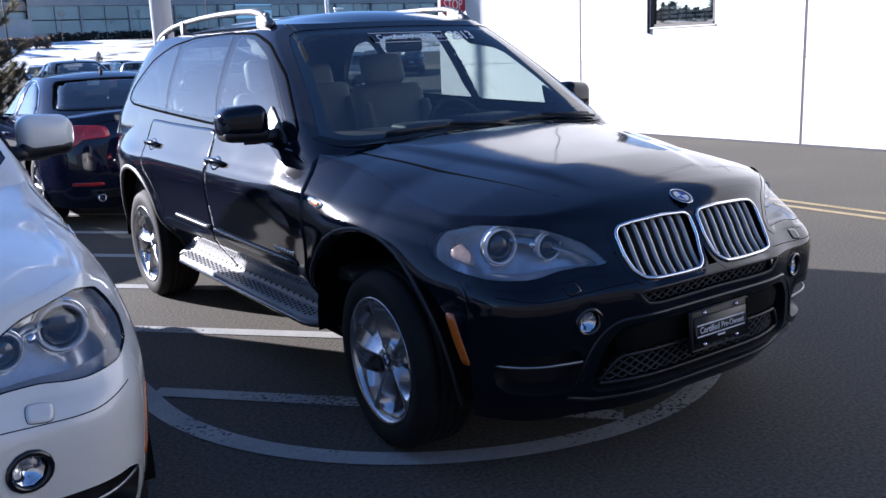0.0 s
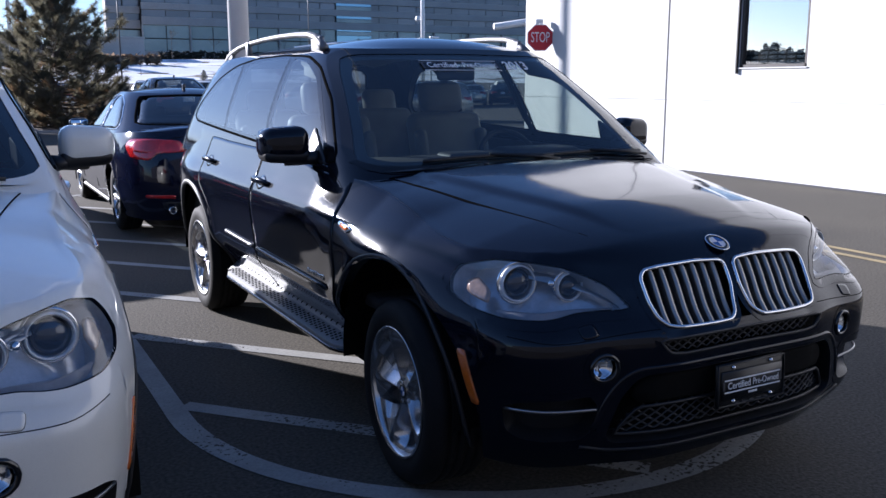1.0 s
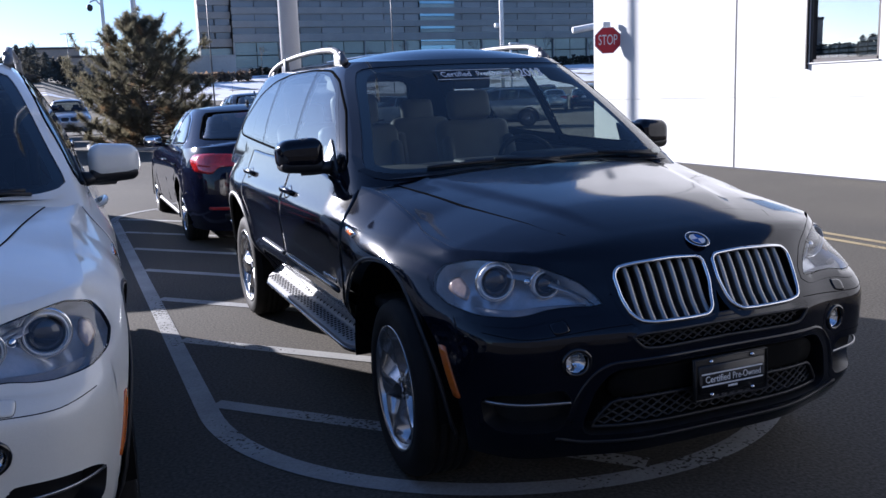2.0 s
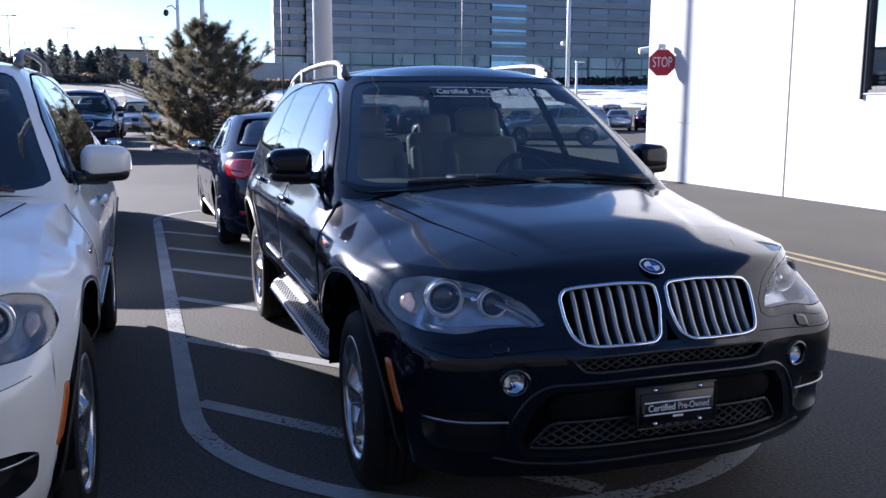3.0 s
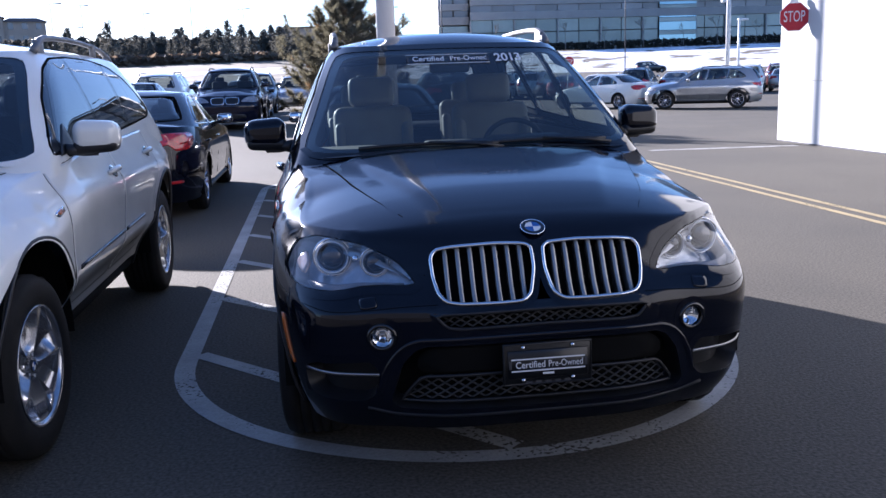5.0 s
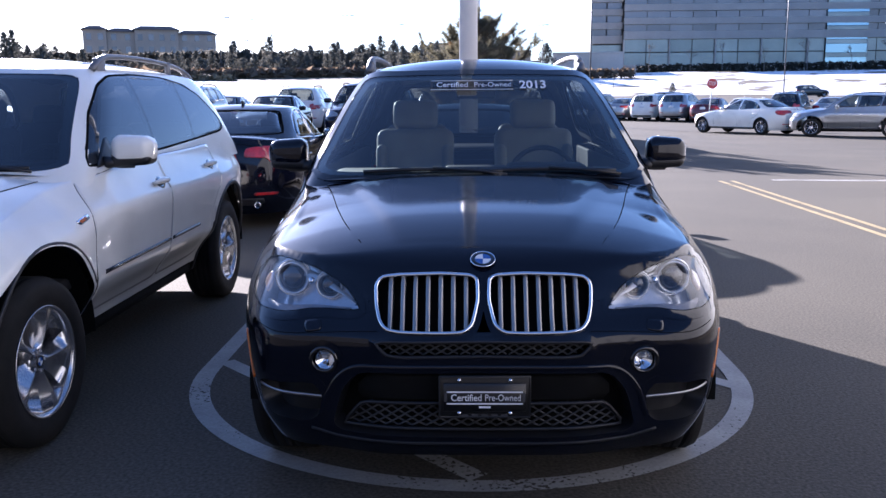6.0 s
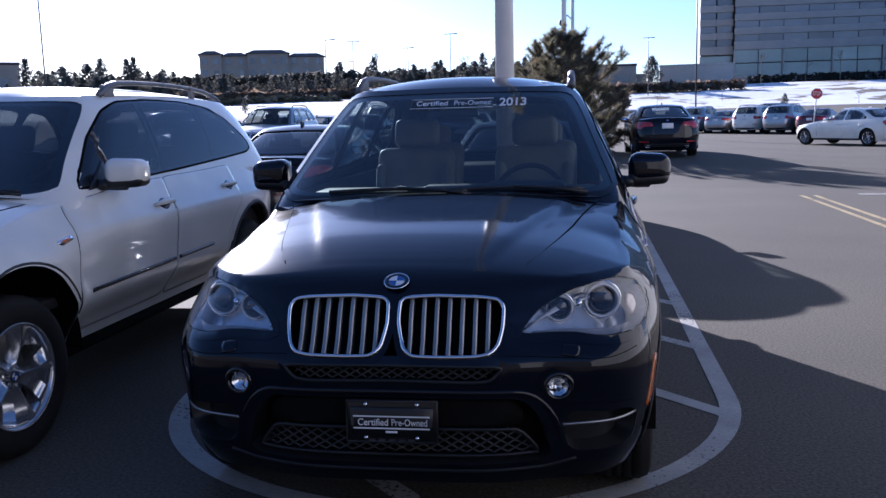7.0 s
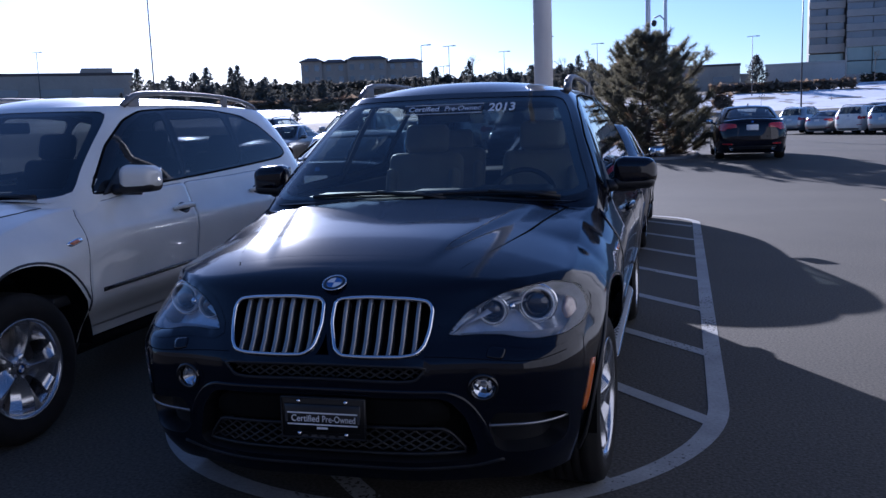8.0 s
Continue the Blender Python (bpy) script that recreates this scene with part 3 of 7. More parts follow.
def roof_cap(car, edge, n=20):
    rows = []
    y0, y1 = edge[0].y, edge[-1].y
    for p in edge:
        s = min(1, max(0, (p.y - y0) / 0.35)) * min(1, max(0, (y1 - p.y) / 0.35))
        s = s * (2 - s)
        rows.append([Vector((p.x * i / n, p.y, p.z + car["crown"] * s * (1 - abs(i / n) ** 2.2))) for i in range(-n, n + 1)])
    return outward(strip(rows), (0, 2, -5))


def wheel_parts(parent, r, x, y, spokes, name="wheel"):
    """A wheel on the +x or -x side; its rim faces outwards."""
    s = 1 if x > 0 else -1
    w = new(name)
    w.parent = parent
    w.matrix_local = Matrix.Translation((x, y, r)) @ (Matrix.Identity(4) if s > 0 else Matrix.Rotation(math.pi, 4, "Z"))
    k = r / 0.378
    return w, k


def wheel_geo(style):
    def tyre_of(ro):
        out = [(.234, -.105), (.270, -.128), (ro - .048, -.132), (ro - .016, -.118), (ro - .004, -.092)]
        for k in range(5):
            x = -.075 + .0375 * k
            out += [(ro, x - .015), (ro, x + .012), (ro - .007, x + .014), (ro - .007, x + .020)]
        return lathe(out[:-2] + [(ro - .004, .092), (ro - .016, .118), (ro - .048, .132), (.270, .129), (.246, .116)], 64)
    tyre, tall_tyre = tyre_of(.352 if style == "star" else .378), tyre_of(.378)
    rim = lathe([(.262, .116), (.270, .124), (.262, .127), (.253, .118), (.247, .105), (.240, .06), (.232, -.02), (.238, -.10), (.255, -.11)], 64)
    disc = lathe([(.02, .012), (.185, .012), (.19, .004), (.19, -.012), (.05, -.014)], 40)
    well = lathe([(.0, -.03), (.236, -.03)], 40)
    arms = []
    count = 5
    for i in range(count):
        base = 2 * math.pi * i / count + math.pi / 2
        if style == "star":
            # a narrow ridge with one broad flank and one steep one, the opening close behind the ridge
            left, lside, mside, top, rside, right = [], [], [], [], [], []
            for j in range(19):
                t = j / 18
                rad = 0.040 + (0.253 - 0.040) * t
                gap = math.sin(math.pi * min(1, max(0, (rad - .062) / (.240 - .062)))) ** .7
                a1, a2 = .42 - .004 - .275 * gap, .42 - 2 * math.pi / 5 + .004 + .275 * gap
                xo = 0.086 + 0.026 * math.sin(t * math.pi / 2)
                drop = .012 + .056 * gap ** .7
                w = .045 + .10 * t ** 4

                def at(angle, o):
                    return Vector((xo + o, rad * math.cos(base + angle), rad * math.sin(base + angle)))
                left.append([at(a2, -drop - .034), at(a2, -drop)])
                lside.append([at(a2, -drop), at(a2 * .5 - w * .5, -drop * .55)])
                mside.append([at(a2 * .5 - w * .5, -drop * .55), at(-w, -.002)])
                top.append([at(-w, -.002), at(0, .0025), at(w * .8, -.002)])
                rside.append([at(w * .8, -.002), at(a1 * .6 + w * .4, -drop * .45), at(a1, -drop)])
                right.append([at(a1, -drop), at(a1, -drop - .034)])
            arms.append(join(*[strip(q) for q in (left, lside, mside, top, rside, right)]))
            continue
        for side in (-1, 1):
            rows = []
            for j in range(9):
                t = j / 8
                rad = 0.035 + (0.252 - 0.035) * t
                half = 0.014
                ang = base + side * math.atan2(0.05, max(rad, 0.05)) * (0.75 + 0.35 * t)
                xo = 0.078 + 0.034 * math.sin(t * math.pi / 2)
                ca, sa = math.cos(ang), math.sin(ang)
                rv, tv = Vector((0, ca, sa)), Vector((0, -sa, ca))
                pt = rv * rad
                lean = 0.008 * side
                rows.append([pt + tv * half + Vector((xo - .035, 0, 0)), pt + tv * half * .86 + Vector((xo - .004 + lean, 0, 0)), pt + tv * half * .4 + Vector((xo + .003 + lean * .5, 0, 0)),
                             pt - tv * half * .4 + Vector((xo + .003 - lean * .5, 0, 0)), pt - tv * half * .86 + Vector((xo - .004 - lean, 0, 0)), pt - tv * half + Vector((xo - .035, 0, 0))])
            arms.append(strip(rows))
    hub = lathe([(.0, .088), (.030, .088), (.034, .084), (.058, .080), (.066, .070), (.068, .03)], 32)
    bolts = [moved(lathe([(0, .008), (.008, .008), (.0085, 0)], 8), Matrix.Translation((.080, .047 * math.cos(a), .047 * math.sin(a)))) for a in (i * 2 * math.pi / 5 + .3 for i in range(5))]
    cap = roundel(.029)
    turn = Matrix.Translation((.0895, 0, 0)) @ Matrix.Rotation(math.pi / 2, 4, "Y")
    slim = Matrix.Diagonal((1, .938, .938, 1))
    rim, disc, well, arms = moved(rim, slim), moved(disc, slim), moved(well, slim), [moved(a, slim) for a in arms]
    return dict(tyre=tyre, tall_tyre=tall_tyre, rim=rim, disc=disc, well=well, arms=arms, hub=hub, bolts=bolts, cap=[moved(g, turn) for g in cap])


def roundel(r):
    """A round badge in x and y, facing +z: black ring, white and blue quarters."""
    ring = lathe([(0.64 * r, .0012), (.70 * r, .003), (.9 * r, .003), (r, .0)], 32, "z")
    q = []
    for i in range(4):
        a0 = i * math.pi / 2
        q.append(([Vector((0, 0, .0015))] + [Vector((.66 * r * math.cos(a0 + k * math.pi / 16), .66 * r * math.sin(a0 + k * math.pi / 16), .0015)) for k in range(9)],
                  [[0, k + 1, k + 2] for k in range(8)]))
    return ring, join(q[0], q[2]), join(q[1], q[3])


def mesh_of(name, geo, material):
    me = bpy.data.meshes.new(name)
    me.from_pydata([tuple(v) for v in geo[0]], [], geo[1])
    me.materials.append(M[material])
    me.polygons.foreach_set("use_smooth", [True] * len(me.polygons))
    return me


WHEELS, TALL = {}, []


def add_wheel(parent, r, x, y, style, turn=0.0, steer=0.0):
    if style not in WHEELS:
        g = wheel_geo(style)
        if style == "star":
            TALL.append(mesh_of("tyre", g["tall_tyre"], "rubber"))
        WHEELS[style] = [("tyre", mesh_of("tyre", g["tyre"], "rubber")), ("rim", mesh_of("rim", g["rim"], "rim")), ("brake_disc", mesh_of("brake_disc", g["disc"], "disc")),
                         ("inner_well", mesh_of("inner_well", g["well"], "dark")), ("hub", mesh_of("hub", g["hub"], "rim")), *[("wheel_bolt", mesh_of("wheel_bolt", q, "satin")) for q in g["bolts"]]]
        WHEELS[style] += [("spoke", mesh_of("spoke", a, "rim")) for a in g["arms"]]
        WHEELS[style] += [("hub_cap", mesh_of("hub_cap", g["cap"][0], "gloss_black")), ("badge_blue", mesh_of("badge_blue", g["cap"][1], "blue")), ("badge_white", mesh_of("badge_white", g["cap"][2], "white"))]
    w, k = wheel_parts(parent, r, x, y, style)
    if style == "star":
        w.matrix_basis = w.matrix_basis @ Matrix.Rotation(radians(steer), 4, "Z") @ Matrix.Rotation(radians(turn), 4, "X")
    else:
        w.scale = (k, k, k)
    for n, me in WHEELS[style]:
        o = new(n, me)
        o.parent = w
    return w


def lattice(poly, surf, off, step, slope, r):
    """Crossed wires inside an outline."""
    us, vs = [a for a, _ in poly], [b for _, b in poly]
    out = []
    u0, u1, v0, v1 = min(us), max(us), min(vs), max(vs)
    for s in (slope, -slope):
        k = int((u1 - u0 + (v1 - v0) / slope) / step) + 2
        for i in range(-2, k):
            start = (u0 + i * step) if s > 0 else (u0 - (v1 - v0) / slope + i * step + (v1 - v0) / slope)
            run = []
            for j in range(25):
                v = v0 + (v1 - v0) * j / 24
                u = start - (v1 - v0) / slope + (v - v0) / slope if s > 0 else start - (v - v0) / slope
                if inside(u, v, poly):
                    run.append(surf(u, v, off + (0.002 if s > 0 else -0.002)))
            if len(run) > 2:
                out.append(tube(run[::2] + ([run[-1]] if len(run) % 2 == 0 else []), r, 4, caps=False))
    return join(*out)


def seat_parts(parent, x, y, rear=False):
    seat = new("rear_seat" if rear else "front_seat")
    seat.parent = parent
    w = 0.50 if not rear else 0.46
    part("cushion", rbox(w, .50, .16, .06, 3, (x, y, .72)), "leather", seat)
    lean = Matrix.Rotation(radians(-16), 4, "X")
    part("backrest", join(rbox(w, .13, .60, .06, 3, (x, y + .33, 1.03), lean), rbox(.07, .10, .46, .035, 2, (x - w / 2 + .04, y + .25, 1.0), lean), rbox(.07, .10, .46, .035, 2, (x + w / 2 - .04, y + .25, 1.0), lean)), "leather", seat)
    part("headrest", rbox(.29 if not rear else .25, .10, .19, .045, 3, (x, y + .44, 1.41 if not rear else 1.36), lean), "leather", seat)
    part("headrest_posts", join(tube([(x - .06, y + .43, 1.26), (x - .06, y + .45, 1.36)], .007), tube([(x + .06, y + .43, 1.26), (x + .06, y + .45, 1.36)], .007)), "satin", seat)


KIDNEY = loop([(.022, .885), (.045, .899), (.15, .904), (.29, .899), (.355, .890), (.376, .865), (.373, .80), (.360, .752), (.336, .728), (.285, .720), (.16, .718), (.075, .721), (.04, .745), (.02, .82)], 72)
LAMP = loop([(.437, .786), (.455, .815), (.49, .852), (.54, .880), (.61, .908), (.70, .922), (.77, .924), (.835, .900), (.867, .860), (.886, .815), (.872, .782), (.82, .763), (.73, .762), (.68, .767), (.62, .777), (.545, .780), (.48, .779)], 84)
MESH_TOP = loop([(-.375, .683), (-.33, .690), (0, .693), (.33, .690), (.375, .683), (.34, .643), (.28, .636), (0, .640), (-.28, .636), (-.34, .643)], 80, .35)
INTAKE = loop([(-.535, .375), (-.50, .50), (-.455, .558), (-.40, .578), (0, .582), (.40, .578), (.455, .558), (.50, .50), (.535, .375), (.50, .345), (.3, .340), (0, .338), (-.3, .340), (-.50, .345)], 110, .4)
MESH_LOW = loop([(-.50, .368), (-.43, .458), (-.2, .462), (.2, .462), (.43, .458), (.50, .368), (.2, .362), (-.2, .362)], 80, .2)
FOG = loop([(.562 + .046 * math.cos(a), .611 + .043 * math.sin(a)) for a in (i * math.pi / 6 for i in range(12))], 36)
SLOT = loop([(.575, .475), (.61, .520), (.79, .508), (.832, .478), (.82, .40), (.78, .372), (.63, .372), (.59, .40)], 48, .5)
WINDSCREEN = loop([(-.800, 1.175), (-.752, 1.30), (-.660, 1.53), (-.612, 1.612), (-.53, 1.632), (0, 1.640), (.53, 1.632), (.612, 1.612), (.660, 1.53), (.752, 1.30), (.800, 1.175), (.70, 1.150), (.3, 1.150), (0, 1.150), (-.3, 1.150), (-.70, 1.150)], 120, .5)
REAR_GLASS = loop([(-.66, 1.24), (-.56, 1.56), (-.48, 1.60), (0, 1.61), (.48, 1.60), (.56, 1.56), (.66, 1.24), (.5, 1.20), (0, 1.19), (-.5, 1.20)], 70, .4)
WIN_F = loop([(.81, 1.195), (.985, 1.345), (1.225, 1.515), (1.46, 1.600), (1.66, 1.624), (1.71, 1.60), (1.64, 1.30), (1.61, 1.208), (1.35, 1.198), (1.1, 1.193)], 72, .4)
WIN_BAND = loop([(.68, 1.162), (.775, 1.262), (.985, 1.425), (1.265, 1.572), (1.50, 1.630), (1.9, 1.647), (2.4, 1.641), (2.75, 1.605), (3.02, 1.525), (3.25, 1.365), (3.29, 1.29), (3.15, 1.250), (2.5, 1.218), (1.6, 1.182), (1.1, 1.168)], 120, .45)
WIN_R = loop([(1.68, 1.213), (1.72, 1.30), (1.79, 1.60), (1.83, 1.632), (2.2, 1.630), (2.48, 1.608), (2.53, 1.56), (2.47, 1.30), (2.43, 1.240), (2.1, 1.224)], 72, .35)
WIN_Q = loop([(2.50, 1.240), (2.54, 1.32), (2.61, 1.56), (2.65, 1.600), (2.85, 1.575), (3.02, 1.495), (3.20, 1.36), (3.24, 1.295), (3.12, 1.262), (2.8, 1.250)], 60, .4)
DOOR_F = [(.50, 1.085), (.46, .90), (.44, .70), (.46, .55), (.50, .435), (.56, .41), (1.0, .41), (1.5, .41), (1.565, .44), (1.575, .7), (1.585, 1.0), (1.595, 1.150), (1.3, 1.148), (1.0, 1.138), (.75, 1.118)]
DOOR_R = [(1.605, 1.152), (1.595, 1.0), (1.585, .7), (1.58, .44), (1.63, .41), (2.2, .41), (2.36, .43), (2.42, .55), (2.45, .70), (2.56, .82), (2.68, .90), (2.70, 1.0), (2.68, 1.165), (2.3, 1.162), (1.9, 1.158)]


def suv():
    """A tall five-door estate on large wheels, without paint of its own trim variants."""
    car = SUV
    car["hood_curve"], car["cabin_low"] = curve1(car["hood"]), 1.05
    b, c = car["body"], car["cabin"]
    fr, frc, sd, sm = on(b, "front"), on(c, "front"), on(b, "side"), on(b, "side-")
    csd, csm, rr, rc = on(c, "side"), on(c, "side-"), on(b, "rear"), on(c, "rear")
    root = thing("parked_suv", "black five-door SUV with twin kidney grille, clean lacquer", "car", "cars on the lot")
    holes = [grown(h, .009) for h in (KIDNEY, LAMP, MESH_TOP, INTAKE, FOG, SLOT, flip(KIDNEY), flip(FOG), flip(SLOT))]
    geo, edge = skin(car, holes)
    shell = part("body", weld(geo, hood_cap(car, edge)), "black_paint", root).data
    lid = {(round(v.x, 4), round(v.y, 4), round(v.z, 4)) for v in hood_cap(car, edge)[0]}
    ns = []
    for v in shell.vertices:
        x, y = v.co.x, v.co.y
        if y < -.36 and abs(x) < .62 and (round(x, 4), round(y, 4), round(v.co.z, 4)) in lid:
            e = .004
            ns.append(Vector((hood_z(car, x - e, y) - hood_z(car, x + e, y), hood_z(car, x, y - e) - hood_z(car, x, y + e), 2 * e)).normalized())
        else:
            ns.append(v.normal.copy())
    shell.normals_split_custom_set_from_vertices(ns)
    panel = shell

    def hood(x, y, off=0.0):
        return Vector((x, y, hood_z(SUV, x, y) + off))
    seam_x = curve1([(-.64, .40), (-.60, .44), (-.40, .52), (-.10, .60), (.25, .68), (.47, .74)])
    rows = []
    for i in range(61):
        y = -.545 + (.44 + .545) * i / 60
        rows.append([hood(seam_x(y) * k / 30, y, .0002 + .0018 * min(1, i / 14)) for k in range(-30, 31)])
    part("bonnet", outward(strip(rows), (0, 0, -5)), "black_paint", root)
    geo, redge = cabin_skin(car, [grown(w, .006) for w in (WIN_F, WIN_R, WIN_Q)], grown(WINDSCREEN, .008), scaled(REAR_GLASS, .985), 1.0, WIN_BAND)
    part("window_surround", car["band"], "pillar_black", root, "gloss black pillar covers")
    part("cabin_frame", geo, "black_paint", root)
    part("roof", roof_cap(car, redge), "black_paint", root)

    def roof(x, y, off=0.0):
        return Vector((x, y, roof_z(car, x, y) + off))
    part("sunroof", fill(loop([(-.42, 1.42), (-.38, 1.39), (0, 1.37), (.38, 1.39), (.42, 1.42), (.43, 2.3), (.40, 2.42), (-.40, 2.42), (-.43, 2.3)], 60, .3), lambda x, y, o=0.0: roof(x, y, o), .004, .006, 6), "gloss_black", root)
    # glass and its seals
    part("windscreen_trim", flange(WINDSCREEN, frc, .05, -.016), "trim_dark", root)
    part("windscreen_flange", flange(WINDSCREEN, frc, .028, .0035), "black_paint", root)
    for surf in (csd, csm):
        for w in (WIN_F, WIN_R, WIN_Q):
            part("window_flange", flange(w, surf, .022, .0012), "pillar_black", root)
            part("inner_trim", flange(w, surf, .034, -.014), "trim_dark", root)
    part("windscreen", fill(WINDSCREEN, frc, .001, .004, 12, True), "glass", root)
    part("windscreen_seal", bead(WINDSCREEN, frc, .0045, -.002, 6, True, .4), "seal", root)
    outer, inner = WINDSCREEN, [(u * .945, 1.39 + (v - 1.39) * .915) for u, v in WINDSCREEN]
    part("windscreen_border", strip([[frc(u, v, -.004) for u, v in outer + outer[:1]], [frc(u, v, -.004) for u, v in inner + inner[:1]]]), "gloss_black", root, "black printed edge of the glass")
    part("rear_window", fill(REAR_GLASS, rc, .001, .004, 8, True), "tint_dark", root)
    part("rear_window_seal", bead(REAR_GLASS, rc, .012, 0, 6, True, .5), "seal", root)
    for surf in (csd, csm):
        part("window_moulding", bead(WIN_BAND, surf, .008, .0, 6, True, .5), "seal", root)
        for w, nm, g in ((WIN_F, "front_side_window", "glass"), (WIN_R, "rear_side_window", "tint"), (WIN_Q, "quarter_window", "tint")):
            part(nm, fill(w, surf, .001, .004, 6, True), g, root)
            part("window_seal", bead(w, surf, .005, -.002, 6, True, .4), "seal", root)
    # doors with handles, sill strips and door edges
    for surf, s in ((sd, 1), (sm, -1)):
        for poly, nm, hy in ((DOOR_F, "front_door", 1.47), (DOOR_R, "rear_door", 2.55)):
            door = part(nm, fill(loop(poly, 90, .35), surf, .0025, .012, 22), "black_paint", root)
            hz = 1.0 if nm == "front_door" else 1.03
            part("door_seam", bead(loop(poly, 90, .35), surf, .0045, -.001, 5, True, .6), "seal", door)
            hp = [surf(hy - .13 + .26 * t, hz, .004 + .030 * math.sin(math.pi * min(1, max(0, t))) ** .5) for t in (i / 12 for i in range(13))]
            part("door_handle", tube(hp, [.010 + .005 * math.sin(math.pi * i / 12) for i in range(13)], 8, flat=1.25), "black_paint", door)
            part("handle_recess", fill(loop([(hy - .075, hz), (hy, hz + .035), (hy + .075, hz), (hy, hz - .035)], 30, 1.0), surf, .0035, .002, 3), "gloss_black", door)
            y0, y1 = (.56, 1.55) if nm == "front_door" else (1.60, 2.15)
            part("side_strip", bead(path2([(y0, .634 + .012 * (y0 - .6)), (y1, .634 + .012 * (y1 - .6))], 14), surf, .012, .003, 6, False, .8), "plastic", door)
            # bright rear and dark front insert: sun and shade put into the material
            part("strip_insert", bead(path2([(y0 + .02, .640 + .012 * (y0 - .6)), (y1 - .02, .640 + .012 * (y1 - .6))], 14), surf, .006, .012, 6, False, .5), "satin" if nm == "rear_door" else "gloss_black", door)
        vent = loop([(.30, .925), (.41, .945), (.425, .925), (.33, .905)], 24, .4)
        v = part("fender_vent", fill(vent, surf, .004, .006, 3), "chrome", root)
        part("vent_lamp", fill(scaled(vent, .6), surf, .006, .003, 2), "amber", v)
    # wheel arch lips and inner arches
    for s in (1, -1):
        for yw, lip in ((0, .010), (2.933, .019)):
            ring = [(yw + .492 * math.cos(a), .375 + .492 * math.sin(a)) for a in (math.pi * (i / 30 * 1.12 - .06) for i in range(31))]
            part("arch_lip", bead(ring, sd if s > 0 else sm, lip, -.004, 6, False, .7), "arch_plastic", root)
            rows = [[Vector((s * (.915 - .36 * k / 4), yw + .482 * math.cos(a), .375 + .482 * math.sin(a))) for k in range(5)] for a in (math.pi * (i / 24 * 1.04 - .02) for i in range(25))]
            part("arch_liner", strip(rows), "dark", root)
            add_wheel(root, .350, s * .80, yw - .050 if yw == 0 else yw + .02, "star", -90 if s > 0 else 90, -3 if yw == 0 else 0).name = "wheel"
    part("underbody", rbox(1.56, 4.1, .08, .02, 1, (0, 1.5, .30)), "dark", root)
    # grilles
    for s in (1, -1):
        k = KIDNEY if s > 0 else flip(KIDNEY)
        g = new("kidney_grille")
        g.parent = root
        part("grille_frame", bead(k, fr, .0070, .004, 8, True, 1.0), "chrome", g)
        follow(part("grille_flange", flange(k, fr, .026, .0014), "black_paint", root), panel, ns)
        part("grille_backing", fill(k, fr, -.055, 0, 4), "dark", g)
        part("grille_sleeve", strip([[fr(u, v, -.005) for u, v in k + k[:1]], [fr(u, v, -.056) for u, v in k + k[:1]]]), "dark", g)
        for i in range(7):
            x = s * (.060 + .0445 * i)
            zs = [v for u, v in ((x, .70 + .0025 * j) for j in range(90)) if inside(u, v, k)]
            if not zs:
                continue
            z0, z1 = zs[0] - .004, zs[-1] + .004
            rows = []
            for j in range(9):
                z = z0 + (z1 - z0) * j / 8
                f = [fr(x + d, z, o) for d, o in ((-.0035, -.05), (-.0085, -.012), (-.0065, -.003), (.0065, -.003), (.0085, -.012), (.0035, -.05))]
                rows.append(f)
            part("slat", strip(rows), "slat", g)
    for poly, nm, step in ((MESH_TOP, "upper_mesh", .042), (MESH_LOW, "lower_mesh", .05)):
        g = new(nm)
        g.parent = root
        deep = 0.03 if nm == "upper_mesh" else 0.035
        if nm == "upper_mesh":
            part("mesh_flange", flange(poly, fr, .026, .0010), "black_paint", root)
        part("mesh_backing", fill(poly, fr, -deep - .03, 0, 4), "dark", g)
        part("mesh_wire", lattice(poly, fr, -deep, step, .62, .0034), "plastic_grey", g, kind="stuff")
        part("mesh_edge", bead(poly, fr, .007, -deep * .5 if nm == "lower_mesh" else -.004, 6, True), "plastic", g)
    part("intake_flange", flange(INTAKE, fr, .03, .0012), "black_paint", root)
    part("intake_backing", fill(INTAKE, fr, -.075, 0, 5), "dark", root)
    part("intake_sleeve", strip([[fr(u, v, .002) for u, v in INTAKE + INTAKE[:1]], [fr(u, v, -.076) for u, v in INTAKE + INTAKE[:1]]]), "plastic", root)
    part("plate_bar", fill(loop([(-.43, .472), (-.45, .52), (-.40, .562), (0, .566), (.40, .562), (.45, .52), (.43, .472), (0, .472)], 60, .3), fr, -.02, .03, 5), "dark", root)
    part("intake_trim", bead(path2([(-.58, .40), (-.545, .50), (-.49, .57), (-.42, .596), (0, .600), (.42, .596), (.49, .57), (.545, .50), (.58, .40)], 70), fr, .012, -.002, 8, False, .6), "black_paint", root)
    part("skid_edge", bead(path2([(-.62, .345), (-.5, .318), (0, .312), (.5, .318), (.62, .345)], 50), fr, .007, .002, 6, False, .7), "plastic", root)
    part("bumper_crease", bead(path2([(.30, .725), (.44, .718), (.60, .705), (.72, .700), (.83, .715)], 30), fr, .0017, -.0008, 5, False), "seal", root)
    part("bumper_crease", bead([(-u, v) for u, v in path2([(.30, .725), (.44, .718), (.60, .705), (.72, .700), (.83, .715)], 30)], fr, .0017, -.0008, 5, False), "seal", root)
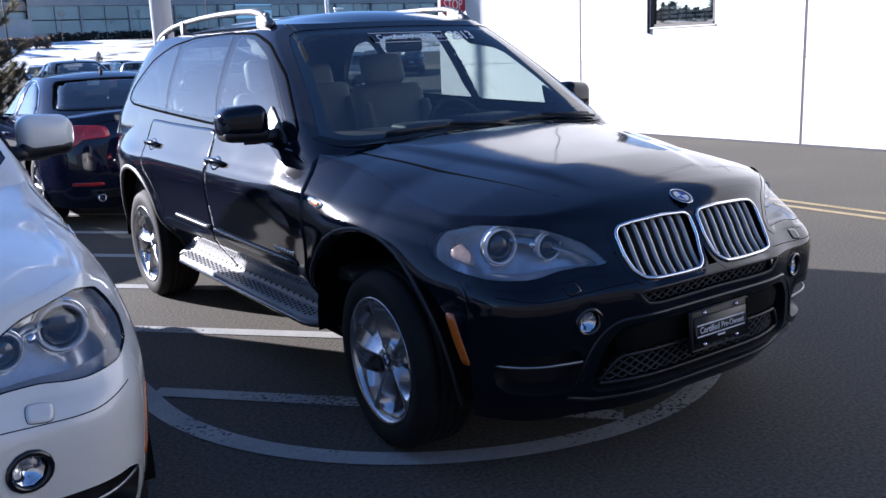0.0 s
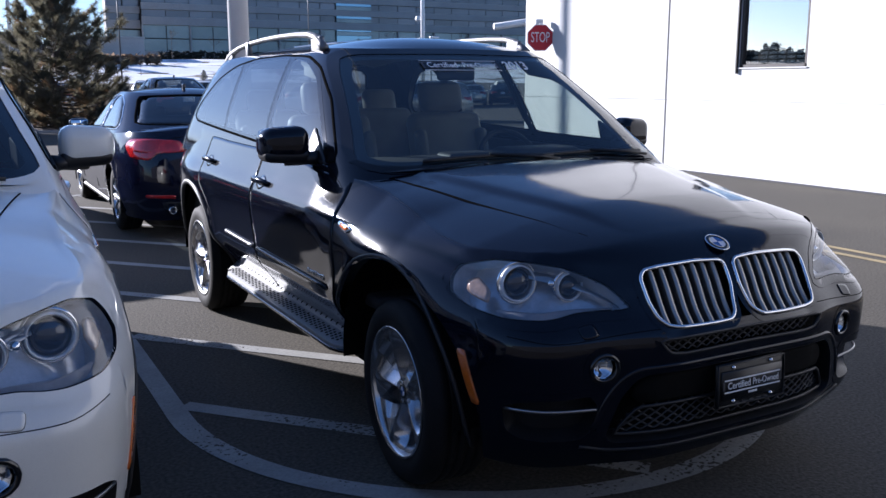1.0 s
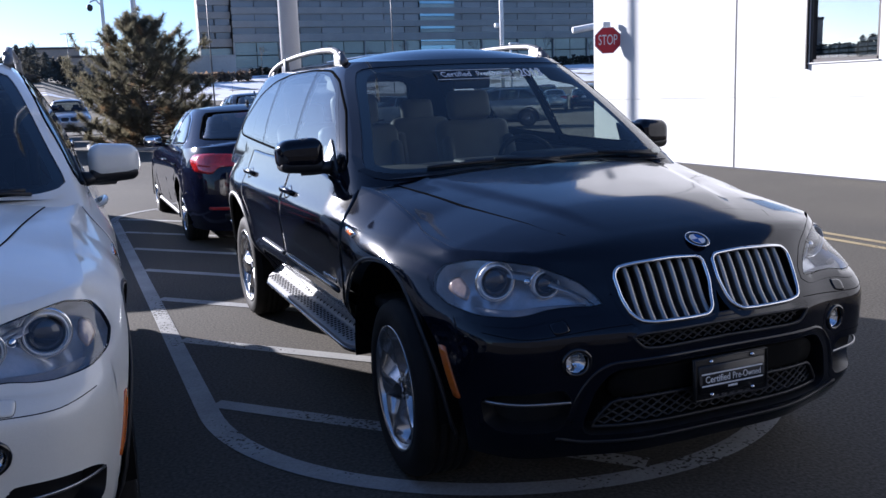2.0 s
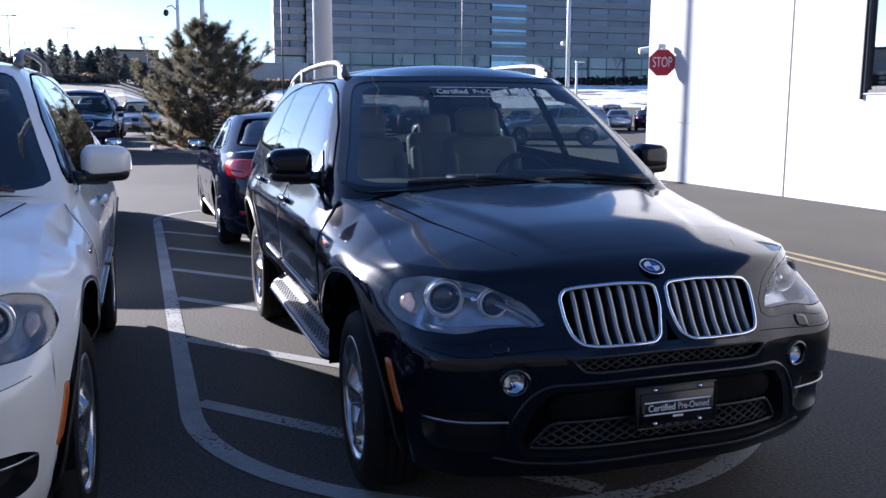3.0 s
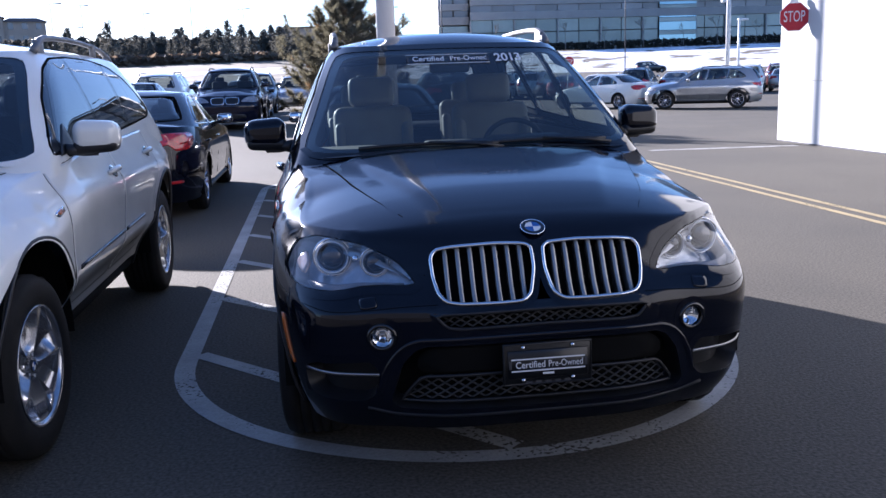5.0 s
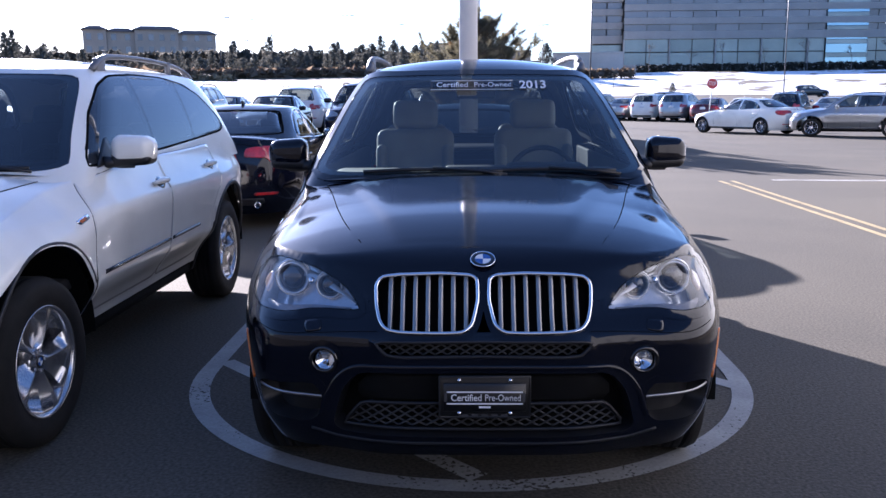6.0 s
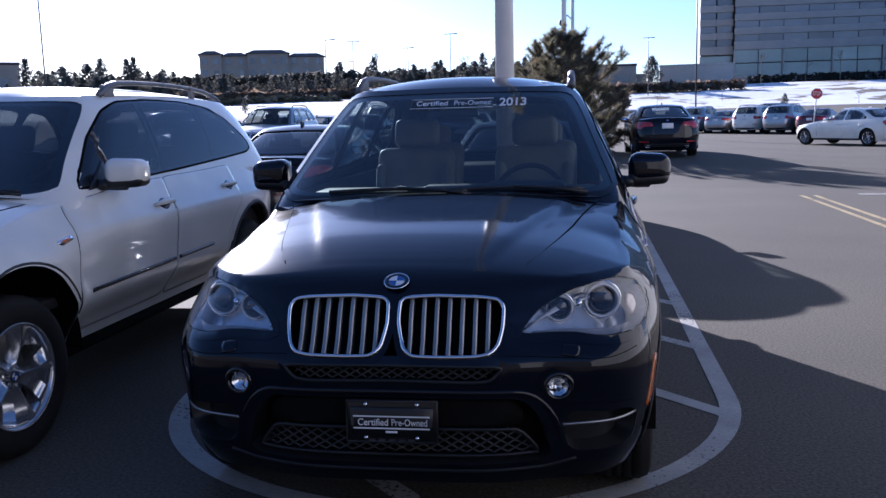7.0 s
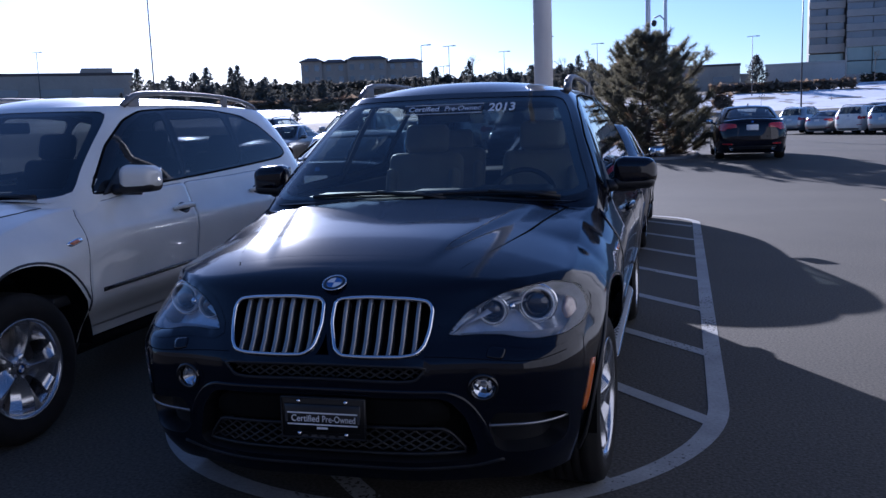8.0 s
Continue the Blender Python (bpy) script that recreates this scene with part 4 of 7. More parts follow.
    # lamps
    for s in (1, -1):
        lp = LAMP if s > 0 else flip(LAMP)
        h = new("headlamp")
        h.parent = root
        part("lamp_glass", fill(lp, fr, .002, .003, 8, True), "lens", h, "clear curved lamp cover")
        part("lamp_seal", bead(lp, fr, .0030, -.001, 6, True), "seal", h)
        follow(part("lamp_flange", flange(lp, fr, .028, .0014), "black_paint", root), panel, ns)
        part("lamp_bowl", join(fill(scaled(lp, .97), fr, -.095, 0, 5), strip([[fr(u, v, -.006) for u, v in scaled(lp, .985) + scaled(lp, .985)[:1]], [fr(u, v, -.096) for u, v in scaled(lp, .97) + scaled(lp, .97)[:1]]])), "lamp_inner", h)
        part("lamp_brow", fill(loop([(s * .45, .80), (s * .56, .872), (s * .66, .902), (s * .76, .905), (s * .76, .899), (s * .66, .893), (s * .56, .863)], 40, .4), fr, -.05, .01, 3), "satin", h)
        part("lamp_floor", fill(loop([(s * .48, .795), (s * .62, .800), (s * .72, .795), (s * .83, .795), (s * .80, .772), (s * .70, .772), (s * .62, .785)], 40, .4), fr, -.028, .03, 3), "lamp_dark", h)
        for x, y, z, r in ((.713, -.548, .850, .060), (.562, -.625, .838, .046)):
            p = Vector((s * x, y, z))
            aim = look(p, p + Vector((s * .12, -1, .0))) @ Matrix.Rotation(math.pi, 4, "Y")
            ring = lathe([(r * .92, .008), (r * .94, .015), (r * .99, .017), (r * 1.03, .010), (r * 1.04, -.02)], 40, "z")
            part("halo_ring", moved(ring, aim), "halo", h, "clear bright light ring")
            part("outer_ring", moved(lathe([(r * 1.08, -.004), (r * 1.15, .006), (r * 1.22, -.004)], 40, "z"), aim), "chrome", h)
            dome = lathe([(.0001, .022), (r * .28, .021), (r * .52, .016), (r * .70, .008), (r * .80, -.004)], 32, "z")
            part("projector", moved(dome, aim), "bulb", h)
            part("projector_cup", moved(lathe([(r * .78, -.003), (r * .84, .004), (r * .87, .006)], 32, "z"), aim), "satin", h)
        part("spare_bulb", moved(lathe([(.0001, .012), (.010, .009), (.014, 0)], 16, "z"), look(fr(s * .642, .872, -.03), fr(s * .642, .872, -.03) + Vector((0, -1, 0))) @ Matrix.Rotation(math.pi, 4, "Y")), "chrome", h)
        part("side_reflector", fill(loop([(s * .818, .872), (s * .846, .858), (s * .858, .825), (s * .834, .808), (s * .812, .840)], 24, .6), fr, -.016, .010, 3), "amber_pale", h)
        f = new("fog_lamp")
        f.parent = root
        fp = flip(FOG) if s < 0 else FOG
        part("fog_flange", flange(fp, fr, .028, .0012), "black_paint", root)
        part("fog_ring", bead(fp, fr, .008, .001, 8, True), "gloss_black", f)
        part("fog_bowl", fill(scaled(fp, .95), fr, -.030, 0, 4), "chrome", f)
        p = fr(s * .562, .611, -.012)
        out = look(p, p + Vector((s * .15, -1, 0))) @ Matrix.Rotation(math.pi, 4, "Y")
        part("fog_lens", moved(lathe([(.0001, .014), (.015, .012), (.03, .006), (.040, -.004)], 28, "z"), out), "lens", f)
        part("fog_reflector", moved(lathe([(.007, -.012), (.012, -.010), (.020, -.004), (.028, .004), (.035, .010)], 9, "z"), out @ Matrix.Translation((0, -.003, -.006))), "chrome", f, "faceted bright reflector")
        part("fog_shade", moved(rbox(.022, .010, .014, .004, 2), out @ Matrix.Translation((0, .008, .002))), "satin", f)
        sp = SLOT if s > 0 else flip(SLOT)
        part("slot_flange", flange(sp, fr, .028, .0010), "black_paint", root)
        part("slot_backing", join(fill(sp, fr, -.07, 0, 3), strip([[fr(u, v, 0) for u, v in sp + sp[:1]], [fr(u, v, -.071) for u, v in sp + sp[:1]]])), "plastic", root)
        part("slot_blade", bead(path2([(s * .572, .470), (s * .70, .474), (s * .832, .474)], 20), fr, .006, -.004, 6, False, .7), "satin", root)
        wl = loop([(s * .575, .715), (s * .625, .708), (s * .632, .738), (s * .58, .745)], 28, .6)
        part("washer_flap", fill(wl, fr, .002, .004, 3), "black_paint", root)
        part("washer_seam", bead(wl, fr, .0015, .0, 5, True), "seal", root)
        surf = sd if s > 0 else sm
        part("side_marker", fill(loop([(-.53, .642), (-.498, .642), (-.548, .468), (-.575, .468)], 30, .15), surf, .004, .008, 3), "amber", root)
        # tail lamps, wrapping round the corner
        tl = new("tail_lamp")
        tl.parent = root
        part("tail_lens", fill(loop([(s * .56, .93), (s * .58, 1.09), (s * .72, 1.12), (s * .84, 1.13), (s * .87, 1.0), (s * .85, .90), (s * .7, .90)], 40, .4), rr, .006, .01, 5), "red", tl)
        part("tail_side", fill(loop([(3.62, 1.13), (3.60, 1.0), (3.66, .89), (3.80, .90), (3.82, 1.0), (3.80, 1.13)], 30, .5), surf, .006, .01, 4), "red", tl)
        part("reverse_lens", fill(loop([(s * .60, .945), (s * .62, .985), (s * .80, .985), (s * .80, .945)], 30, .3), rr, .009, .003, 3), "white", tl)
        part("bumper_reflector", fill(loop([(s * .58, .56), (s * .58, .59), (s * .80, .59), (s * .80, .56)], 30, .2), rr, .004, .006, 3), "red", root)
        part("exhaust_tip", moved(lathe([(.034, -.1), (.036, 0), (.033, .004), (.030, -.002), (.030, -.08)], 20, "y"), Matrix.Translation((s * .58, 3.93, .36))), "chrome", root)
        # door mirror
        mirror = new("door_mirror")
        mirror.parent = root
        def shell(geo):
            out = []
            for v in geo[0]:
                u = (v[0] - 1.02) / .125
                out.append(Vector((s * v[0], v[1] + .025 * u, 1.215 + (v[2] - 1.215) * (1.02 - .10 * u))))
            return outward((out, geo[1]))
        part("mirror_cap", shell(rbox(.214, .150, .148, .054, 6, (1.004, .93, 1.229))), "black_paint", mirror)
        part("mirror_base", shell(rbox(.206, .144, .070, .033, 4, (.998, .932, 1.181))), "plastic", mirror)
        part("mirror_glass", shell(rbox(.175, .012, .120, .005, 2, (1.0, 1.003, 1.228))), "mirror", mirror)
        part("mirror_arm", tube([(s * .86, .86, 1.165), (s * .90, .88, 1.165), (s * .94, .91, 1.155), (s * 1.0, .93, 1.15)], [.05, .042, .036, .03], 10, flat=.7), "plastic", mirror)
        part("mirror_foot", fill(loop([(.74, 1.145), (.80, 1.185), (.98, 1.295), (1.0, 1.19), (.98, 1.165)], 30, .3), csd if s > 0 else csm, .006, .01, 3), "plastic", mirror)
        # roof rail
        ys = [1.38, 1.43, 1.50, 1.60, 1.80, 2.1, 2.4, 2.7, 2.95, 3.10, 3.20, 3.26]
        zs = [1.668, 1.695, 1.728, 1.746, 1.755, 1.758, 1.754, 1.743, 1.724, 1.70, 1.675, 1.645]
        rail = new("roof_rail")
        rail.parent = root
        part("rail_bar", tube([(s * (.612 - .02 * (y - 1.4) / 1.8), y, z) for y, z in zip(ys, zs)], [.022, .022, .021, .019, .017, .016, .016, .016, .017, .019, .022, .024], 10, flat=.95), "rail", rail)
        for yy, zz in ((1.50, 1.70), (2.72, 1.72)):
            part("rail_foot", rbox(.032, .13 if yy < 2 else .06, .10, .012, 2, (s * .605, yy, zz - .015)), "rail", rail)
        part("rail_foot", rbox(.03, .10, .05, .012, 2, (s * .592, 3.16, 1.66)), "rail", rail)
    # bonnet seam, wipers, badge, washer jets
    for s in (1, -1):
        seam = path2([(s * .44, -.60), (s * .52, -.40), (s * .60, -.10), (s * .68, .25), (s * .74, .47)], 40)
        part("bonnet_seam", bead(seam, hood, .0035, -.002, 5, False, .7), "seal", root)
        part("washer_jet", rbox(.03, .022, .010, .004, 1, hood(s * .30, .33, .004)), "plastic", root)
    part("cowl", strip([[Vector((x, frc(x, 1.165).y - d, h - .02 * abs(x / .75) ** 2)) for x in (i * .03 - .75 for i in range(51))] for d, h in ((.06, 1.149), (.02, 1.158), (-.03, 1.166))]), "plastic", root)
    for x0, x1 in ((-.55, .12), (.02, .66)):
        w = new("wiper")
        w.parent = root
        pts = [frc(x0 + (x1 - x0) * t, 1.160 + .010 * math.sin(math.pi * t), .010) for t in (i / 12 for i in range(13))]
        part("wiper_blade", tube(pts, .007, 6, flat=1.4), "plastic", w)
        part("wiper_arm", tube([frc(x1 + .02, 1.142, .015), frc(x1 - .1, 1.154, .020), frc((x0 + x1) / 2, 1.172, .018)], .008, 6), "plastic", w)
    p = fr(0, .946, .003)
    up = fr(0, .956, .003) - p
    nrm = (b.normal("front", 0, .946) + Vector((0, 0, .45))).normalized()
    up = nrm.cross(Vector((1, 0, 0))) * -1
    up = up if up.z > 0 else -up
    p += nrm * .004
    basis = Matrix((Vector((1, 0, 0)), up.normalized(), nrm)).transposed().to_4x4()
    badge = new("bonnet_badge")
    badge.parent = root
    for g, nm, mt in zip(roundel(.043), ("badge_ring", "badge_blue", "badge_white"), ("gloss_black", "blue", "white")):
        part(nm, moved(g, Matrix.Translation(p) @ basis), mt, badge)
    part("badge_rim", moved(lathe([(.042, .0), (.0435, .003), (.045, .0)], 32, "z"), Matrix.Translation(p) @ basis), "chrome", badge)
    part("rear_plate_recess", fill(loop([(-.28, .84), (-.28, .98), (.28, .98), (.28, .84)], 40, .1), rr, .004, .006, 3), "plastic", root)
    part("rear_plate", moved(rbox(.30, .006, .15, .004, 1), Matrix.Translation((0, b.rear(0, .91) + .008, .91))), "white", root)
    part("rear_wiper", tube([rc(.02, 1.23, .02), rc(.3, 1.26, .02), rc(.45, 1.28, .015)], .008, 6), "plastic", root)
    # interior
    it = new("interior")
    it.parent = root
    part("cabin_floor", rbox(1.66, 3.5, .06, .01, 1, (0, 2.05, .60)), "trim_dark", it)
    for s in (1, -1):
        part("door_lining", rbox(.03, 2.6, .54, .01, 1, (s * .845, 2.15, .87)), "trim_dark", it)
    part("dashboard", join(rbox(1.60, .60, .22, .08, 3, (0, .82, 1.03)), rbox(.42, .24, .06, .03, 2, (.37, .92, 1.14)), rbox(.34, .16, .05, .02, 2, (0, .95, 1.13))), "trim_dark", it)
    part("headliner", strip([[Vector((x, y, roof_z(SUV, x, y) - .03)) for x in (i * .11 - .55 for i in range(11))] for y in (1.25, 1.5, 2.0, 2.5, 3.0, 3.35)]), "liner", it)
    wheel_turn = Matrix.Translation((.38, 1.18, 1.07)) @ Matrix.Rotation(radians(62), 4, "X")
    part("steering_wheel", moved(join(tube([(.185 * math.cos(a), .185 * math.sin(a), 0) for a in (2 * math.pi * i / 32 for i in range(32))], .015, 8, True), rbox(.17, .12, .05, .03, 2), rbox(.34, .03, .02, .008, 1), rbox(.03, .17, .02, .008, 1, (0, -.09, 0))), wheel_turn), "trim_dark", it)
    part("rear_view_mirror", rbox(.22, .03, .07, .02, 2, (0, 1.12, 1.545)), "trim_dark", it)
    for s in (1, -1):
        seat_parts(it, s * .38, 1.55)
        seat_parts(it, s * .42, 2.55, True)
    part("centre_console", rbox(.26, .9, .25, .04, 2, (0, 1.55, .74)), "trim_dark", it)
    part("boot_cover", rbox(1.3, .7, .03, .01, 1, (0, 3.35, 1.12)), "trim_dark", it)
    return root


M["pillar_black"] = mat("pillar_black", (0.006, 0.006, 0.008), 0.05, fine=0.1, vary=0.2, scale=5)
M["plastic_grey"] = mat("grey_mesh_plastic", (0.048, 0.048, 0.052), 0.45, vary=0.2, scale=20, fine=0.1)
M["amber_pale"] = mat("amber_reflector", (0.44, 0.31, 0.23), 0.12, 0.2, coat=1.0, vary=0.3, scale=60, fine=0.1)


def repaint(car, material):
    for o in car.children_recursive:
        if o.type == "MESH" and o.data.materials[0].name in ("black_paint", "blue_paint"):
            o.material_slots[0].link = "OBJECT"
            o.material_slots[0].material = M[material]


suv_black = suv()


# ---- the lot: ground, markings, the white building ----
M["asphalt"] = mat("asphalt", (0.088, 0.078, 0.062), 0.9, vary=0.22, scale=0.45, fine=0.55, fine_scale=62, bump=0.35, second=(0.070, 0.063, 0.052), spec=0.3)
M["snow"] = mat("snow", (0.82, 0.84, 0.88), 0.7, vary=0.2, scale=0.12, fine=0.06, fine_scale=3, bump=0.4, second=(0.70, 0.72, 0.77))
M["dry_grass"] = mat("dry_grass", (0.20, 0.16, 0.10), 0.95, vary=0.3, scale=0.3, fine=0.25, fine_scale=6, bump=0.5, second=(0.12, 0.10, 0.07))
M["mulch"] = mat("bark_mulch", (0.11, 0.075, 0.05), 0.95, vary=0.35, scale=2, fine=0.45, fine_scale=40, bump=0.8)
M["kerb"] = mat("kerb_concrete", (0.27, 0.25, 0.23), 0.85, vary=0.25, scale=1.5, fine=0.12, fine_scale=60, bump=0.2)
M["wall_white"] = mat("painted_wall", (0.56, 0.56, 0.55), 0.75, vary=0.07, scale=0.8, fine=0.03, fine_scale=80, bump=0.12, rand=0.015)
M["backing_dark"] = mat("charcoal_backing", (0.045, 0.048, 0.056), 0.9, vary=0.3, scale=0.7, fine=0.15, fine_scale=14, bump=0.2)
M["joint"] = mat("joint_sealant", (0.055, 0.055, 0.06), 0.8, fine=0.1, vary=0.2)
M["pole_white"] = mat("white_pole_paint", (0.78, 0.78, 0.78), 0.4, vary=0.12, scale=1.5, fine=0.04)
M["pole_dark"] = mat("dark_pole_metal", (0.10, 0.10, 0.11), 0.5, 0.4, vary=0.2, fine=0.1)
M["sign_red"] = mat("sign_red", (0.52, 0.025, 0.035), 0.4, vary=0.1, scale=4, fine=0.05)
M["sign_back"] = mat("sign_aluminium", (0.5, 0.5, 0.5), 0.4, 0.8, fine=0.08, vary=0.1)
M["frame_dark"] = mat("dark_window_frame", (0.05, 0.045, 0.042), 0.45, 0.3, fine=0.1, vary=0.15)
M["mirror_glass"] = glass("window_pane_glass", (0.62, 0.68, 0.72), f0=0.45)


def worn_paint(name, base, wear):
    """Road paint that has flaked off in patches."""
    m = mat(name, base, 0.8, vary=0.25, scale=3.0, fine=0.15, fine_scale=70)
    nt = m.node_tree
    out, b = nt.nodes["Material Output"], nt.nodes["Principled BSDF"]
    tc = nt.nodes.new("ShaderNodeTexCoord")
    n1, n2 = nt.nodes.new("ShaderNodeTexNoise"), nt.nodes.new("ShaderNodeTexNoise")
    n1.inputs["Scale"].default_value, n1.inputs["Detail"].default_value = 1.1, 3
    n2.inputs["Scale"].default_value, n2.inputs["Detail"].default_value = 48, 6
    for n in (n1, n2):
        nt.links.new(tc.outputs["Object"], n.inputs["Vector"])
    add = nt.nodes.new("ShaderNodeMath")
    add.operation = "MULTIPLY"
    nt.links.new(n1.outputs["Fac"], add.inputs[0])
    nt.links.new(n2.outputs["Fac"], add.inputs[1])
    r = nt.nodes.new("ShaderNodeMapRange")
    r.inputs[1].default_value, r.inputs[2].default_value = wear, wear + 0.05
    nt.links.new(add.outputs[0], r.inputs[0])
    tr, mx = nt.nodes.new("ShaderNodeBsdfTransparent"), nt.nodes.new("ShaderNodeMixShader")
    nt.links.new(r.outputs[0], mx.inputs[0])
    nt.links.new(b.outputs[0], mx.inputs[1])
    nt.links.new(tr.outputs[0], mx.inputs[2])
    nt.links.new(mx.outputs[0], out.inputs[0])
    return m


M["line_white"] = worn_paint("white_road_paint", (0.36, 0.36, 0.35), 0.338)
M["line_faint"] = worn_paint("faded_road_paint", (0.32, 0.31, 0.29), 0.27)
M["line_yellow"] = worn_paint("yellow_road_paint", (0.36, 0.28, 0.14), 0.34)


RISE_R = curve1([(0, 0), (60, 0), (72, .15), (100, .5), (130, 1.1), (146, 1.5), (152, 2.0), (165, 3.2), (182, 5.2), (190, 5.6), (212, 5.9), (217, 6.1), (228, 7.3), (250, 7.7), (262, 8.2), (400, 10), (2600, 12)])
RISE = curve1([(0, 0), (60, 0), (66, .5), (78, 1.75), (92, 2.05), (104, 3.0), (128, 4.6), (190, 7.6), (262, 10.4), (400, 12), (2600, 14)])


def height(x, y):
    """The ground is flat on the lot and climbs to the north, past the road, over a bank."""
    if y <= 0:
        return 0.0
    r = math.hypot(x * 0.75, y)
    if r <= 60:
        a, b = min(max((y - 14) / 8, 0), 1), min(max((y - 34) / 16, 0), 1)
        c = min(max((x - 4.5) / 4.5, 0), 1)
        return 0.23 * a * a * (3 - 2 * a) * (1 - b * b * (3 - 2 * b)) * (1 - c * c * (3 - 2 * c))
    k = min(1, max(0, .5 + (math.degrees(math.atan2(x, y)) - .5) / 4))
    k = k * k * (3 - 2 * k)
    return (RISE(r) * (1 - k) + RISE_R(r) * k) * min(1, max(0, (y - 10) / 40))


def ground():
    rad = [0, 4, 9, 12, 14, 15, 16, 17, 18, 19, 20, 21, 22, 24, 28, 34, 36, 38, 40, 42, 44, 46, 48, 50, 53, 56, 62, 66, 72, 78, 84, 90, 93, 98, 104, 112, 120, 128, 138, 146, 150, 154, 165, 178, 190, 202, 212, 216, 220, 224, 228, 240, 250, 262, 330, 450, 800, 2600]
    vs, fs, mats = [Vector((0, 0, 0))], [], []
    n = 288
    for r in rad[1:]:
        for i in range(n):
            a = 2 * math.pi * i / n
            x, y = r * math.sin(a) / (0.75 if 60 < r < 500 else 1), r * math.cos(a)
            vs.append(Vector((x, y, height(x, y) + (0.25 * noise.noise(Vector((x * .06, y * .06, 0))) * min(1, max(0, (r - 93) / 10)) if y > 10 else 0))))
    fs += [[0, 1 + i, 1 + (i + 1) % n] for i in range(n)]
    mats += [0] * n
    for k in range(len(rad) - 2):
        for i in range(n):
            a, b = 1 + k * n + i, 1 + k * n + (i + 1) % n
            fs.append([a, a + n, b + n, b])
            r, y = rad[k + 2], (vs[a].y + vs[a + n].y) / 2
            if y < 12 or r <= 66:
                mats.append(0)
            elif r <= 78:
                mats.append(2)
            elif r <= (146 if vs[a].x > 0 else 90):
                mats.append(0)
            elif (r <= 262 and not (vs[a].x < .14 * y and r > 178)) if vs[a].x > 0 else (r <= 120) if vs[a].x < -.25 * vs[a].y else (98 < r <= 112):
                mats.append(1 if vs[a].x > 0 else 3)
            else:
                mats.append(2)
    geo = outward((vs, fs), (0, 0, -1000))
    ob = part("ground", geo, "asphalt", None, smooth=False)
    for k in ("snow_patchy", "dry_grass", "snow_thin"):
        ob.data.materials.append(M[k])
    ob.data.polygons.foreach_set("material_index", mats)
    return tagged(ob, "grey asphalt lot with a patchy snow bank beyond", "ground", kind="structure")


def snow_patchy(name, low):
    m = mat(name, (0.80, 0.82, 0.86), 0.75, vary=0.1, scale=0.3, fine=0.08, fine_scale=4, bump=0.5)
    nt = m.node_tree
    b = nt.nodes["Principled BSDF"]
    old = b.inputs["Base Color"].links[0].from_socket
    tc = nt.nodes.new("ShaderNodeTexCoord")
    n = nt.nodes.new("ShaderNodeTexNoise")
    n.inputs["Scale"].default_value, n.inputs["Detail"].default_value = 0.16, 9
    nt.links.new(tc.outputs["Object"], n.inputs["Vector"])
    r = nt.nodes.new("ShaderNodeMapRange")
    r.inputs[1].default_value, r.inputs[2].default_value = low, low + 0.04
    nt.links.new(n.outputs["Fac"], r.inputs[0])
    mx = nt.nodes.new("ShaderNodeMix")
    mx.data_type = "RGBA"
    nt.links.new(r.outputs[0], mx.inputs["Factor"])
    nt.links.new(old, mx.inputs["A"])
    mx.inputs["B"].default_value = (0.16, 0.13, 0.09, 1)
    nt.links.new(mx.outputs["Result"], b.inputs["Base Color"])
    return m


M["snow_patchy"], M["snow_thin"] = snow_patchy("patchy_snow", 0.56), snow_patchy("thin_snow", 0.46)
ground()


def ribbon(pts, width, z=0.004):
    """A flat painted line along points, closed off at its ends."""
    rows = []
    ps = [Vector((x, y, 0)) for x, y in pts]
    for i, p in enumerate(ps):
        t = (ps[min(i + 1, len(ps) - 1)] - ps[max(i - 1, 0)]).normalized()
        s = Vector((-t.y, t.x, 0)) * width / 2
        rows.append([p + s + Vector((0, 0, z + height(p.x, p.y))), p - s + Vector((0, 0, z + height(p.x, p.y)))])
    return outward(strip(rows), (0, 0, -1000))


def wobble(a, b, n=40, amp=0.006):
    return [(a[0] + (b[0] - a[0]) * i / n + amp * noise.noise(Vector((i * .3, a[0], b[1]))), a[1] + (b[1] - a[1]) * i / n + amp * noise.noise(Vector((i * .3, a[1], 7)))) for i in range(n + 1)]


marks = thing("parking_island_marking", "worn white painted island outline with diagonal hatching on asphalt", "road marking", kind="structure")
left = [(-1.51, 9.0 - 8.0 * i / 30) for i in range(31)]
front = [(-(1.51 if a < 0 else 1.42) * math.cos(t), 1.0 - 1.53 * math.sin(t)) for t, a in ((math.pi * i / 48, -1 if i < 24 else 1) for i in range(1, 48))]
right = [(1.42 + .08 * i / 30, 1.0 + 8.0 * i / 30) for i in range(31)]
back = [(1.505 * math.cos(math.pi * i / 30), 9.0 + 1.2 * math.sin(math.pi * i / 30)) for i in range(1, 30)]
part("outline", ribbon(left + front + right + back + [left[0]], .105), "line_white", marks, smooth=False)
for k in range(9):
    c = -.46 + 1.335 * k
    pts = [(x, c - 1.10 * x) for x in (-1.46 + 2.90 * i / 60 for i in range(61))]
    pts = [(x, y) for x, y in pts if (y > 1.0 - 1.46 * math.sqrt(max(0, 1 - (x / 1.44) ** 2)) if y < 1.0 else y < 9.0 + 1.15 * math.sqrt(max(0, 1 - (x / 1.46) ** 2)))]
    if len(pts) > 3:
        part("hatch_line", ribbon(pts, .10, .0035 + .0002 * (k % 2)), "line_white", marks, smooth=False)
yl = thing("double_yellow_line", "faded double yellow centre line on asphalt", "road marking", kind="structure")
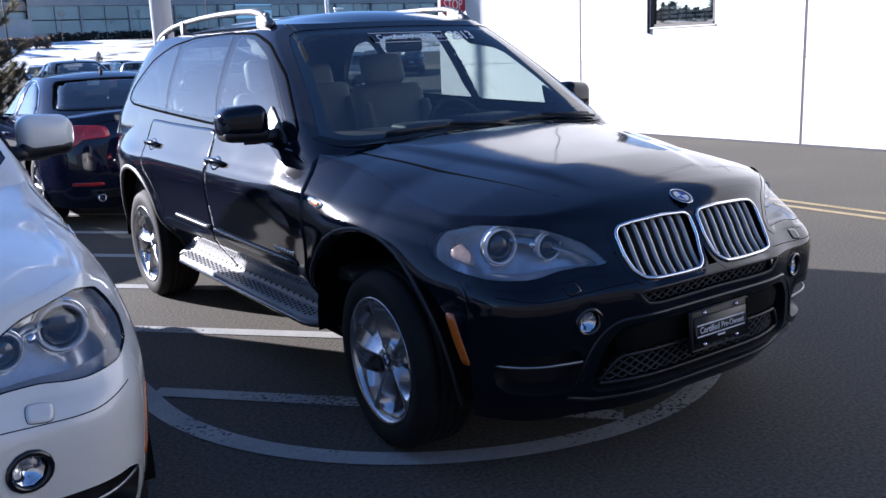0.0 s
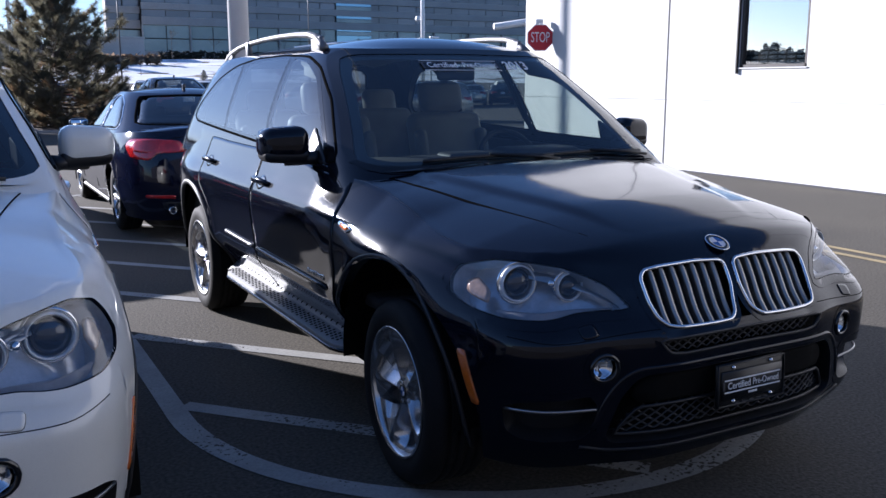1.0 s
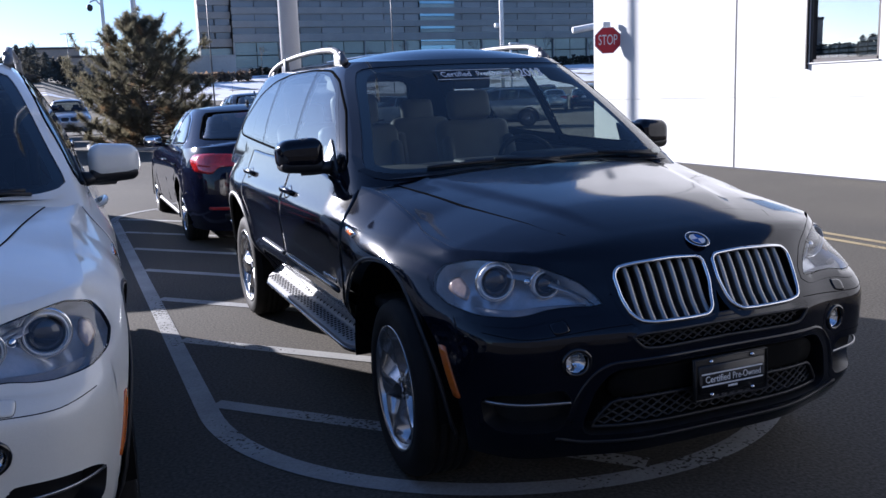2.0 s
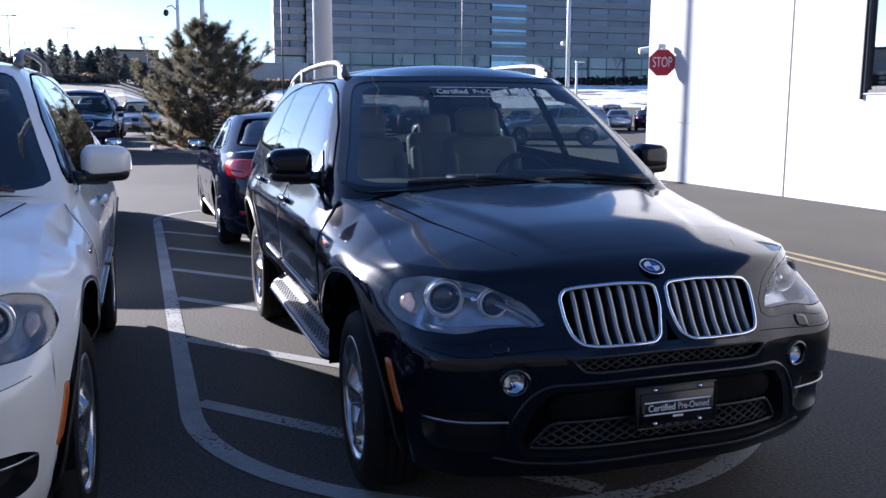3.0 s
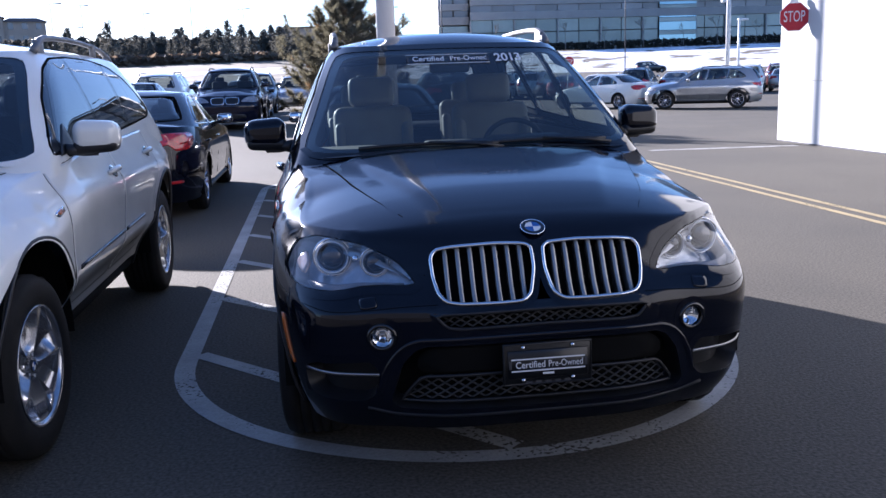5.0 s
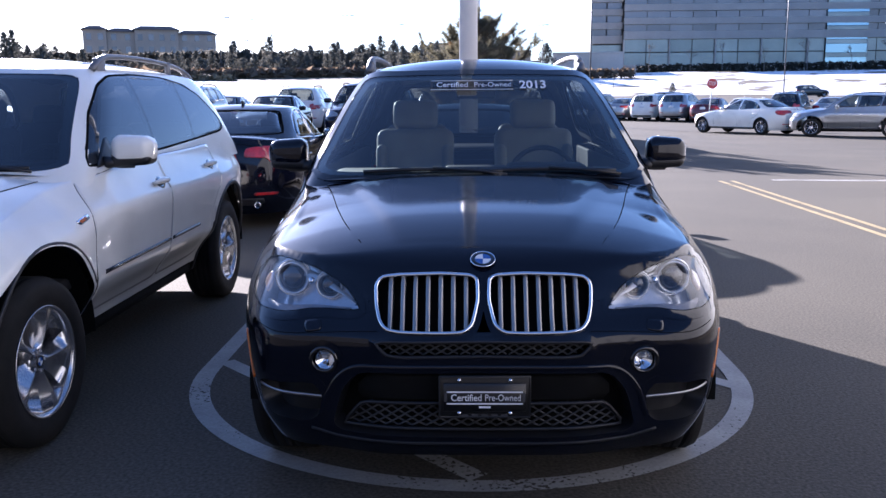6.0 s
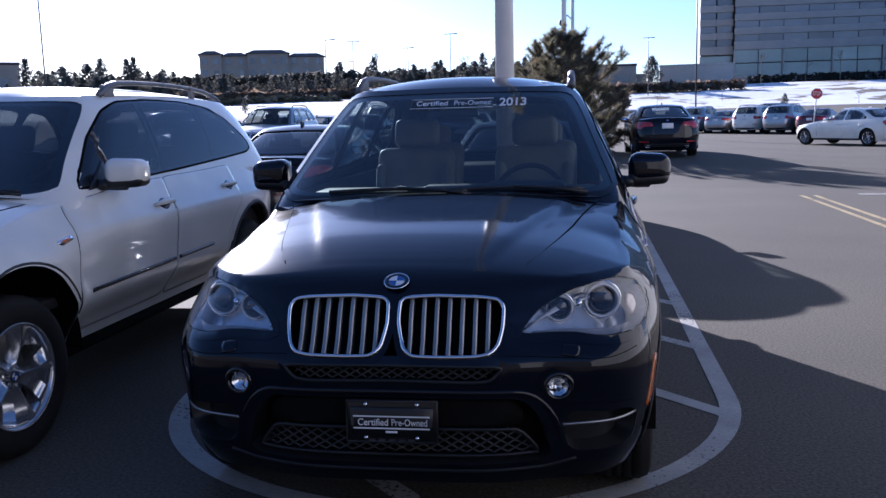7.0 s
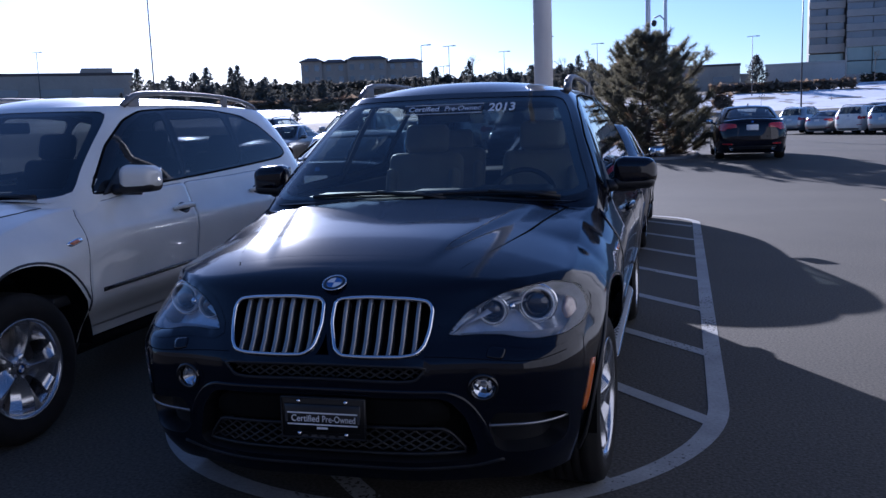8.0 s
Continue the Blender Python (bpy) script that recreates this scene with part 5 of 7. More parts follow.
for x in (4.50, 4.72):
    part("yellow_stripe", ribbon(wobble((x - .07, -14.4), (x + .03, 12.2), 70), .085), "line_yellow", yl, smooth=False)
sb = thing("stop_line", "faded white stop line across the lane", "road marking", kind="structure")
part("stop_stripe", ribbon(wobble((5.5, 12.3), (8.3, 12.0)), .28), "line_faint", sb, smooth=False)
for i, (a, b) in enumerate((((-4.25, 6.0), (-4.25, 11.2)), ((-4.3, -.9), (-4.3, 4.4)))):
    part("bay_line", ribbon(wobble(a, b), .10), "line_white", tagged(new("bay_marking"), "worn white parking bay line", "road marking", kind="structure"), smooth=False)
# thin dark lines added where only pole shadows cross the lot
for k, (a, b) in enumerate((((2.2, 14.5), (8.4, 13.2)), ((-1.0, 19.6), (16.0, 17.0)))):
    part("tar_seam", ribbon(wobble(a, b, 60, .10), .014, .003), "seal", tagged(new("sealed_crack"), "thin dark line added where only a pole's shadow crosses the asphalt", "crack", kind="structure"), smooth=False)


def white_building():
    """Painted tilt-up panels with open joints, a window with coated glass; closed behind."""
    wx = 8.57
    root = thing("wall_building", "white painted concrete panel building wall", "building", kind="structure", at=Matrix.Translation((wx, 0, 0)))
    ys = [13.25 - 4.39 * k for k in range(11)]
    for k in range(10):
        y1, y0 = ys[k] - .020, ys[k + 1] + .020
        part("panel", rbox(.20, y1 - y0, 1.204, .003, 1, (.10, (y0 + y1) / 2, .602)), "wall_white", root, smooth=False)
        if k != 1:
            part("panel", rbox(.20, y1 - y0, 5.8, .006, 1, (.10, (y0 + y1) / 2, 1.208 + 2.9)), "wall_white", root, smooth=False)
    # the panel with the window, in four pieces round the opening
    y1, y0 = ys[1] - .020, ys[2] + .020
    wy0, wy1, wz0, wz1 = 5.98, 7.25, 1.72, 3.6
    pieces = (rbox(.20, y1 - wy1, 5.8, 0, 1, (.10, (y1 + wy1) / 2, 4.108)), rbox(.20, wy0 - y0, 5.8, 0, 1, (.10, (y0 + wy0) / 2, 4.108)),
                  rbox(.20, wy1 - wy0, wz0 - 1.208, 0, 1, (.10, (wy0 + wy1) / 2, (wz0 + 1.208) / 2)), rbox(.20, wy1 - wy0, 7.008 - wz1, 0, 1, (.10, (wy0 + wy1) / 2, (wz1 + 7.008) / 2)))
    for piece in pieces:
        part("panel", piece, "wall_white", root, smooth=False)
    part("joint_backing", rbox(.04, 43.8, 7.0, 0, 1, (.19, 13.25 - 21.95, 3.5)), "joint", root, smooth=False)
    for k in range(1, 10):
        part("joint_strip", rbox(.03, .044, 7.0, 0, 1, (.0185, ys[k], 3.5)), "joint", root, smooth=False)
    part("end_wall", rbox(22, .2, 7.0, .006, 1, (11.2, 13.15, 3.5)), "wall_white", root, smooth=False)
    part("roof_slab", rbox(22, 44, .2, .01, 1, (11.0, -8.7, 7.1)), "kerb", root, smooth=False)
    part("footing_gap", rbox(.02, 43.8, .03, 0, 1, (-.008, 13.25 - 21.95, .012)), "joint", root, smooth=False)
    w = tagged(new("window_1"), "dark-framed window with mirror-coated glass", "window", kind="structure")
    w.matrix_basis = Matrix.Translation((wx, 0, 0))
    part("window_frame", join(rbox(.10, .05, wz1 - wz0, .004, 1, (.06, wy0 + .025, (wz0 + wz1) / 2)), rbox(.10, .05, wz1 - wz0, .004, 1, (.06, wy1 - .025, (wz0 + wz1) / 2)),
                              rbox(.10, wy1 - wy0, .05, .004, 1, (.06, (wy0 + wy1) / 2, wz0 + .025)), rbox(.10, wy1 - wy0, .05, .004, 1, (.06, (wy0 + wy1) / 2, wz1 - .025))), "frame_dark", w, smooth=False)
    part("pane", rbox(.01, wy1 - wy0 - .08, wz1 - wz0 - .08, 0, 1, (.06, (wy0 + wy1) / 2, (wz0 + wz1) / 2)), "mirror_glass", w, smooth=False)
    part("window_sill", rbox(.03, wy1 - wy0 + .04, .02, .004, 1, (-.008, (wy0 + wy1) / 2, wz0 - .008)), "wall_white", w, smooth=False)
    # pale bars and dark uprights imitate a distant grid reflected in the pane
    for k in range(4):
        part("blind_slat", rbox(.006, wy1 - wy0 - .1, .044, .002, 1, (.085, (wy0 + wy1) / 2, wz0 + .085 + .068 * k)), "pole_white", w, smooth=False)
    for k in range(7):
        part("blind_tape", rbox(.004, .022, .30, 0, 1, (.079, wy0 + .10 + .17 * k, wz0 + .19)), "frame_dark", w, smooth=False)
    part("room_back", rbox(.01, wy1 - wy0, wz1 - wz0, 0, 1, (.16, (wy0 + wy1) / 2, (wz0 + wz1) / 2)), "backing_dark", w, smooth=False)
    part("jamb_strip", rbox(.05, .03, wz1 - wz0 + .12, .004, 1, (-.02, wy1 + .03, (wz0 + wz1) / 2 - .03)), "frame_dark", w, smooth=False)


white_building()
# added out of view so that car fronts reflect dark, not bright sky
south = tagged(part("wall_south", rbox(66.8, 8, 7.5, .05, 1, (-25.0, -19, 3.75)), "backing_dark", None, smooth=False), "added unseen dark wall that darkens reflections in the car fronts", "building", kind="structure")


def stop_sign(at, bracket):
    root = thing("stop_sign", "red octagonal stop sign with white border and letters", "road sign", at=at)
    n = [(math.cos(math.pi / 8 + i * math.pi / 4), math.sin(math.pi / 8 + i * math.pi / 4)) for i in range(8)]

    def octagon(r, y0, y1):
        vs = [Vector((r * a, y, r * b)) for y in (y0, y1) for a, b in n]
        return vs, [list(range(8)), list(range(15, 7, -1))] + [[i, i + 8, (i + 1) % 8 + 8, (i + 1) % 8] for i in range(8)]
    R = .25 if not bracket else .285
    part("sign_back", octagon(R, .004, .0), "sign_back", root, smooth=False)
    part("sign_border", octagon(R * .995, .0, -.003), "white", root, smooth=False)
    part("sign_face", octagon(R * .945, -.002, -.005), "sign_red", root, smooth=False)
    m = Matrix.Translation((0, -.0065, 0)) @ Matrix.Rotation(math.pi / 2, 4, "X")
    word = lettering("STOP", .33 * R / .40, .0)
    part("sign_word", moved(word, m @ Matrix.Diagonal((.68, 1.22, 1, 1))), "white", root, "white letters STOP", smooth=False)
    if bracket:
        part("sign_bracket", join(rbox(.05, .10, .06, .008, 1, (0, .05, R * .9)), rbox(.03, .5, .03, .006, 1, (.28, .1, .20), Matrix.Rotation(radians(40), 4, "Z"))), "pole_white", root)
        part("flood_lamp", rbox(.16, .10, .12, .02, 2, (-.02, .10, R + .03)), "pole_white", root)
    else:
        part("sign_post", rbox(.05, .03, 2.3, .006, 1, (0, .03, -1.0 + .0)), "sign_back", root)
    return root


stop_sign(pose(8.36, 12.38, 2.40, 0, 0, -33), True)
canopy = thing("canopy", "white sloping canopy edge on a post beyond the building", "canopy", at=Matrix.Translation((25.1, 41.0, 0)))
part("canopy_edge", tube([(0, 0, 4.62), (2.6, -.3, 5.02), (5.2, -.6, 5.42)], .16, 8, flat=1.2), "pole_white", canopy)
part("canopy_post", tube([(4.6, -.55, 0), (4.6, -.55, 5.3)], .10, 10), "pole_white", canopy)


def pole(name, x, y, r, h, material, label, base=True):
    root = thing(name, label, "lamp post", "light poles", at=Matrix.Translation((x, y, height(x, y))))
    part("shaft", tube([(0, 0, 0), (0, 0, h * .5), (0, 0, h)], [r, r * .94, r * .85], 20), material, root)
    if base:
        part("pole_base", lathe([(0, .6), (r * 1.9, .6), (r * 2.0, .57), (r * 2.0, 0)], 24, "z"), "kerb", root)
        part("base_plate", rbox(r * 3, r * 3, .03, .005, 1, (0, 0, .615)), material, root)
    return root


p0 = pole("light_pole", -.02, 4.96, .092, 9.5, "pole_white", "thick white-painted steel light pole between the cars", False)
part("base_plate", rbox(.34, .34, .03, .006, 1, (0, 0, .015)), "pole_white", p0)
part("lamp_head", rbox(.3, .75, .14, .04, 2, (0, -.3, 9.5)), "pole_white", p0)
p1 = pole("light_pole", .40, 26.2, .085, 10.5, "pole_white", "white-painted steel light pole beside a pine")
p2 = pole("camera_pole", .74, 50.2, .11, 13.5, "pole_white", "pale steel pole carrying a dome camera")
part("camera_arm", tube([(0, 0, 6.85), (-.3, -.1, 7.15), (-.62, -.2, 7.02)], .05, 8), "pole_white", p2)
part("camera_dome", lathe([(.0001, -.26), (.11, -.21), (.155, -.10), (.155, .04), (.06, .12), (.0001, .13)], 18, "z"), "trim_dark", p2).location = (-.63, -.22, 6.78)
p3 = pole("light_pole", 25.0, 49.6, .14, 13.0, "pole_white", "white-painted steel light pole on the far lot")
part("pole_camera", rbox(.3, .3, .3, .08, 2, (-.35, 0, 5.6)), "pole_white", p3)
p4 = pole("light_pole", 27.3, 52.8, .09, 4.6, "pole_white", "short white lamp post on the far lot")
part("lamp_head", rbox(.7, .25, .12, .04, 2, (.25, 0, 4.62)), "pole_white", p4)


# ---- things fitted to the black car alone ----
def running_board(root, s):
    rb = new("running_board")
    rb.parent = root
    ys = [.52 + 1.84 * i / 40 for i in range(41)]

    def edge(y):
        t = (y - .52) / 1.84
        return .924 - .04 * max(0, 1 - t / .06) ** 2 - .05 * max(0, (t - .95) / .05) ** 2
    upper = [[Vector((s * x, y, z)) for x, z in ((.775, .474), (.792, .456), (.838, .397))] for y in ys]
    tread = [[Vector((s * x, y, z)) for x, z in ((.838, .397), (.846, .393), (edge(y) - .014, .381), (edge(y), .373))] for y in ys]
    skirt = [[Vector((s * x, y, z)) for x, z in ((edge(y), .373), (edge(y) + .004, .355), (edge(y) - .012, .336), (.79, .330))] for y in ys]
    part("step_panel", outward(strip(upper), (0, 1.4, 0)), "step", rb, "perforated aluminium inner panel")
    part("step_tread", outward(strip(tread), (s * .88, 1.4, 0)), "step", rb, "perforated aluminium tread")
    part("step_skirt", outward(strip(skirt), (s * .85, 1.4, .36)), "step", rb)
    part("step_edge", tube([(s * (edge(y) + .001), y, .350) for y in ys], .010, 6), "gloss_black", rb)
    part("step_end", outward(strip([[Vector((s * x, y, z + k)) for x, z in ((.775, .474), (.838, .397), (.90 - 2 * k, .376), (.90 - 2 * k, .34))] for y, k in ((2.355, .0), (2.385, .012), (2.41, .045), (2.43, .085))]), (s * .8, 2.3, .3)), "satin", rb, "flared bright end cap")
    for (x0, z0), (x1, z1), tilt in (((.800, .4475), (.829, .4105), 52), ((.857, .3932), (.903, .3838), 11)):
        dots = []
        dot = moved(lathe([(.0001, .0012), (.0066, .0012), (.0078, -.001)], 6, "z"), Matrix.Rotation(radians(tilt), 4, "Y"))
        for i in range(52):
            for j in range(3):
                k = (j + (.25 if i % 2 else -.25)) / 2.5 + .1
                dots.append(moved(dot, Matrix.Translation((x0 + (x1 - x0) * k, .60 + 1.70 * i / 51, z0 + (z1 - z0) * k))))
        geo = join(*dots)
        part("tread_grip", geo if s > 0 else mirrored(geo), "rubber", rb, "dark round grip holes", kind="stuff")


def dealer_plate(root):
    b = SUV["body"]
    pl = new("front_plate")
    pl.parent = root
    m = Matrix.Translation((.003, b.front(0, .50) - .022, .503)) @ Matrix.Rotation(radians(-3), 4, "X") @ Matrix.Rotation(math.pi / 2, 4, "X")
    part("plate_holder", moved(rbox(.318, .150, .014, .006, 2, (0, 0, -.004)), m), "plate_black", pl)
    part("plate_insert", moved(rbox(.285, .100, .006, .003, 1, (0, 0, .006)), m), "plate_black", pl)
    part("plate_rim", moved(tube([(-.155, -.071, .004), (.155, -.071, .004), (.155, .071, .004), (-.155, .071, .004)], .004, 6, True), m), "plastic", pl)
    w1, w2 = lettering("Certified", .033, .0003), lettering("Pre-Owned", .033, 0.0)
    part("plate_word", moved(w1, m @ Matrix.Translation((-.063, -.002, .0095)) @ Matrix.Diagonal((.90, 1, 1, 1))), "white", pl, "white word Certified", smooth=False)
    part("plate_word", moved(w2, m @ Matrix.Translation((.062, -.002, .0095)) @ Matrix.Diagonal((.80, 1, 1, 1))), "white", pl, "white words Pre-Owned", smooth=False)
    for y in (.019, -.022):
        part("plate_line", moved(rbox(.262, .005, .001, 0, 1, (0, y, .0095)), m), "white", pl, smooth=False)
    for s in (-1, 1):
        part("plate_mark", moved(rbox(.010, .030, .001, 0, 1, (s * .134, 0, .0095)), m), "plastic_grey", pl, smooth=False)
        part("plate_bolt", moved(lathe([(.0001, .007), (.005, .006), (.0075, .0)], 10, "z"), m @ Matrix.Translation((s * .088, .060, .006))), "chrome", pl)
        part("plate_bolt", moved(lathe([(.0001, .007), (.005, .006), (.0075, .0)], 10, "z"), m @ Matrix.Translation((s * .088, -.055, .006))), "chrome", pl)
    part("plate_small_print", moved(rbox(.04, .007, .001, 0, 1, (0, -.034, .0095)), m), "white", pl, smooth=False)
    for k in range(5):
        part("holder_bar", moved(rbox(.022, .012, .001, 0, 1, (-.068 + .034 * k, -.066, .0042)), m), "plastic_grey", pl, smooth=False)


def windscreen_sticker(root):
    c = SUV["cabin"]
    st = new("windscreen_sticker")
    st.parent = root

    def wrap(geo, x0, z0, squeeze=1.0):
        vs = [c.point("front", x0 + v[0] * squeeze, z0 + v[1] * .82) + c.normal("front", x0, z0) * (.007 + v[2]) for v in geo[0]]
        return vs, geo[1]
    part("sticker_word", wrap(lettering("Certified", .043, .0004, .0003), -.128, 1.579, 1.12), "white", st, "white word Certified", smooth=False)
    part("sticker_word", wrap(lettering("Pre-Owned", .043, .0, .0003), .090, 1.579, 1.0), "white", st, "white words Pre-Owned", smooth=False)
    part("sticker_year", wrap(lettering("2013", .070, .0015, .0003), .305, 1.577, 1.05), "white", st, "white figures 2013", smooth=False)
    for z in (1.602, 1.555):
        part("sticker_line", bead([(-.245 + .445 * i / 20, z) for i in range(21)], on(c, "front"), .003, .006, 4, False, .5), "white", st)
    for x in (-.238, .193):
        part("sticker_mark", wrap((rbox(.012, .036, .001, 0, 1)), x, 1.578), "plastic_grey", st, smooth=False)


suv_white = copy_thing(suv_black, Matrix.Translation((-2.832, 1.481, .026)) @ Matrix.Rotation(radians(-.27), 4, "Z") @ Matrix.Translation((0, -1.5, 0)))
suv_white.name = "parked_suv"
repaint(suv_white, "white_paint")
for o in suv_white.children_recursive:
    if o.type == "MESH" and o.data.materials[0].name in ("beige_leather", "pale_headliner"):
        o.material_slots[0].link = "OBJECT"
        o.material_slots[0].material = M["trim_dark"]
for o in suv_white.children_recursive:
    if o.type == "MESH" and o.name.startswith("tyre"):
        o.data = TALL[0]
    elif o.type == "MESH" and o.data.materials[0].name in ("windscreen_glass", "tinted_glass", "privacy_glass"):
        o.material_slots[0].link = "OBJECT"
        o.material_slots[0].material = M["tint" if o.name.startswith("windscreen") else "tint_deep"]
for o in suv_black.children_recursive:
    if o.name.startswith("windscreen_flange"):
        o.material_slots[0].link = "OBJECT"
        o.material_slots[0].material = M["pillar_black"]
tagged(suv_white, "white five-door SUV with twin kidney grille, parked in shade")
for side in (1, -1):
    running_board(suv_black, side)
    tagged(part("door_badge", join(*[rbox(.003, .026, .016 if k % 3 else .022, .001, 1, (side * (SUV["body"].side(.59 + .030 * k, .675) + .004), .59 + .030 * k, .675)) for k in range(7)]), "chrome", suv_black), "small chrome badge", kind="stuff")
dealer_plate(suv_black)
windscreen_sticker(suv_black)


# ---- other cars, simpler ----
def plain_car(car, name, label, near):
    b, c = car["body"], car["cabin"]
    is_suv = car is SUV
    car["hood_curve"] = curve1(car["hood"])
    car["cabin_low"] = 1.05 if is_suv else .88
    fr, rr, frc, rc = on(b, "front"), on(b, "rear"), on(c, "front"), on(c, "rear")
    root = thing(name, label, "car", "cars on the lot")
    fine = 0.8 if near else 0.45
    geo, edge = skin(car, [], fine)
    part("body", weld(geo, hood_cap(car, edge, 16)), "blue_paint", root)
    if is_suv:
        ws, rg, wins = WINDSCREEN, REAR_GLASS, [WIN_F, WIN_R, WIN_Q]
    else:
        ws = loop([(-.72, 1.0), (-.60, 1.30), (-.54, 1.37), (0, 1.385), (.54, 1.37), (.60, 1.30), (.72, 1.0), (.4, .985), (0, .98), (-.4, .985)], 60, .45)
        rg = loop([(-.66, 1.10), (-.56, 1.30), (-.50, 1.36), (0, 1.375), (.50, 1.36), (.56, 1.30), (.66, 1.10), (.4, 1.085), (0, 1.08), (-.4, 1.085)], 60, .45)
        wins = [loop([(.98, .985), (1.2, 1.13), (1.5, 1.30), (1.72, 1.365), (1.84, 1.37), (1.82, 1.2), (1.80, 1.0), (1.4, .99)], 44, .4),
                loop([(1.87, 1.005), (1.89, 1.2), (1.91, 1.37), (2.2, 1.365), (2.48, 1.29), (2.75, 1.14), (2.84, 1.05), (2.7, 1.025), (2.3, 1.015)], 44, .4)]
    geo, redge = cabin_skin(car, [scaled(w, .97) for w in wins], scaled(ws, .97), scaled(rg, .97), max(fine, .6))
    part("cabin_frame", geo, "blue_paint", root)
    part("roof", roof_cap(car, redge, 8), "blue_paint", root)
    part("windscreen", fill(ws, frc, .002, .004, 6), "tint_mid", root)
    part("windscreen_seal", bead(ws, frc, .013, 0, 5, True, .5), "seal", root)
    part("rear_window", fill(rg, rc, .002, .004, 6), "tint", root)
    part("rear_window_seal", bead(rg, rc, .013, 0, 5, True, .5), "seal", root)
    for kind in ("side", "side-"):
        for w in wins:
            part("side_window", fill(w, on(c, kind), .002, .004, 4), "tint", root)
            part("window_trim", bead(w, on(c, kind), .011, 0, 5, True, .5), "chrome" if not is_suv else "gloss_black", root)
    part("cabin_floor", rbox(1.5, 2.6, .06, 0, 1, (0, 2.0, .55)), "trim_dark", root)
    part("dashboard", rbox(1.4, .5, .2, .06, 2, (0, 1.05 if not is_suv else .85, .90 if not is_suv else 1.03)), "trim_dark", root)
    for s in (-1, 1):
        part("seat_back", rbox(.46, .14, .62, .05, 2, (s * .37, 1.95, .95 if not is_suv else 1.05), Matrix.Rotation(radians(-14), 4, "X")), "trim_dark", root)
        part("headrest", rbox(.26, .09, .17, .04, 2, (s * .37, 2.05, 1.27 if not is_suv else 1.40)), "trim_dark", root)
    part("rear_bench", rbox(1.25, .16, .55, .06, 2, (0, 2.75, .90), Matrix.Rotation(radians(-18), 4, "X")), "trim_dark", root)
    if not is_suv:
        deck = curve1(car["deck"])
        rows = []
        for p in edge:
            if p.y > 2.9:
                zc = max(deck(p.y), p.z)
                rows.append([Vector((p.x * i / 14, p.y, cap_point(p.x, p.z, zc, p.x * i / 14, 3.0))) for i in range(-14, 15)])
        part("boot_lid", outward(strip(rows), (0, 3.5, -5)), "blue_paint", root)
        part("aerial_fin", rbox(.03, .12, .06, .012, 2, (0, 2.35, 1.465)), "blue_paint", root)
        part("boot_seam", bead([(x, 1.0 - .16 * min(1, abs(x) / .62) ** 8) for x in (-.64 + 1.28 * i / 40 for i in range(41))], rr, .004, 0, 5, False), "seal", root)
    for s in (1, -1):
        sd = on(b, "side" if s > 0 else "side-")
        if is_suv:
            lamp, tail, ref = LAMP if s > 0 else flip(LAMP), [(s * .52, .92), (s * .54, 1.08), (s * .72, 1.12), (s * .84, 1.13), (s * .87, 1.0), (s * .85, .90), (s * .7, .89)], .57
        else:
            lamp = loop([(s * .44, .625), (s * .50, .70), (s * .66, .745), (s * .80, .75), (s * .83, .70), (s * .78, .64), (s * .6, .615)], 40, .6)
            tail, ref = [(s * .40, .86), (s * .42, .955), (s * .60, .975), (s * .80, .97), (s * .85, .90), (s * .83, .80), (s * .70, .78), (s * .62, .845)], .42
        part("headlamp", fill(lamp, fr, .004, .01, 4), "lamp_front", root)
        part("tail_lamp", fill(loop(tail, 44, .5), rr, .006, .012, 5), "red", root)
        part("tail_side", fill(loop([(b.yr(.9) + .80 + (0 if not is_suv else .12), .86 if not is_suv else .93), (b.yr(.9) + .78 + (0 if not is_suv else .12), .96 if not is_suv else 1.1), (b.yr(.9) + 1.0, .965 if not is_suv else 1.12), (b.yr(.9) + 1.03, .85 if not is_suv else .92)], 24, .5), sd, .006, .012, 3), "red", root)
        part("bumper_reflector", fill(loop([(s * .50, ref), (s * .50, ref + .03), (s * .74, ref + .03), (s * .74, ref)], 24, .2), rr, .004, .006, 3), "red", root)
        z0 = .0 if is_suv else -.17
        kid = [(s * (abs(u)), v + z0 - (0 if is_suv else .02)) for u, v in (KIDNEY[::3])]
        part("kidney_frame", bead(kid if s > 0 else kid[::-1], fr, .013, .003, 6, True), "chrome", root)
        part("kidney_grille", fill(kid if s > 0 else kid[::-1], fr, .002, .004, 3), "plastic", root)
        part("door_seam", bead([(y, z) for y, z in ((.62, .35), (.60, .55), (.62, .80), (.70, .92 if not is_suv else 1.1))], sd, .0045, 0, 5, False), "seal", root)
        part("door_seam", bead([(1.80, .34), (1.80, .6), (1.81, .95 if not is_suv else 1.15)], sd, .0045, 0, 5, False), "seal", root)
        part("door_seam", bead([(2.45, .45), (2.55, .65), (2.80, .80), (2.86, .97 if not is_suv else 1.16)], sd, .0045, 0, 5, False), "seal", root)
        for hy in (1.55, 2.58):
            part("door_handle", bead([(hy + .22 * i / 8, .82 if not is_suv else 1.0) for i in range(9)], sd, .013, .016, 6, False), "blue_paint", root)
        part("sill", bead([(.42 + 2.1 * i / 20, .235 if not is_suv else .33) for i in range(21)], sd, .03, -.01, 6, False), "plastic", root)
        mx, my, mz = (.98, 1.12, 1.02) if not is_suv else (1.03, .93, 1.225)
        part("door_mirror", outward(moved(rbox(.22, .13, .14, .05, 3), Matrix.Translation((s * mx, my, mz)))), "blue_paint", root)
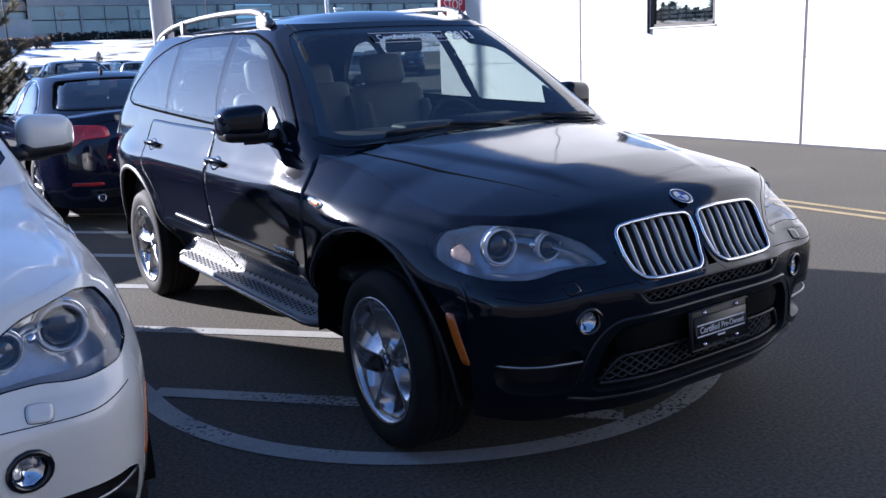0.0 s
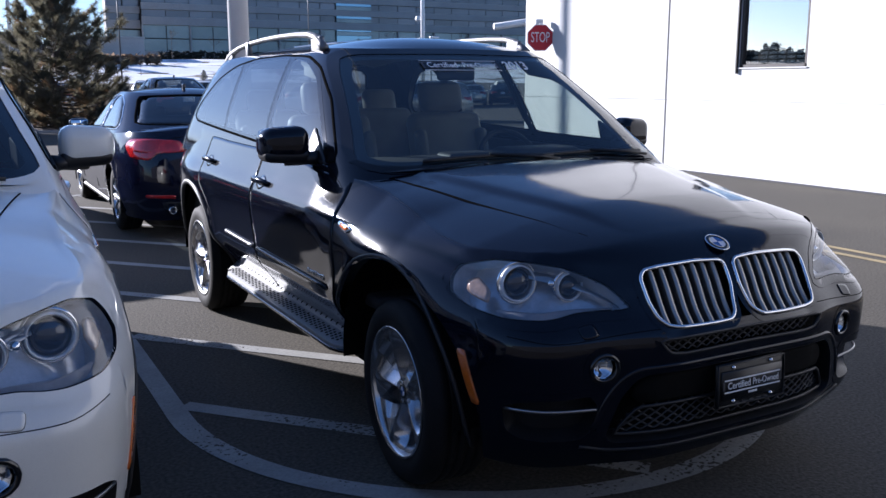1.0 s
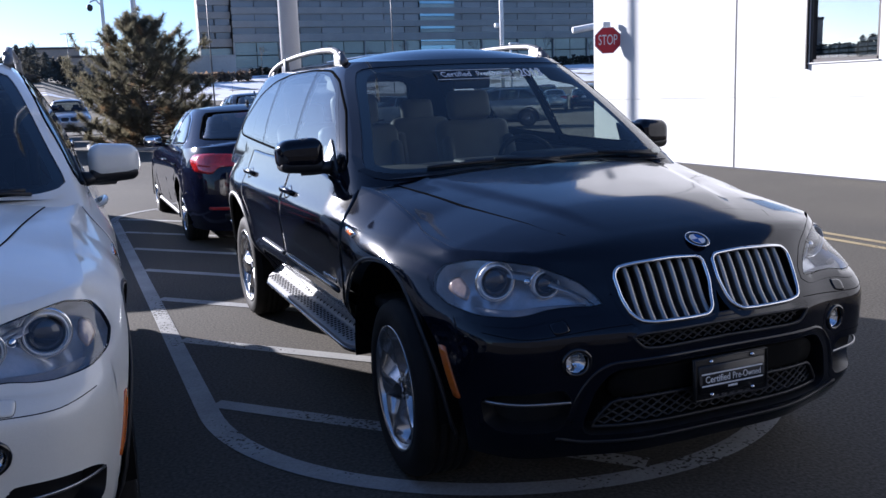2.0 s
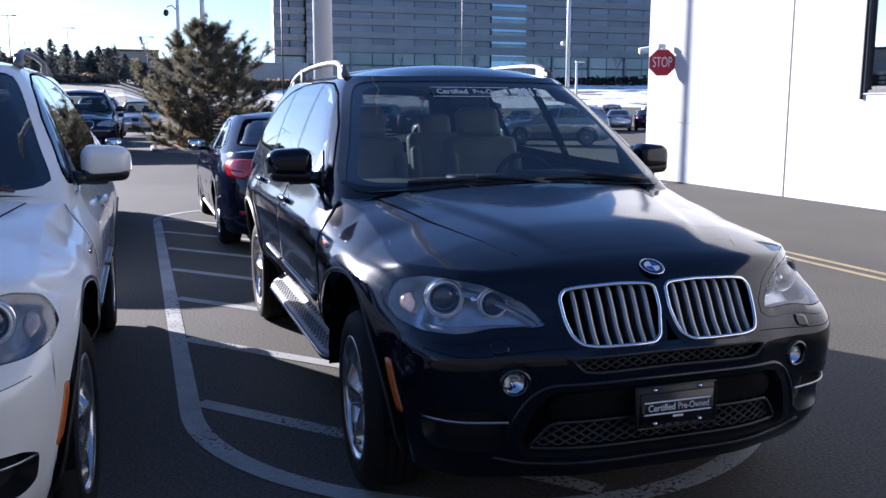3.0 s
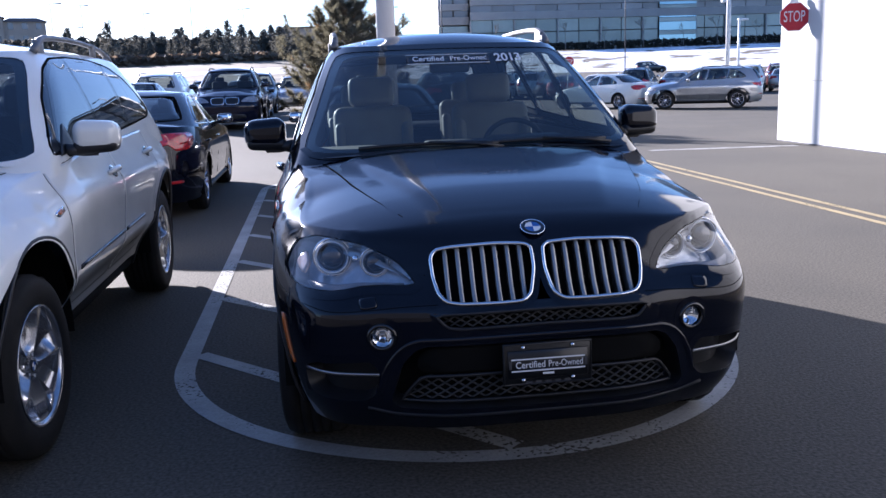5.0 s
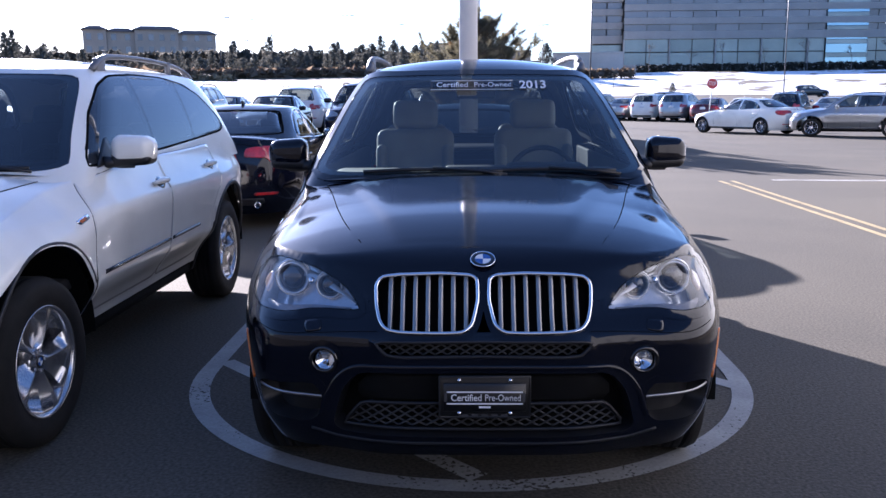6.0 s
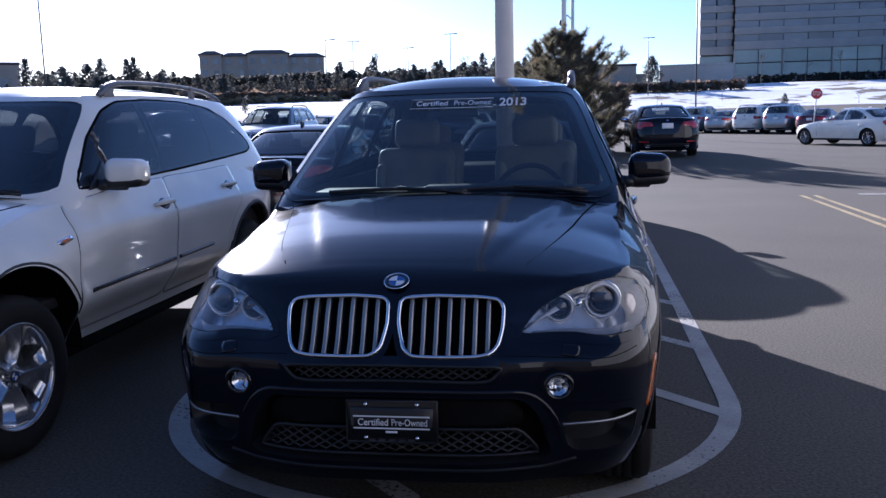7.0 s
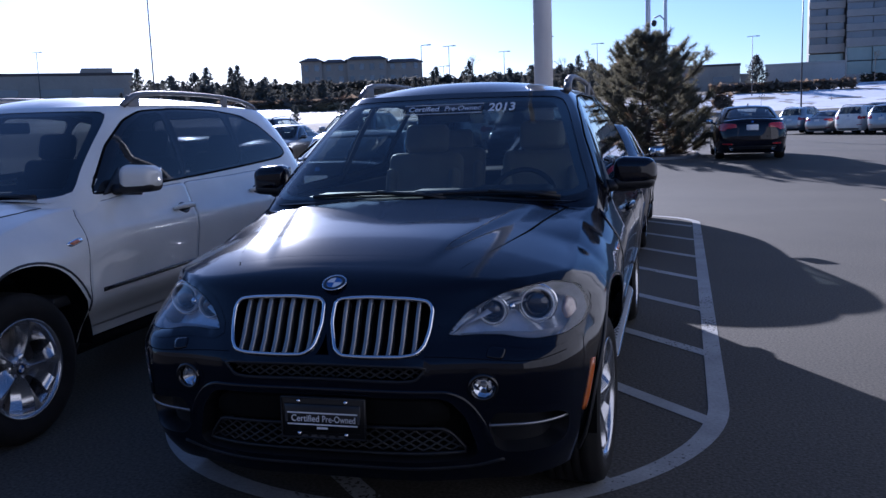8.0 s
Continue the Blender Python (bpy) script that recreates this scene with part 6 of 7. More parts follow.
        part("mirror_glass", rbox(.18, .006, .105, .003, 1, (s * mx, my + .066, mz)), "mirror", root)
        part("mirror_arm", tube([(s * (mx - .14), my + .02, mz - .05), (s * (mx - .04), my, mz - .04)], .025, 6), "plastic", root)
        part("exhaust_tip", moved(lathe([(.034, -.1), (.036, 0), (.030, -.002), (.030, -.08)], 14, "y"), Matrix.Translation((s * .52, b.R(.3) - .02, .30))), "chrome", root)
        for yw in (0, car["wheelbase"]):
            r, zw = car["arch"], car["wheel"]
            rows = [[Vector((s * (.90 - .34 * k / 3), yw + r * math.cos(a), zw + r * math.sin(a))) for k in range(4)] for a in (math.pi * (i / 20 * 1.2 - .1) for i in range(21))]
            part("arch_liner", strip(rows), "dark", root)
            if near:
                add_wheel(root, car["wheel"], s * (.80 if is_suv else .775), yw, "twin").name = "wheel"
            else:
                w, k = wheel_parts(root, car["wheel"], s * (.80 if is_suv else .775), yw, "twin", "wheel")
                w.scale = (k, k, k)
                if "far" not in WHEELS:
                    g = wheel_geo("twin")
                    WHEELS["far"] = [("tyre", mesh_of("tyre", lathe([(.25, -.12), (.33, -.132), (.372, -.095), (.378, 0), (.372, .095), (.33, .132), (.262, .116)], 28), "rubber")),
                                     ("rim", mesh_of("rim", join(g["rim"], g["hub"], *g["arms"]), "rim")), ("inner_well", mesh_of("inner_well", g["well"], "dark"))]
                for n, me in WHEELS["far"]:
                    o = new(n, me)
                    o.parent = w
    if is_suv:
        for s in (1, -1):
            part("roof_rail", tube([(s * .605, 1.45, 1.67), (s * .60, 1.6, 1.735), (s * .60, 2.3, 1.75), (s * .59, 3.0, 1.725), (s * .585, 3.2, 1.65)], .02, 6), "plastic", root)
    part("underbody", rbox(1.5, 4.0, .08, .02, 1, (0, 1.5, .26)), "dark", root)
    part("lower_grille", fill(loop([(-.55, .33), (-.5, .45), (.5, .45), (.55, .33)], 40, .2), fr, .004, .006, 4), "plastic", root)
    part("rear_diffuser", fill(loop([(-.55, .30), (-.6, .38), (.6, .38), (.55, .30)], 40, .2), rr, .006, .008, 4), "plastic", root)
    part("rear_plate", rbox(.30, .01, .15, .004, 1, (0, b.rear(0, .86) + .008, .86 if not is_suv else .92)), "white", root)
    part("boot_badge", moved(lathe([(.0001, .01), (.03, .008), (.036, .0)], 16, "y"), Matrix.Translation((0, b.rear(0, 1.0) + .0, 1.0 if not is_suv else 1.1))), "blue", root)
    return root


M["tint_mid"] = glass("car_glass", (0.62, 0.66, 0.66))
M["lamp_front"] = mat("front_lamp_cover", (0.36, 0.37, 0.39), 0.12, 0.3, coat=1.0, vary=0.4, scale=18, fine=0.1)

sedan_near = plain_car(SEDAN, "parked_sedan", "dark blue four-door saloon with red tail lamps", True)
suv_far = plain_car(SUV, "parked_suv", "dark estate SUV parked on the far lot", False)
sedan_far = plain_car(SEDAN, "parked_sedan", "dark saloon parked on the far lot", False)
AWAY = 180


def place(model, x, y, turn, colour, label, z=0.0, size=1.0):
    """x, y: the middle of the car; turn: 0 faces -y, 180 faces +y."""
    mid = 1.55
    m = Matrix.Translation((x, y, z or height(x, y))) @ Matrix.Rotation(radians(turn), 4, "Z") @ Matrix.Translation((0, -mid * size, 0))
    first = model not in USED
    car = model if first else copy_thing(model, m)
    if first:
        USED.append(model)
        model.matrix_basis = m
    if size != 1.0:
        car.scale = (size, size, size)
    if first:
        ORIGINAL.append((car, colour))
    else:
        repaint(car, colour)
    return tagged(car, label)


USED, ORIGINAL = [], []
place(sedan_near, 0.0, 8.12, AWAY, "blue_paint", "dark blue four-door saloon with red tail lamps, sunlit trunk")
place(sedan_near, -2.98, 8.75, AWAY, "black_paint", "black four-door saloon with red tail lamps, beside a white SUV")
place(sedan_near, 3.20, 23.5, AWAY, "black_paint", "black saloon seen from behind with a white plate")
place(sedan_near, -5.75, 8.3, AWAY, "silver_paint", "silver saloon parked in the second row")
place(suv_far, -3.15, 23.8, 0, "blue_paint", "dark blue SUV facing the lane, front in shade")
place(suv_far, 14.2, 29.2, math.degrees(math.atan2(-.91, -.415)) * 1.0, "silver_paint", "silver SUV standing across the lane, sunlit side", size=.90)
place(suv_far, 32.8, 57.5, AWAY - 30, "red_paint", "dark red SUV beyond a silver one")
place(suv_far, 36.0, 57.0, AWAY - 30, "white_paint", "white SUV at the far side of the lot")
place(sedan_far, 11.35, 32.6, math.degrees(math.atan2(-.56, -.83)), "white_paint", "white saloon standing across the lane behind a stop sign", size=.97)
place(sedan_far, 1.6, 40.5, AWAY, "white_paint", "white saloon parked beyond the pine")
row = [("s", "silver_paint"), ("n", "silver_paint"), ("s", "white_paint"), ("s", "silver_paint"), ("n", "red_paint"), ("n", "white_paint"), ("s", "black_paint"), ("n", "silver_paint"), ("s", "grey_paint"), ("s", "white_paint"), ("n", "silver_paint"), ("n", "black_paint")]
for k, (kind, colour) in enumerate(row):
    what = "SUV" if kind == "s" else "saloon"
    place(suv_far if kind == "s" else sedan_far, 9.2 + 1.3 * min(k, 5) + 2.6 * max(0, k - 5), 56.6 - 2.05 * min(k, 5) + .6 * max(0, k - 5), AWAY - 30, colour, "%s %s in the far row, tail to the lane" % (colour.split("_")[0], what), size=.96)
place(suv_far, 14.6, 64.0, AWAY + 70, "black_paint", "black SUV standing behind the far row")
for x, y, kind, colour in ((5.4, 58.5, "n", "grey_paint"), (2.6, 60.5, "s", "silver_paint"), (24.0, 62.5, "s", "black_paint")):
    place(suv_far if kind == "s" else sedan_far, x, y, AWAY - 13, colour, "%s car at the end of the far lot" % colour.split("_")[0])
left_rows = [(-6.0, 24.2, "n", "black_paint", 0), (-8.8, 24.0, "s", "silver_paint", 0), (-11.6, 24.2, "n", "grey_paint", 0), (-3.2, 30.4, "n", "black_paint", 0), (-3.2, 36.6, "s", "grey_paint", 0), (-6.1, 30.4, "s", "white_paint", AWAY),
             (-9.0, 30.2, "n", "blue_paint", AWAY), (-1.6, 43.5, "s", "silver_paint", 0), (-6.6, 47.5, "s", "black_paint", 0), (-10.2, 48.0, "n", "white_paint", 0), (-13.2, 48.0, "n", "blue_paint", 0), (-16.4, 48.2, "s", "silver_paint", 0), (-14.6, 30.2, "s", "black_paint", AWAY), (-19.5, 48.0, "n", "grey_paint", 0)]
for x, y, kind, colour, turn in left_rows:
    what = "SUV" if kind == "s" else "saloon"
    place(suv_far if kind == "s" else sedan_far, x, y, turn, colour, "%s %s in the rows beyond the lane" % (colour.split("_")[0], what))
place(suv_far, 50.6, 128.5, 90, "grey_paint", "dark SUV on the road above the lot")
for car, colour in ORIGINAL:
    repaint(car, colour)


# ---- planting ----
M["bark"] = mat("pine_bark", (0.11, 0.08, 0.06), 0.9, vary=0.4, scale=5, fine=0.3, fine_scale=30, bump=0.6)
M["needles"] = mat("pine_needles", (0.125, 0.120, 0.080), 0.75, vary=0.5, scale=1.6, fine=0.3, fine_scale=9, second=(0.150, 0.120, 0.085), spec=0.2)
M["needles_brown"] = mat("dry_needles", (0.26, 0.165, 0.085), 0.8, vary=0.4, scale=2, fine=0.3, fine_scale=9)
M["fir"] = mat("fir_foliage", (0.120, 0.132, 0.124), 0.9, vary=0.3, scale=0.5, fine=0.2, fine_scale=5, rand=0.25, spec=0.1)
leafy(M["needles"], 0.4, (0.22, 0.20, 0.13))
leafy(M["needles_brown"], 0.4, (0.32, 0.20, 0.10))
leafy(M["fir"], 0.3, (0.16, 0.155, 0.135))
M["twig"] = mat("bare_twigs", (0.13, 0.11, 0.095), 0.9, vary=0.3, scale=3, fine=0.2)
M["shrub"] = leafy(mat("winter_shrub", (0.21, 0.165, 0.12), 0.9, vary=0.4, scale=0.6, fine=0.3, fine_scale=8, second=(0.15, 0.12, 0.10)), 0.4, (0.26, 0.19, 0.13))
M["hedge_far"] = leafy(mat("far_undergrowth", (0.095, 0.095, 0.085), 0.95, vary=0.35, scale=0.25, fine=0.2, fine_scale=5, spec=0.1, second=(0.13, 0.115, 0.095)), 0.5, (0.19, 0.18, 0.155))
M["hedge"] = mat("dark_hedge", (0.034, 0.036, 0.028), 0.9, vary=0.4, scale=1.2, fine=0.3, fine_scale=8)


def tufts(centres, rnd, length, blades, thin):
    """Sprays of thin needles round each centre."""
    vs, fs = [], []
    for c, way in centres:
        for _ in range(blades):
            d = (way * .7 + Vector((rnd.gauss(0, 1), rnd.gauss(0, 1), rnd.gauss(0, 1))).normalized()).normalized()
            s = d.orthogonal().normalized() * thin
            ln = length * rnd.uniform(.6, 1.15)
            n = len(vs)
            vs += [c + s, c - s, c + d * ln + Vector((0, 0, -.05 * ln))]
            fs.append([n, n + 1, n + 2])
    return vs, fs


def pine(at, tall, wide, seed, label):
    rnd = random.Random(seed)
    root = thing("pine_tree", label, "tree", at=at)
    trunk = [(rnd.uniform(-.06, .06) * k, rnd.uniform(-.06, .06) * k, tall * .93 * k / 8) for k in range(9)]
    part("trunk", tube(trunk, [.13 * (1 - k / 9) + .015 for k in range(9)], 10), "bark", root)
    limbs, green, brown = [], [], []
    shape = curve1([(0, .78), (.10, .95), (.25, 1.0), (.42, .97), (.60, .82), (.75, .58), (.88, .30), (1, .10)])
    n = 112
    for i in range(n):
        f = (i + .5) / n
        z = .08 + (tall - .55) * f ** 1.35
        a = i * 2.399 + rnd.uniform(-.45, .45)
        reach = wide * shape(f) * rnd.uniform(.58, 1.16)
        rise = .06 + .62 * f
        bend = rnd.uniform(-.5, .5)
        pts = []
        for k in range(9):
            t = k / 8
            aa = a + bend * t * t * .5
            pts.append(Vector((math.cos(aa) * reach * t, math.sin(aa) * reach * t, z + reach * (rise * t - .45 * t * (1 - t) + .10 * t ** 3))))
        limbs.append((pts, f, reach))
    twigs = []
    for pts, f, reach in limbs:
        part("limb", tube(pts, [.030 * (1 - .8 * k / 8) * (1 - .5 * f) for k in range(9)], 5, caps=False), "bark", root)
        for k in range(int(5 + 9 * reach / wide)):
            t = .30 + .70 * rnd.random() ** .8
            j = min(int(t * 8), 7)
            p = pts[j].lerp(pts[j + 1], t * 8 - j)
            out = (pts[j + 1] - pts[j]).normalized()
            side = out.cross(Vector((0, 0, 1))).normalized() * rnd.choice((-1, 1))
            d = (out * rnd.uniform(.3, 1.0) + side * rnd.uniform(.3, .9) + Vector((0, 0, rnd.uniform(.0, .55)))).normalized()
            ln = rnd.uniform(.18, .50) * (.55 + .45 * reach / wide)
            twigs.append(tube([p, p + d * ln], [.007, .004], 3, caps=False))
            old = (f < .35 and t < .65 and rnd.random() < .55) or rnd.random() < .05
            for m in range(5):
                q = p + d * ln * (.35 + .65 * m / 4)
                (brown if old else green).append((q, (d * (.6 + .25 * m) + Vector((0, 0, .25))).normalized()))
    for k in range(16):
        h = rnd.uniform(.82, 1.0)
        green.append((Vector((rnd.gauss(0, .05), rnd.gauss(0, .05), tall * h)), Vector((rnd.gauss(0, .4), rnd.gauss(0, .4), 1)).normalized()))
    part("twig", join(*twigs), "bark", root, kind="stuff")
    part("crown", tufts(green, rnd, .20, 17, .0085), "needles", root, kind="stuff", smooth=False)
    part("dry_foliage", tufts(brown, rnd, .17, 12, .008), "needles_brown", root, "brown dry needles", kind="stuff", smooth=False)
    return root


isl = thing("planting_island", "raised kerbed island with bark mulch round a pine", "kerb", kind="structure")
rim = [(.30 + 1.65 * math.copysign(abs(math.cos(a)) ** .6, math.cos(a)), 25.2 + 2.9 * math.copysign(abs(math.sin(a)) ** .6, math.sin(a))) for a in (2 * math.pi * i / 64 for i in range(64))]
part("kerb_ring", strip([[Vector((.30 + (x - .30) * k, 25.2 + (y - 25.2) * (1 + (k - 1) * .55), z + .2)) for x, y in rim + rim[:1]] for k, z in ((1, -.15), (1, .085), (.985, .10), (.92, .10), (.915, .06))]), "kerb", isl)
part("mulch_bed", fill(rim, lambda x, y, o=0.0: Vector((.30 + (x - .30) * .92, 25.2 + (y - 25.2) * .956, .275 + o + .05 * noise.noise(Vector((x * 1.7, y * 1.7, 0))))), 0, 0, 12), "mulch", isl)
pine(Matrix.Translation((.40, 25.0, .26)), 4.0, 2.2, 3, "bushy pine with brown lower needles on a kerbed island")


def fir(name, tall, wide, seed, layers=15):
    """A dark conifer far off: trunk and many drooping sprays."""
    rnd = random.Random(seed)
    root = thing(name, "dark conifer in the far tree belt", "tree", "far trees")
    part("trunk", tube([(0, 0, 0), (0, 0, tall * .5), (0, 0, tall)], [.14, .09, .02], 6), "bark", root)
    vs, fs = [], []
    for i in range(layers):
        f = i / (layers - 1)
        z, r = tall * (.10 + .88 * f), wide * (1 - f) ** .65 * rnd.uniform(.7, 1.2) + .08
        for k in range(int(12 + 14 * (1 - f))):
            a = rnd.uniform(0, 2 * math.pi)
            rr = r * rnd.uniform(.55, 1.1)
            d, s = Vector((math.cos(a), math.sin(a), 0)), Vector((-math.sin(a), math.cos(a), 0))
            w = rr * rnd.uniform(.22, .40)
            c = Vector((0, 0, z + rnd.uniform(-.1, .1) * tall / layers))
            n = len(vs)
            vs += [c, c + d * rr * .6 + s * w + Vector((0, 0, -.1 * rr)), c + d * rr + Vector((0, 0, -.30 * rr)), c + d * rr * .6 - s * w + Vector((0, 0, -.1 * rr)), c + d * rr * .5 + Vector((0, 0, .16 * rr))]
            fs += [[n, n + 1, n + 4], [n + 1, n + 2, n + 4], [n + 2, n + 3, n + 4], [n + 3, n, n + 4]]
    part("crown", (vs, fs), "fir", root, smooth=False)
    return root


def bare_tree(name, tall, seed, leafy=False):
    rnd = random.Random(seed)
    root = thing(name, "leafless deciduous tree in winter", "tree", "bare trees")
    tubes = []

    def grow(p, d, ln, r, depth):
        q = p + d * ln
        tubes.append(tube([p, (p + q) / 2 + Vector((rnd.gauss(0, .02), rnd.gauss(0, .02), 0)) * ln, q], [r, r * .85, r * .65], 4, caps=False))
        if depth:
            for _ in range(3):
                nd = (d + Vector((rnd.gauss(0, .42), rnd.gauss(0, .42), rnd.uniform(-.05, .3)))).normalized()
                grow(q, nd, ln * rnd.uniform(.6, .85), r * .62, depth - 1)
    part_trunk = tube([(0, 0, 0), (0, 0, tall * .28)], [.12, .10], 6)
    part("trunk", part_trunk, "twig", root)
    grow(Vector((0, 0, tall * .27)), Vector((0, 0, 1)), tall * .24, .075, 4)
    part("crown", join(*tubes), "twig", root, kind="stuff")
    return root


def polar(az, r):
    x, y = r * math.sin(radians(az)), r * math.cos(radians(az))
    return x, y, height(x, y)


def belt_tree(name, tall, wide, seed, point):
    """An evergreen far off: trunk and a crown of many small sprays on whorled boughs; point: 0 round, 1 a spire."""
    rnd = random.Random(seed)
    root = thing(name, "grey-green evergreen in the far tree belt", "tree", "far trees")
    part("trunk", tube([(0, 0, 0), (.05, 0, tall * .5), (0, .03, tall * .96)], [.15, .09, .02], 6), "bark", root)
    vs, fs = [], []
    boughs = 64
    for i in range(boughs):
        f = (i + .5) / boughs
        z = tall * (.06 + .90 * f)
        a = i * 2.399 + rnd.uniform(-.5, .5)
        full = (1 - f) ** .75 if point > .5 else (1 - f ** 2.2) ** .8
        r = wide * (full * rnd.uniform(.65, 1.12) + .06)
        d = Vector((math.cos(a), math.sin(a), rnd.uniform(.0, .35) if point < .5 else rnd.uniform(-.1, .25)))
        for _ in range(int(14 + 22 * r / wide)):
            t = rnd.uniform(.15, 1.0)
            c = Vector((0, 0, z)) + d * r * t + Vector((rnd.gauss(0, 1), rnd.gauss(0, 1), rnd.gauss(0, .7))) * (.06 + .15 * r * (1.1 - t))
            s = rnd.uniform(.07, .17)
            n = len(vs)
            vs += [c + Vector((rnd.gauss(0, s), rnd.gauss(0, s), rnd.gauss(0, s))) for _ in range(3)]
            fs.append([n, n + 1, n + 2])
    part("crown", (vs, fs), "fir", root, smooth=False, kind="stuff")
    return root


rnd = random.Random(11)
firs = [belt_tree("fir_tree", 6.0, 1.7, 1, 1), belt_tree("fir_tree", 5.0, 1.9, 2, 1), belt_tree("evergreen_tree", 5.0, 1.9, 3, 0), belt_tree("evergreen_tree", 4.2, 2.3, 4, 0), belt_tree("fir_tree", 5.6, 2.1, 5, .8)]
spots = []
az = -33.5
while az < 1.5:
    spots.append((az, rnd.uniform(132, 156)))
    az += rnd.uniform(.16, .55)
for i, (a, r) in enumerate(spots):
    src = firs[i] if i < 5 else rnd.choice(firs)
    x, y, z = polar(a, r)
    k = rnd.uniform(.62, 1.12) * (.74 if -25.5 < a < -15 else 1.15 if a < -25.5 else 1)
    m = Matrix.Translation((x, y, z - .1)) @ Matrix.Rotation(rnd.uniform(0, 6.28), 4, "Z")
    t = src if i < 5 else copy_thing(src, m)
    if i < 5:
        src.matrix_basis = m
    t.scale = (k * rnd.uniform(.9, 1.2), k * rnd.uniform(.9, 1.2), k)
for a, r, k in ((5.3, 189, 1.45), (6.5, 262, .75), (-34.5, 160, .6), (-37.2, 158, .5), (-41.0, 160, .45), (13.3, 151, .40), (-24.0, 96, .40), (-21.0, 101, .34)):
    x, y, z = polar(a, r)
    copy_thing(firs[2 if a > 0 else 1], Matrix.Translation((x, y, z - .05))).scale = (k * .95, k * .95, k * 1.0)
for i in range(26):
    x, y, z = polar(-66 + .92 * i, 150 + 9 * math.sin(i * 2.3))
    k = .62 + .22 * math.sin(i * 1.7)
    copy_thing(firs[i % 5], Matrix.Translation((x, y, z - .1)) @ Matrix.Rotation(i * 1.3, 4, "Z")).scale = (k * 1.1, k * 1.1, k)
bares = [bare_tree("bare_tree", 7.0, 21), bare_tree("bare_tree", 6.0, 22)]
spots = [(11.6 + 2.3 * k + rnd.uniform(-.3, .3), 246, 1.15) for k in range(10)] + [(-12.3, 150, 1.0), (-1.5, 160, 1.1), (-6.4, 160, .9), (5.7, 150, .50), (9.6, 163, .42), (17.4, 151, .40), (3.4, 140, .42), (4.9, 192, .8)]
for i, (a, r, k) in enumerate(spots):
    x, y, z = polar(a, r)
    m = Matrix.Translation((x, y, z - .1)) @ Matrix.Rotation(rnd.uniform(0, 6.28), 4, "Z")
    t = bares[i] if i < 2 else copy_thing(bares[i % 2], m)
    if i < 2:
        t.matrix_basis = m
    t.scale = (k, k, k)


def hedge(a0, a1, r, h, name="hedge", material="hedge", label="dark clipped hedge at the foot of a building"):
    rnd2 = random.Random(int(a0 * 10) + 5)
    vs, fs = [], []
    n = int((a1 - a0) * 16)
    for i in range(n):
        for _ in range(9):
            x, y, z = polar(a0 + (a1 - a0) * (i + rnd2.random()) / n, r + rnd2.uniform(-.8, .8))
            c = Vector((x, y, z + h * rnd2.uniform(.1, 1.0)))
            s = rnd2.uniform(.3, .6)
            k = len(vs)
            vs += [c + Vector((rnd2.gauss(0, s), rnd2.gauss(0, s), rnd2.gauss(0, s * .6))) for _ in range(4)]
            fs += [[k, k + 1, k + 2], [k, k + 2, k + 3], [k, k + 1, k + 3]]
    return tagged(part(name, (vs, fs), material, None, smooth=False), label, "hedge", kind="stuff")


hedge(11.0, 36, 252, 2.2)
hedge(2.6, 10.8, 184, 1.5, "hedge", "shrub", "brown winter shrubs along a low wall")
hedge(2.9, 3.9, 150, 2.4, "shrub", "shrub", "pale leafless shrub at the foot of the snow bank")
hedge(-31, 1.5, 150, 3.3, "hedge", "hedge_far", "dark undergrowth filling the far tree belt")
hedge(-50, -31, 160, 1.6, "hedge", "hedge_far", "low dark planting before a shop building")
hedge(-30, -2, 128, .9, "hedge", "shrub", "low brown shrubs under the tree belt")
hedge(-24, -15, 118, .4, "scrub", "dry_grass", "tufts of dry scrub poking through the snow")

# ---- far buildings ----
M["precast"] = mat("precast_panel", (0.33, 0.315, 0.30), 0.85, vary=0.12, scale=0.2, fine=0.05, fine_scale=2, rand=0.05)
M["office_glass"] = mat("green_office_glass", (0.24, 0.275, 0.275), 0.25, 0.3, vary=0.2, scale=0.1, fine=0.03, fine_scale=1, rand=0.18)
M["band_glass"] = mat("dark_band_glass", (0.17, 0.165, 0.185), 0.2, 0.2, vary=0.2, scale=0.1, rand=0.2)
M["blue_glass"] = mat("blue_bay_glass", (0.24, 0.38, 0.50), 0.08, 0.5, vary=0.15, scale=0.1, rand=0.12)
M["stucco"] = mat("tan_stucco", (0.42, 0.34, 0.28), 0.9, vary=0.12, scale=0.3, fine=0.06, fine_scale=2)
M["brown_roof"] = mat("brown_roofing", (0.13, 0.10, 0.09), 0.85, vary=0.2, scale=0.4, fine=0.1)
M["pale_block"] = mat("pale_block_wall", (0.46, 0.42, 0.38), 0.9, vary=0.12, scale=0.3, fine=0.06, fine_scale=2)


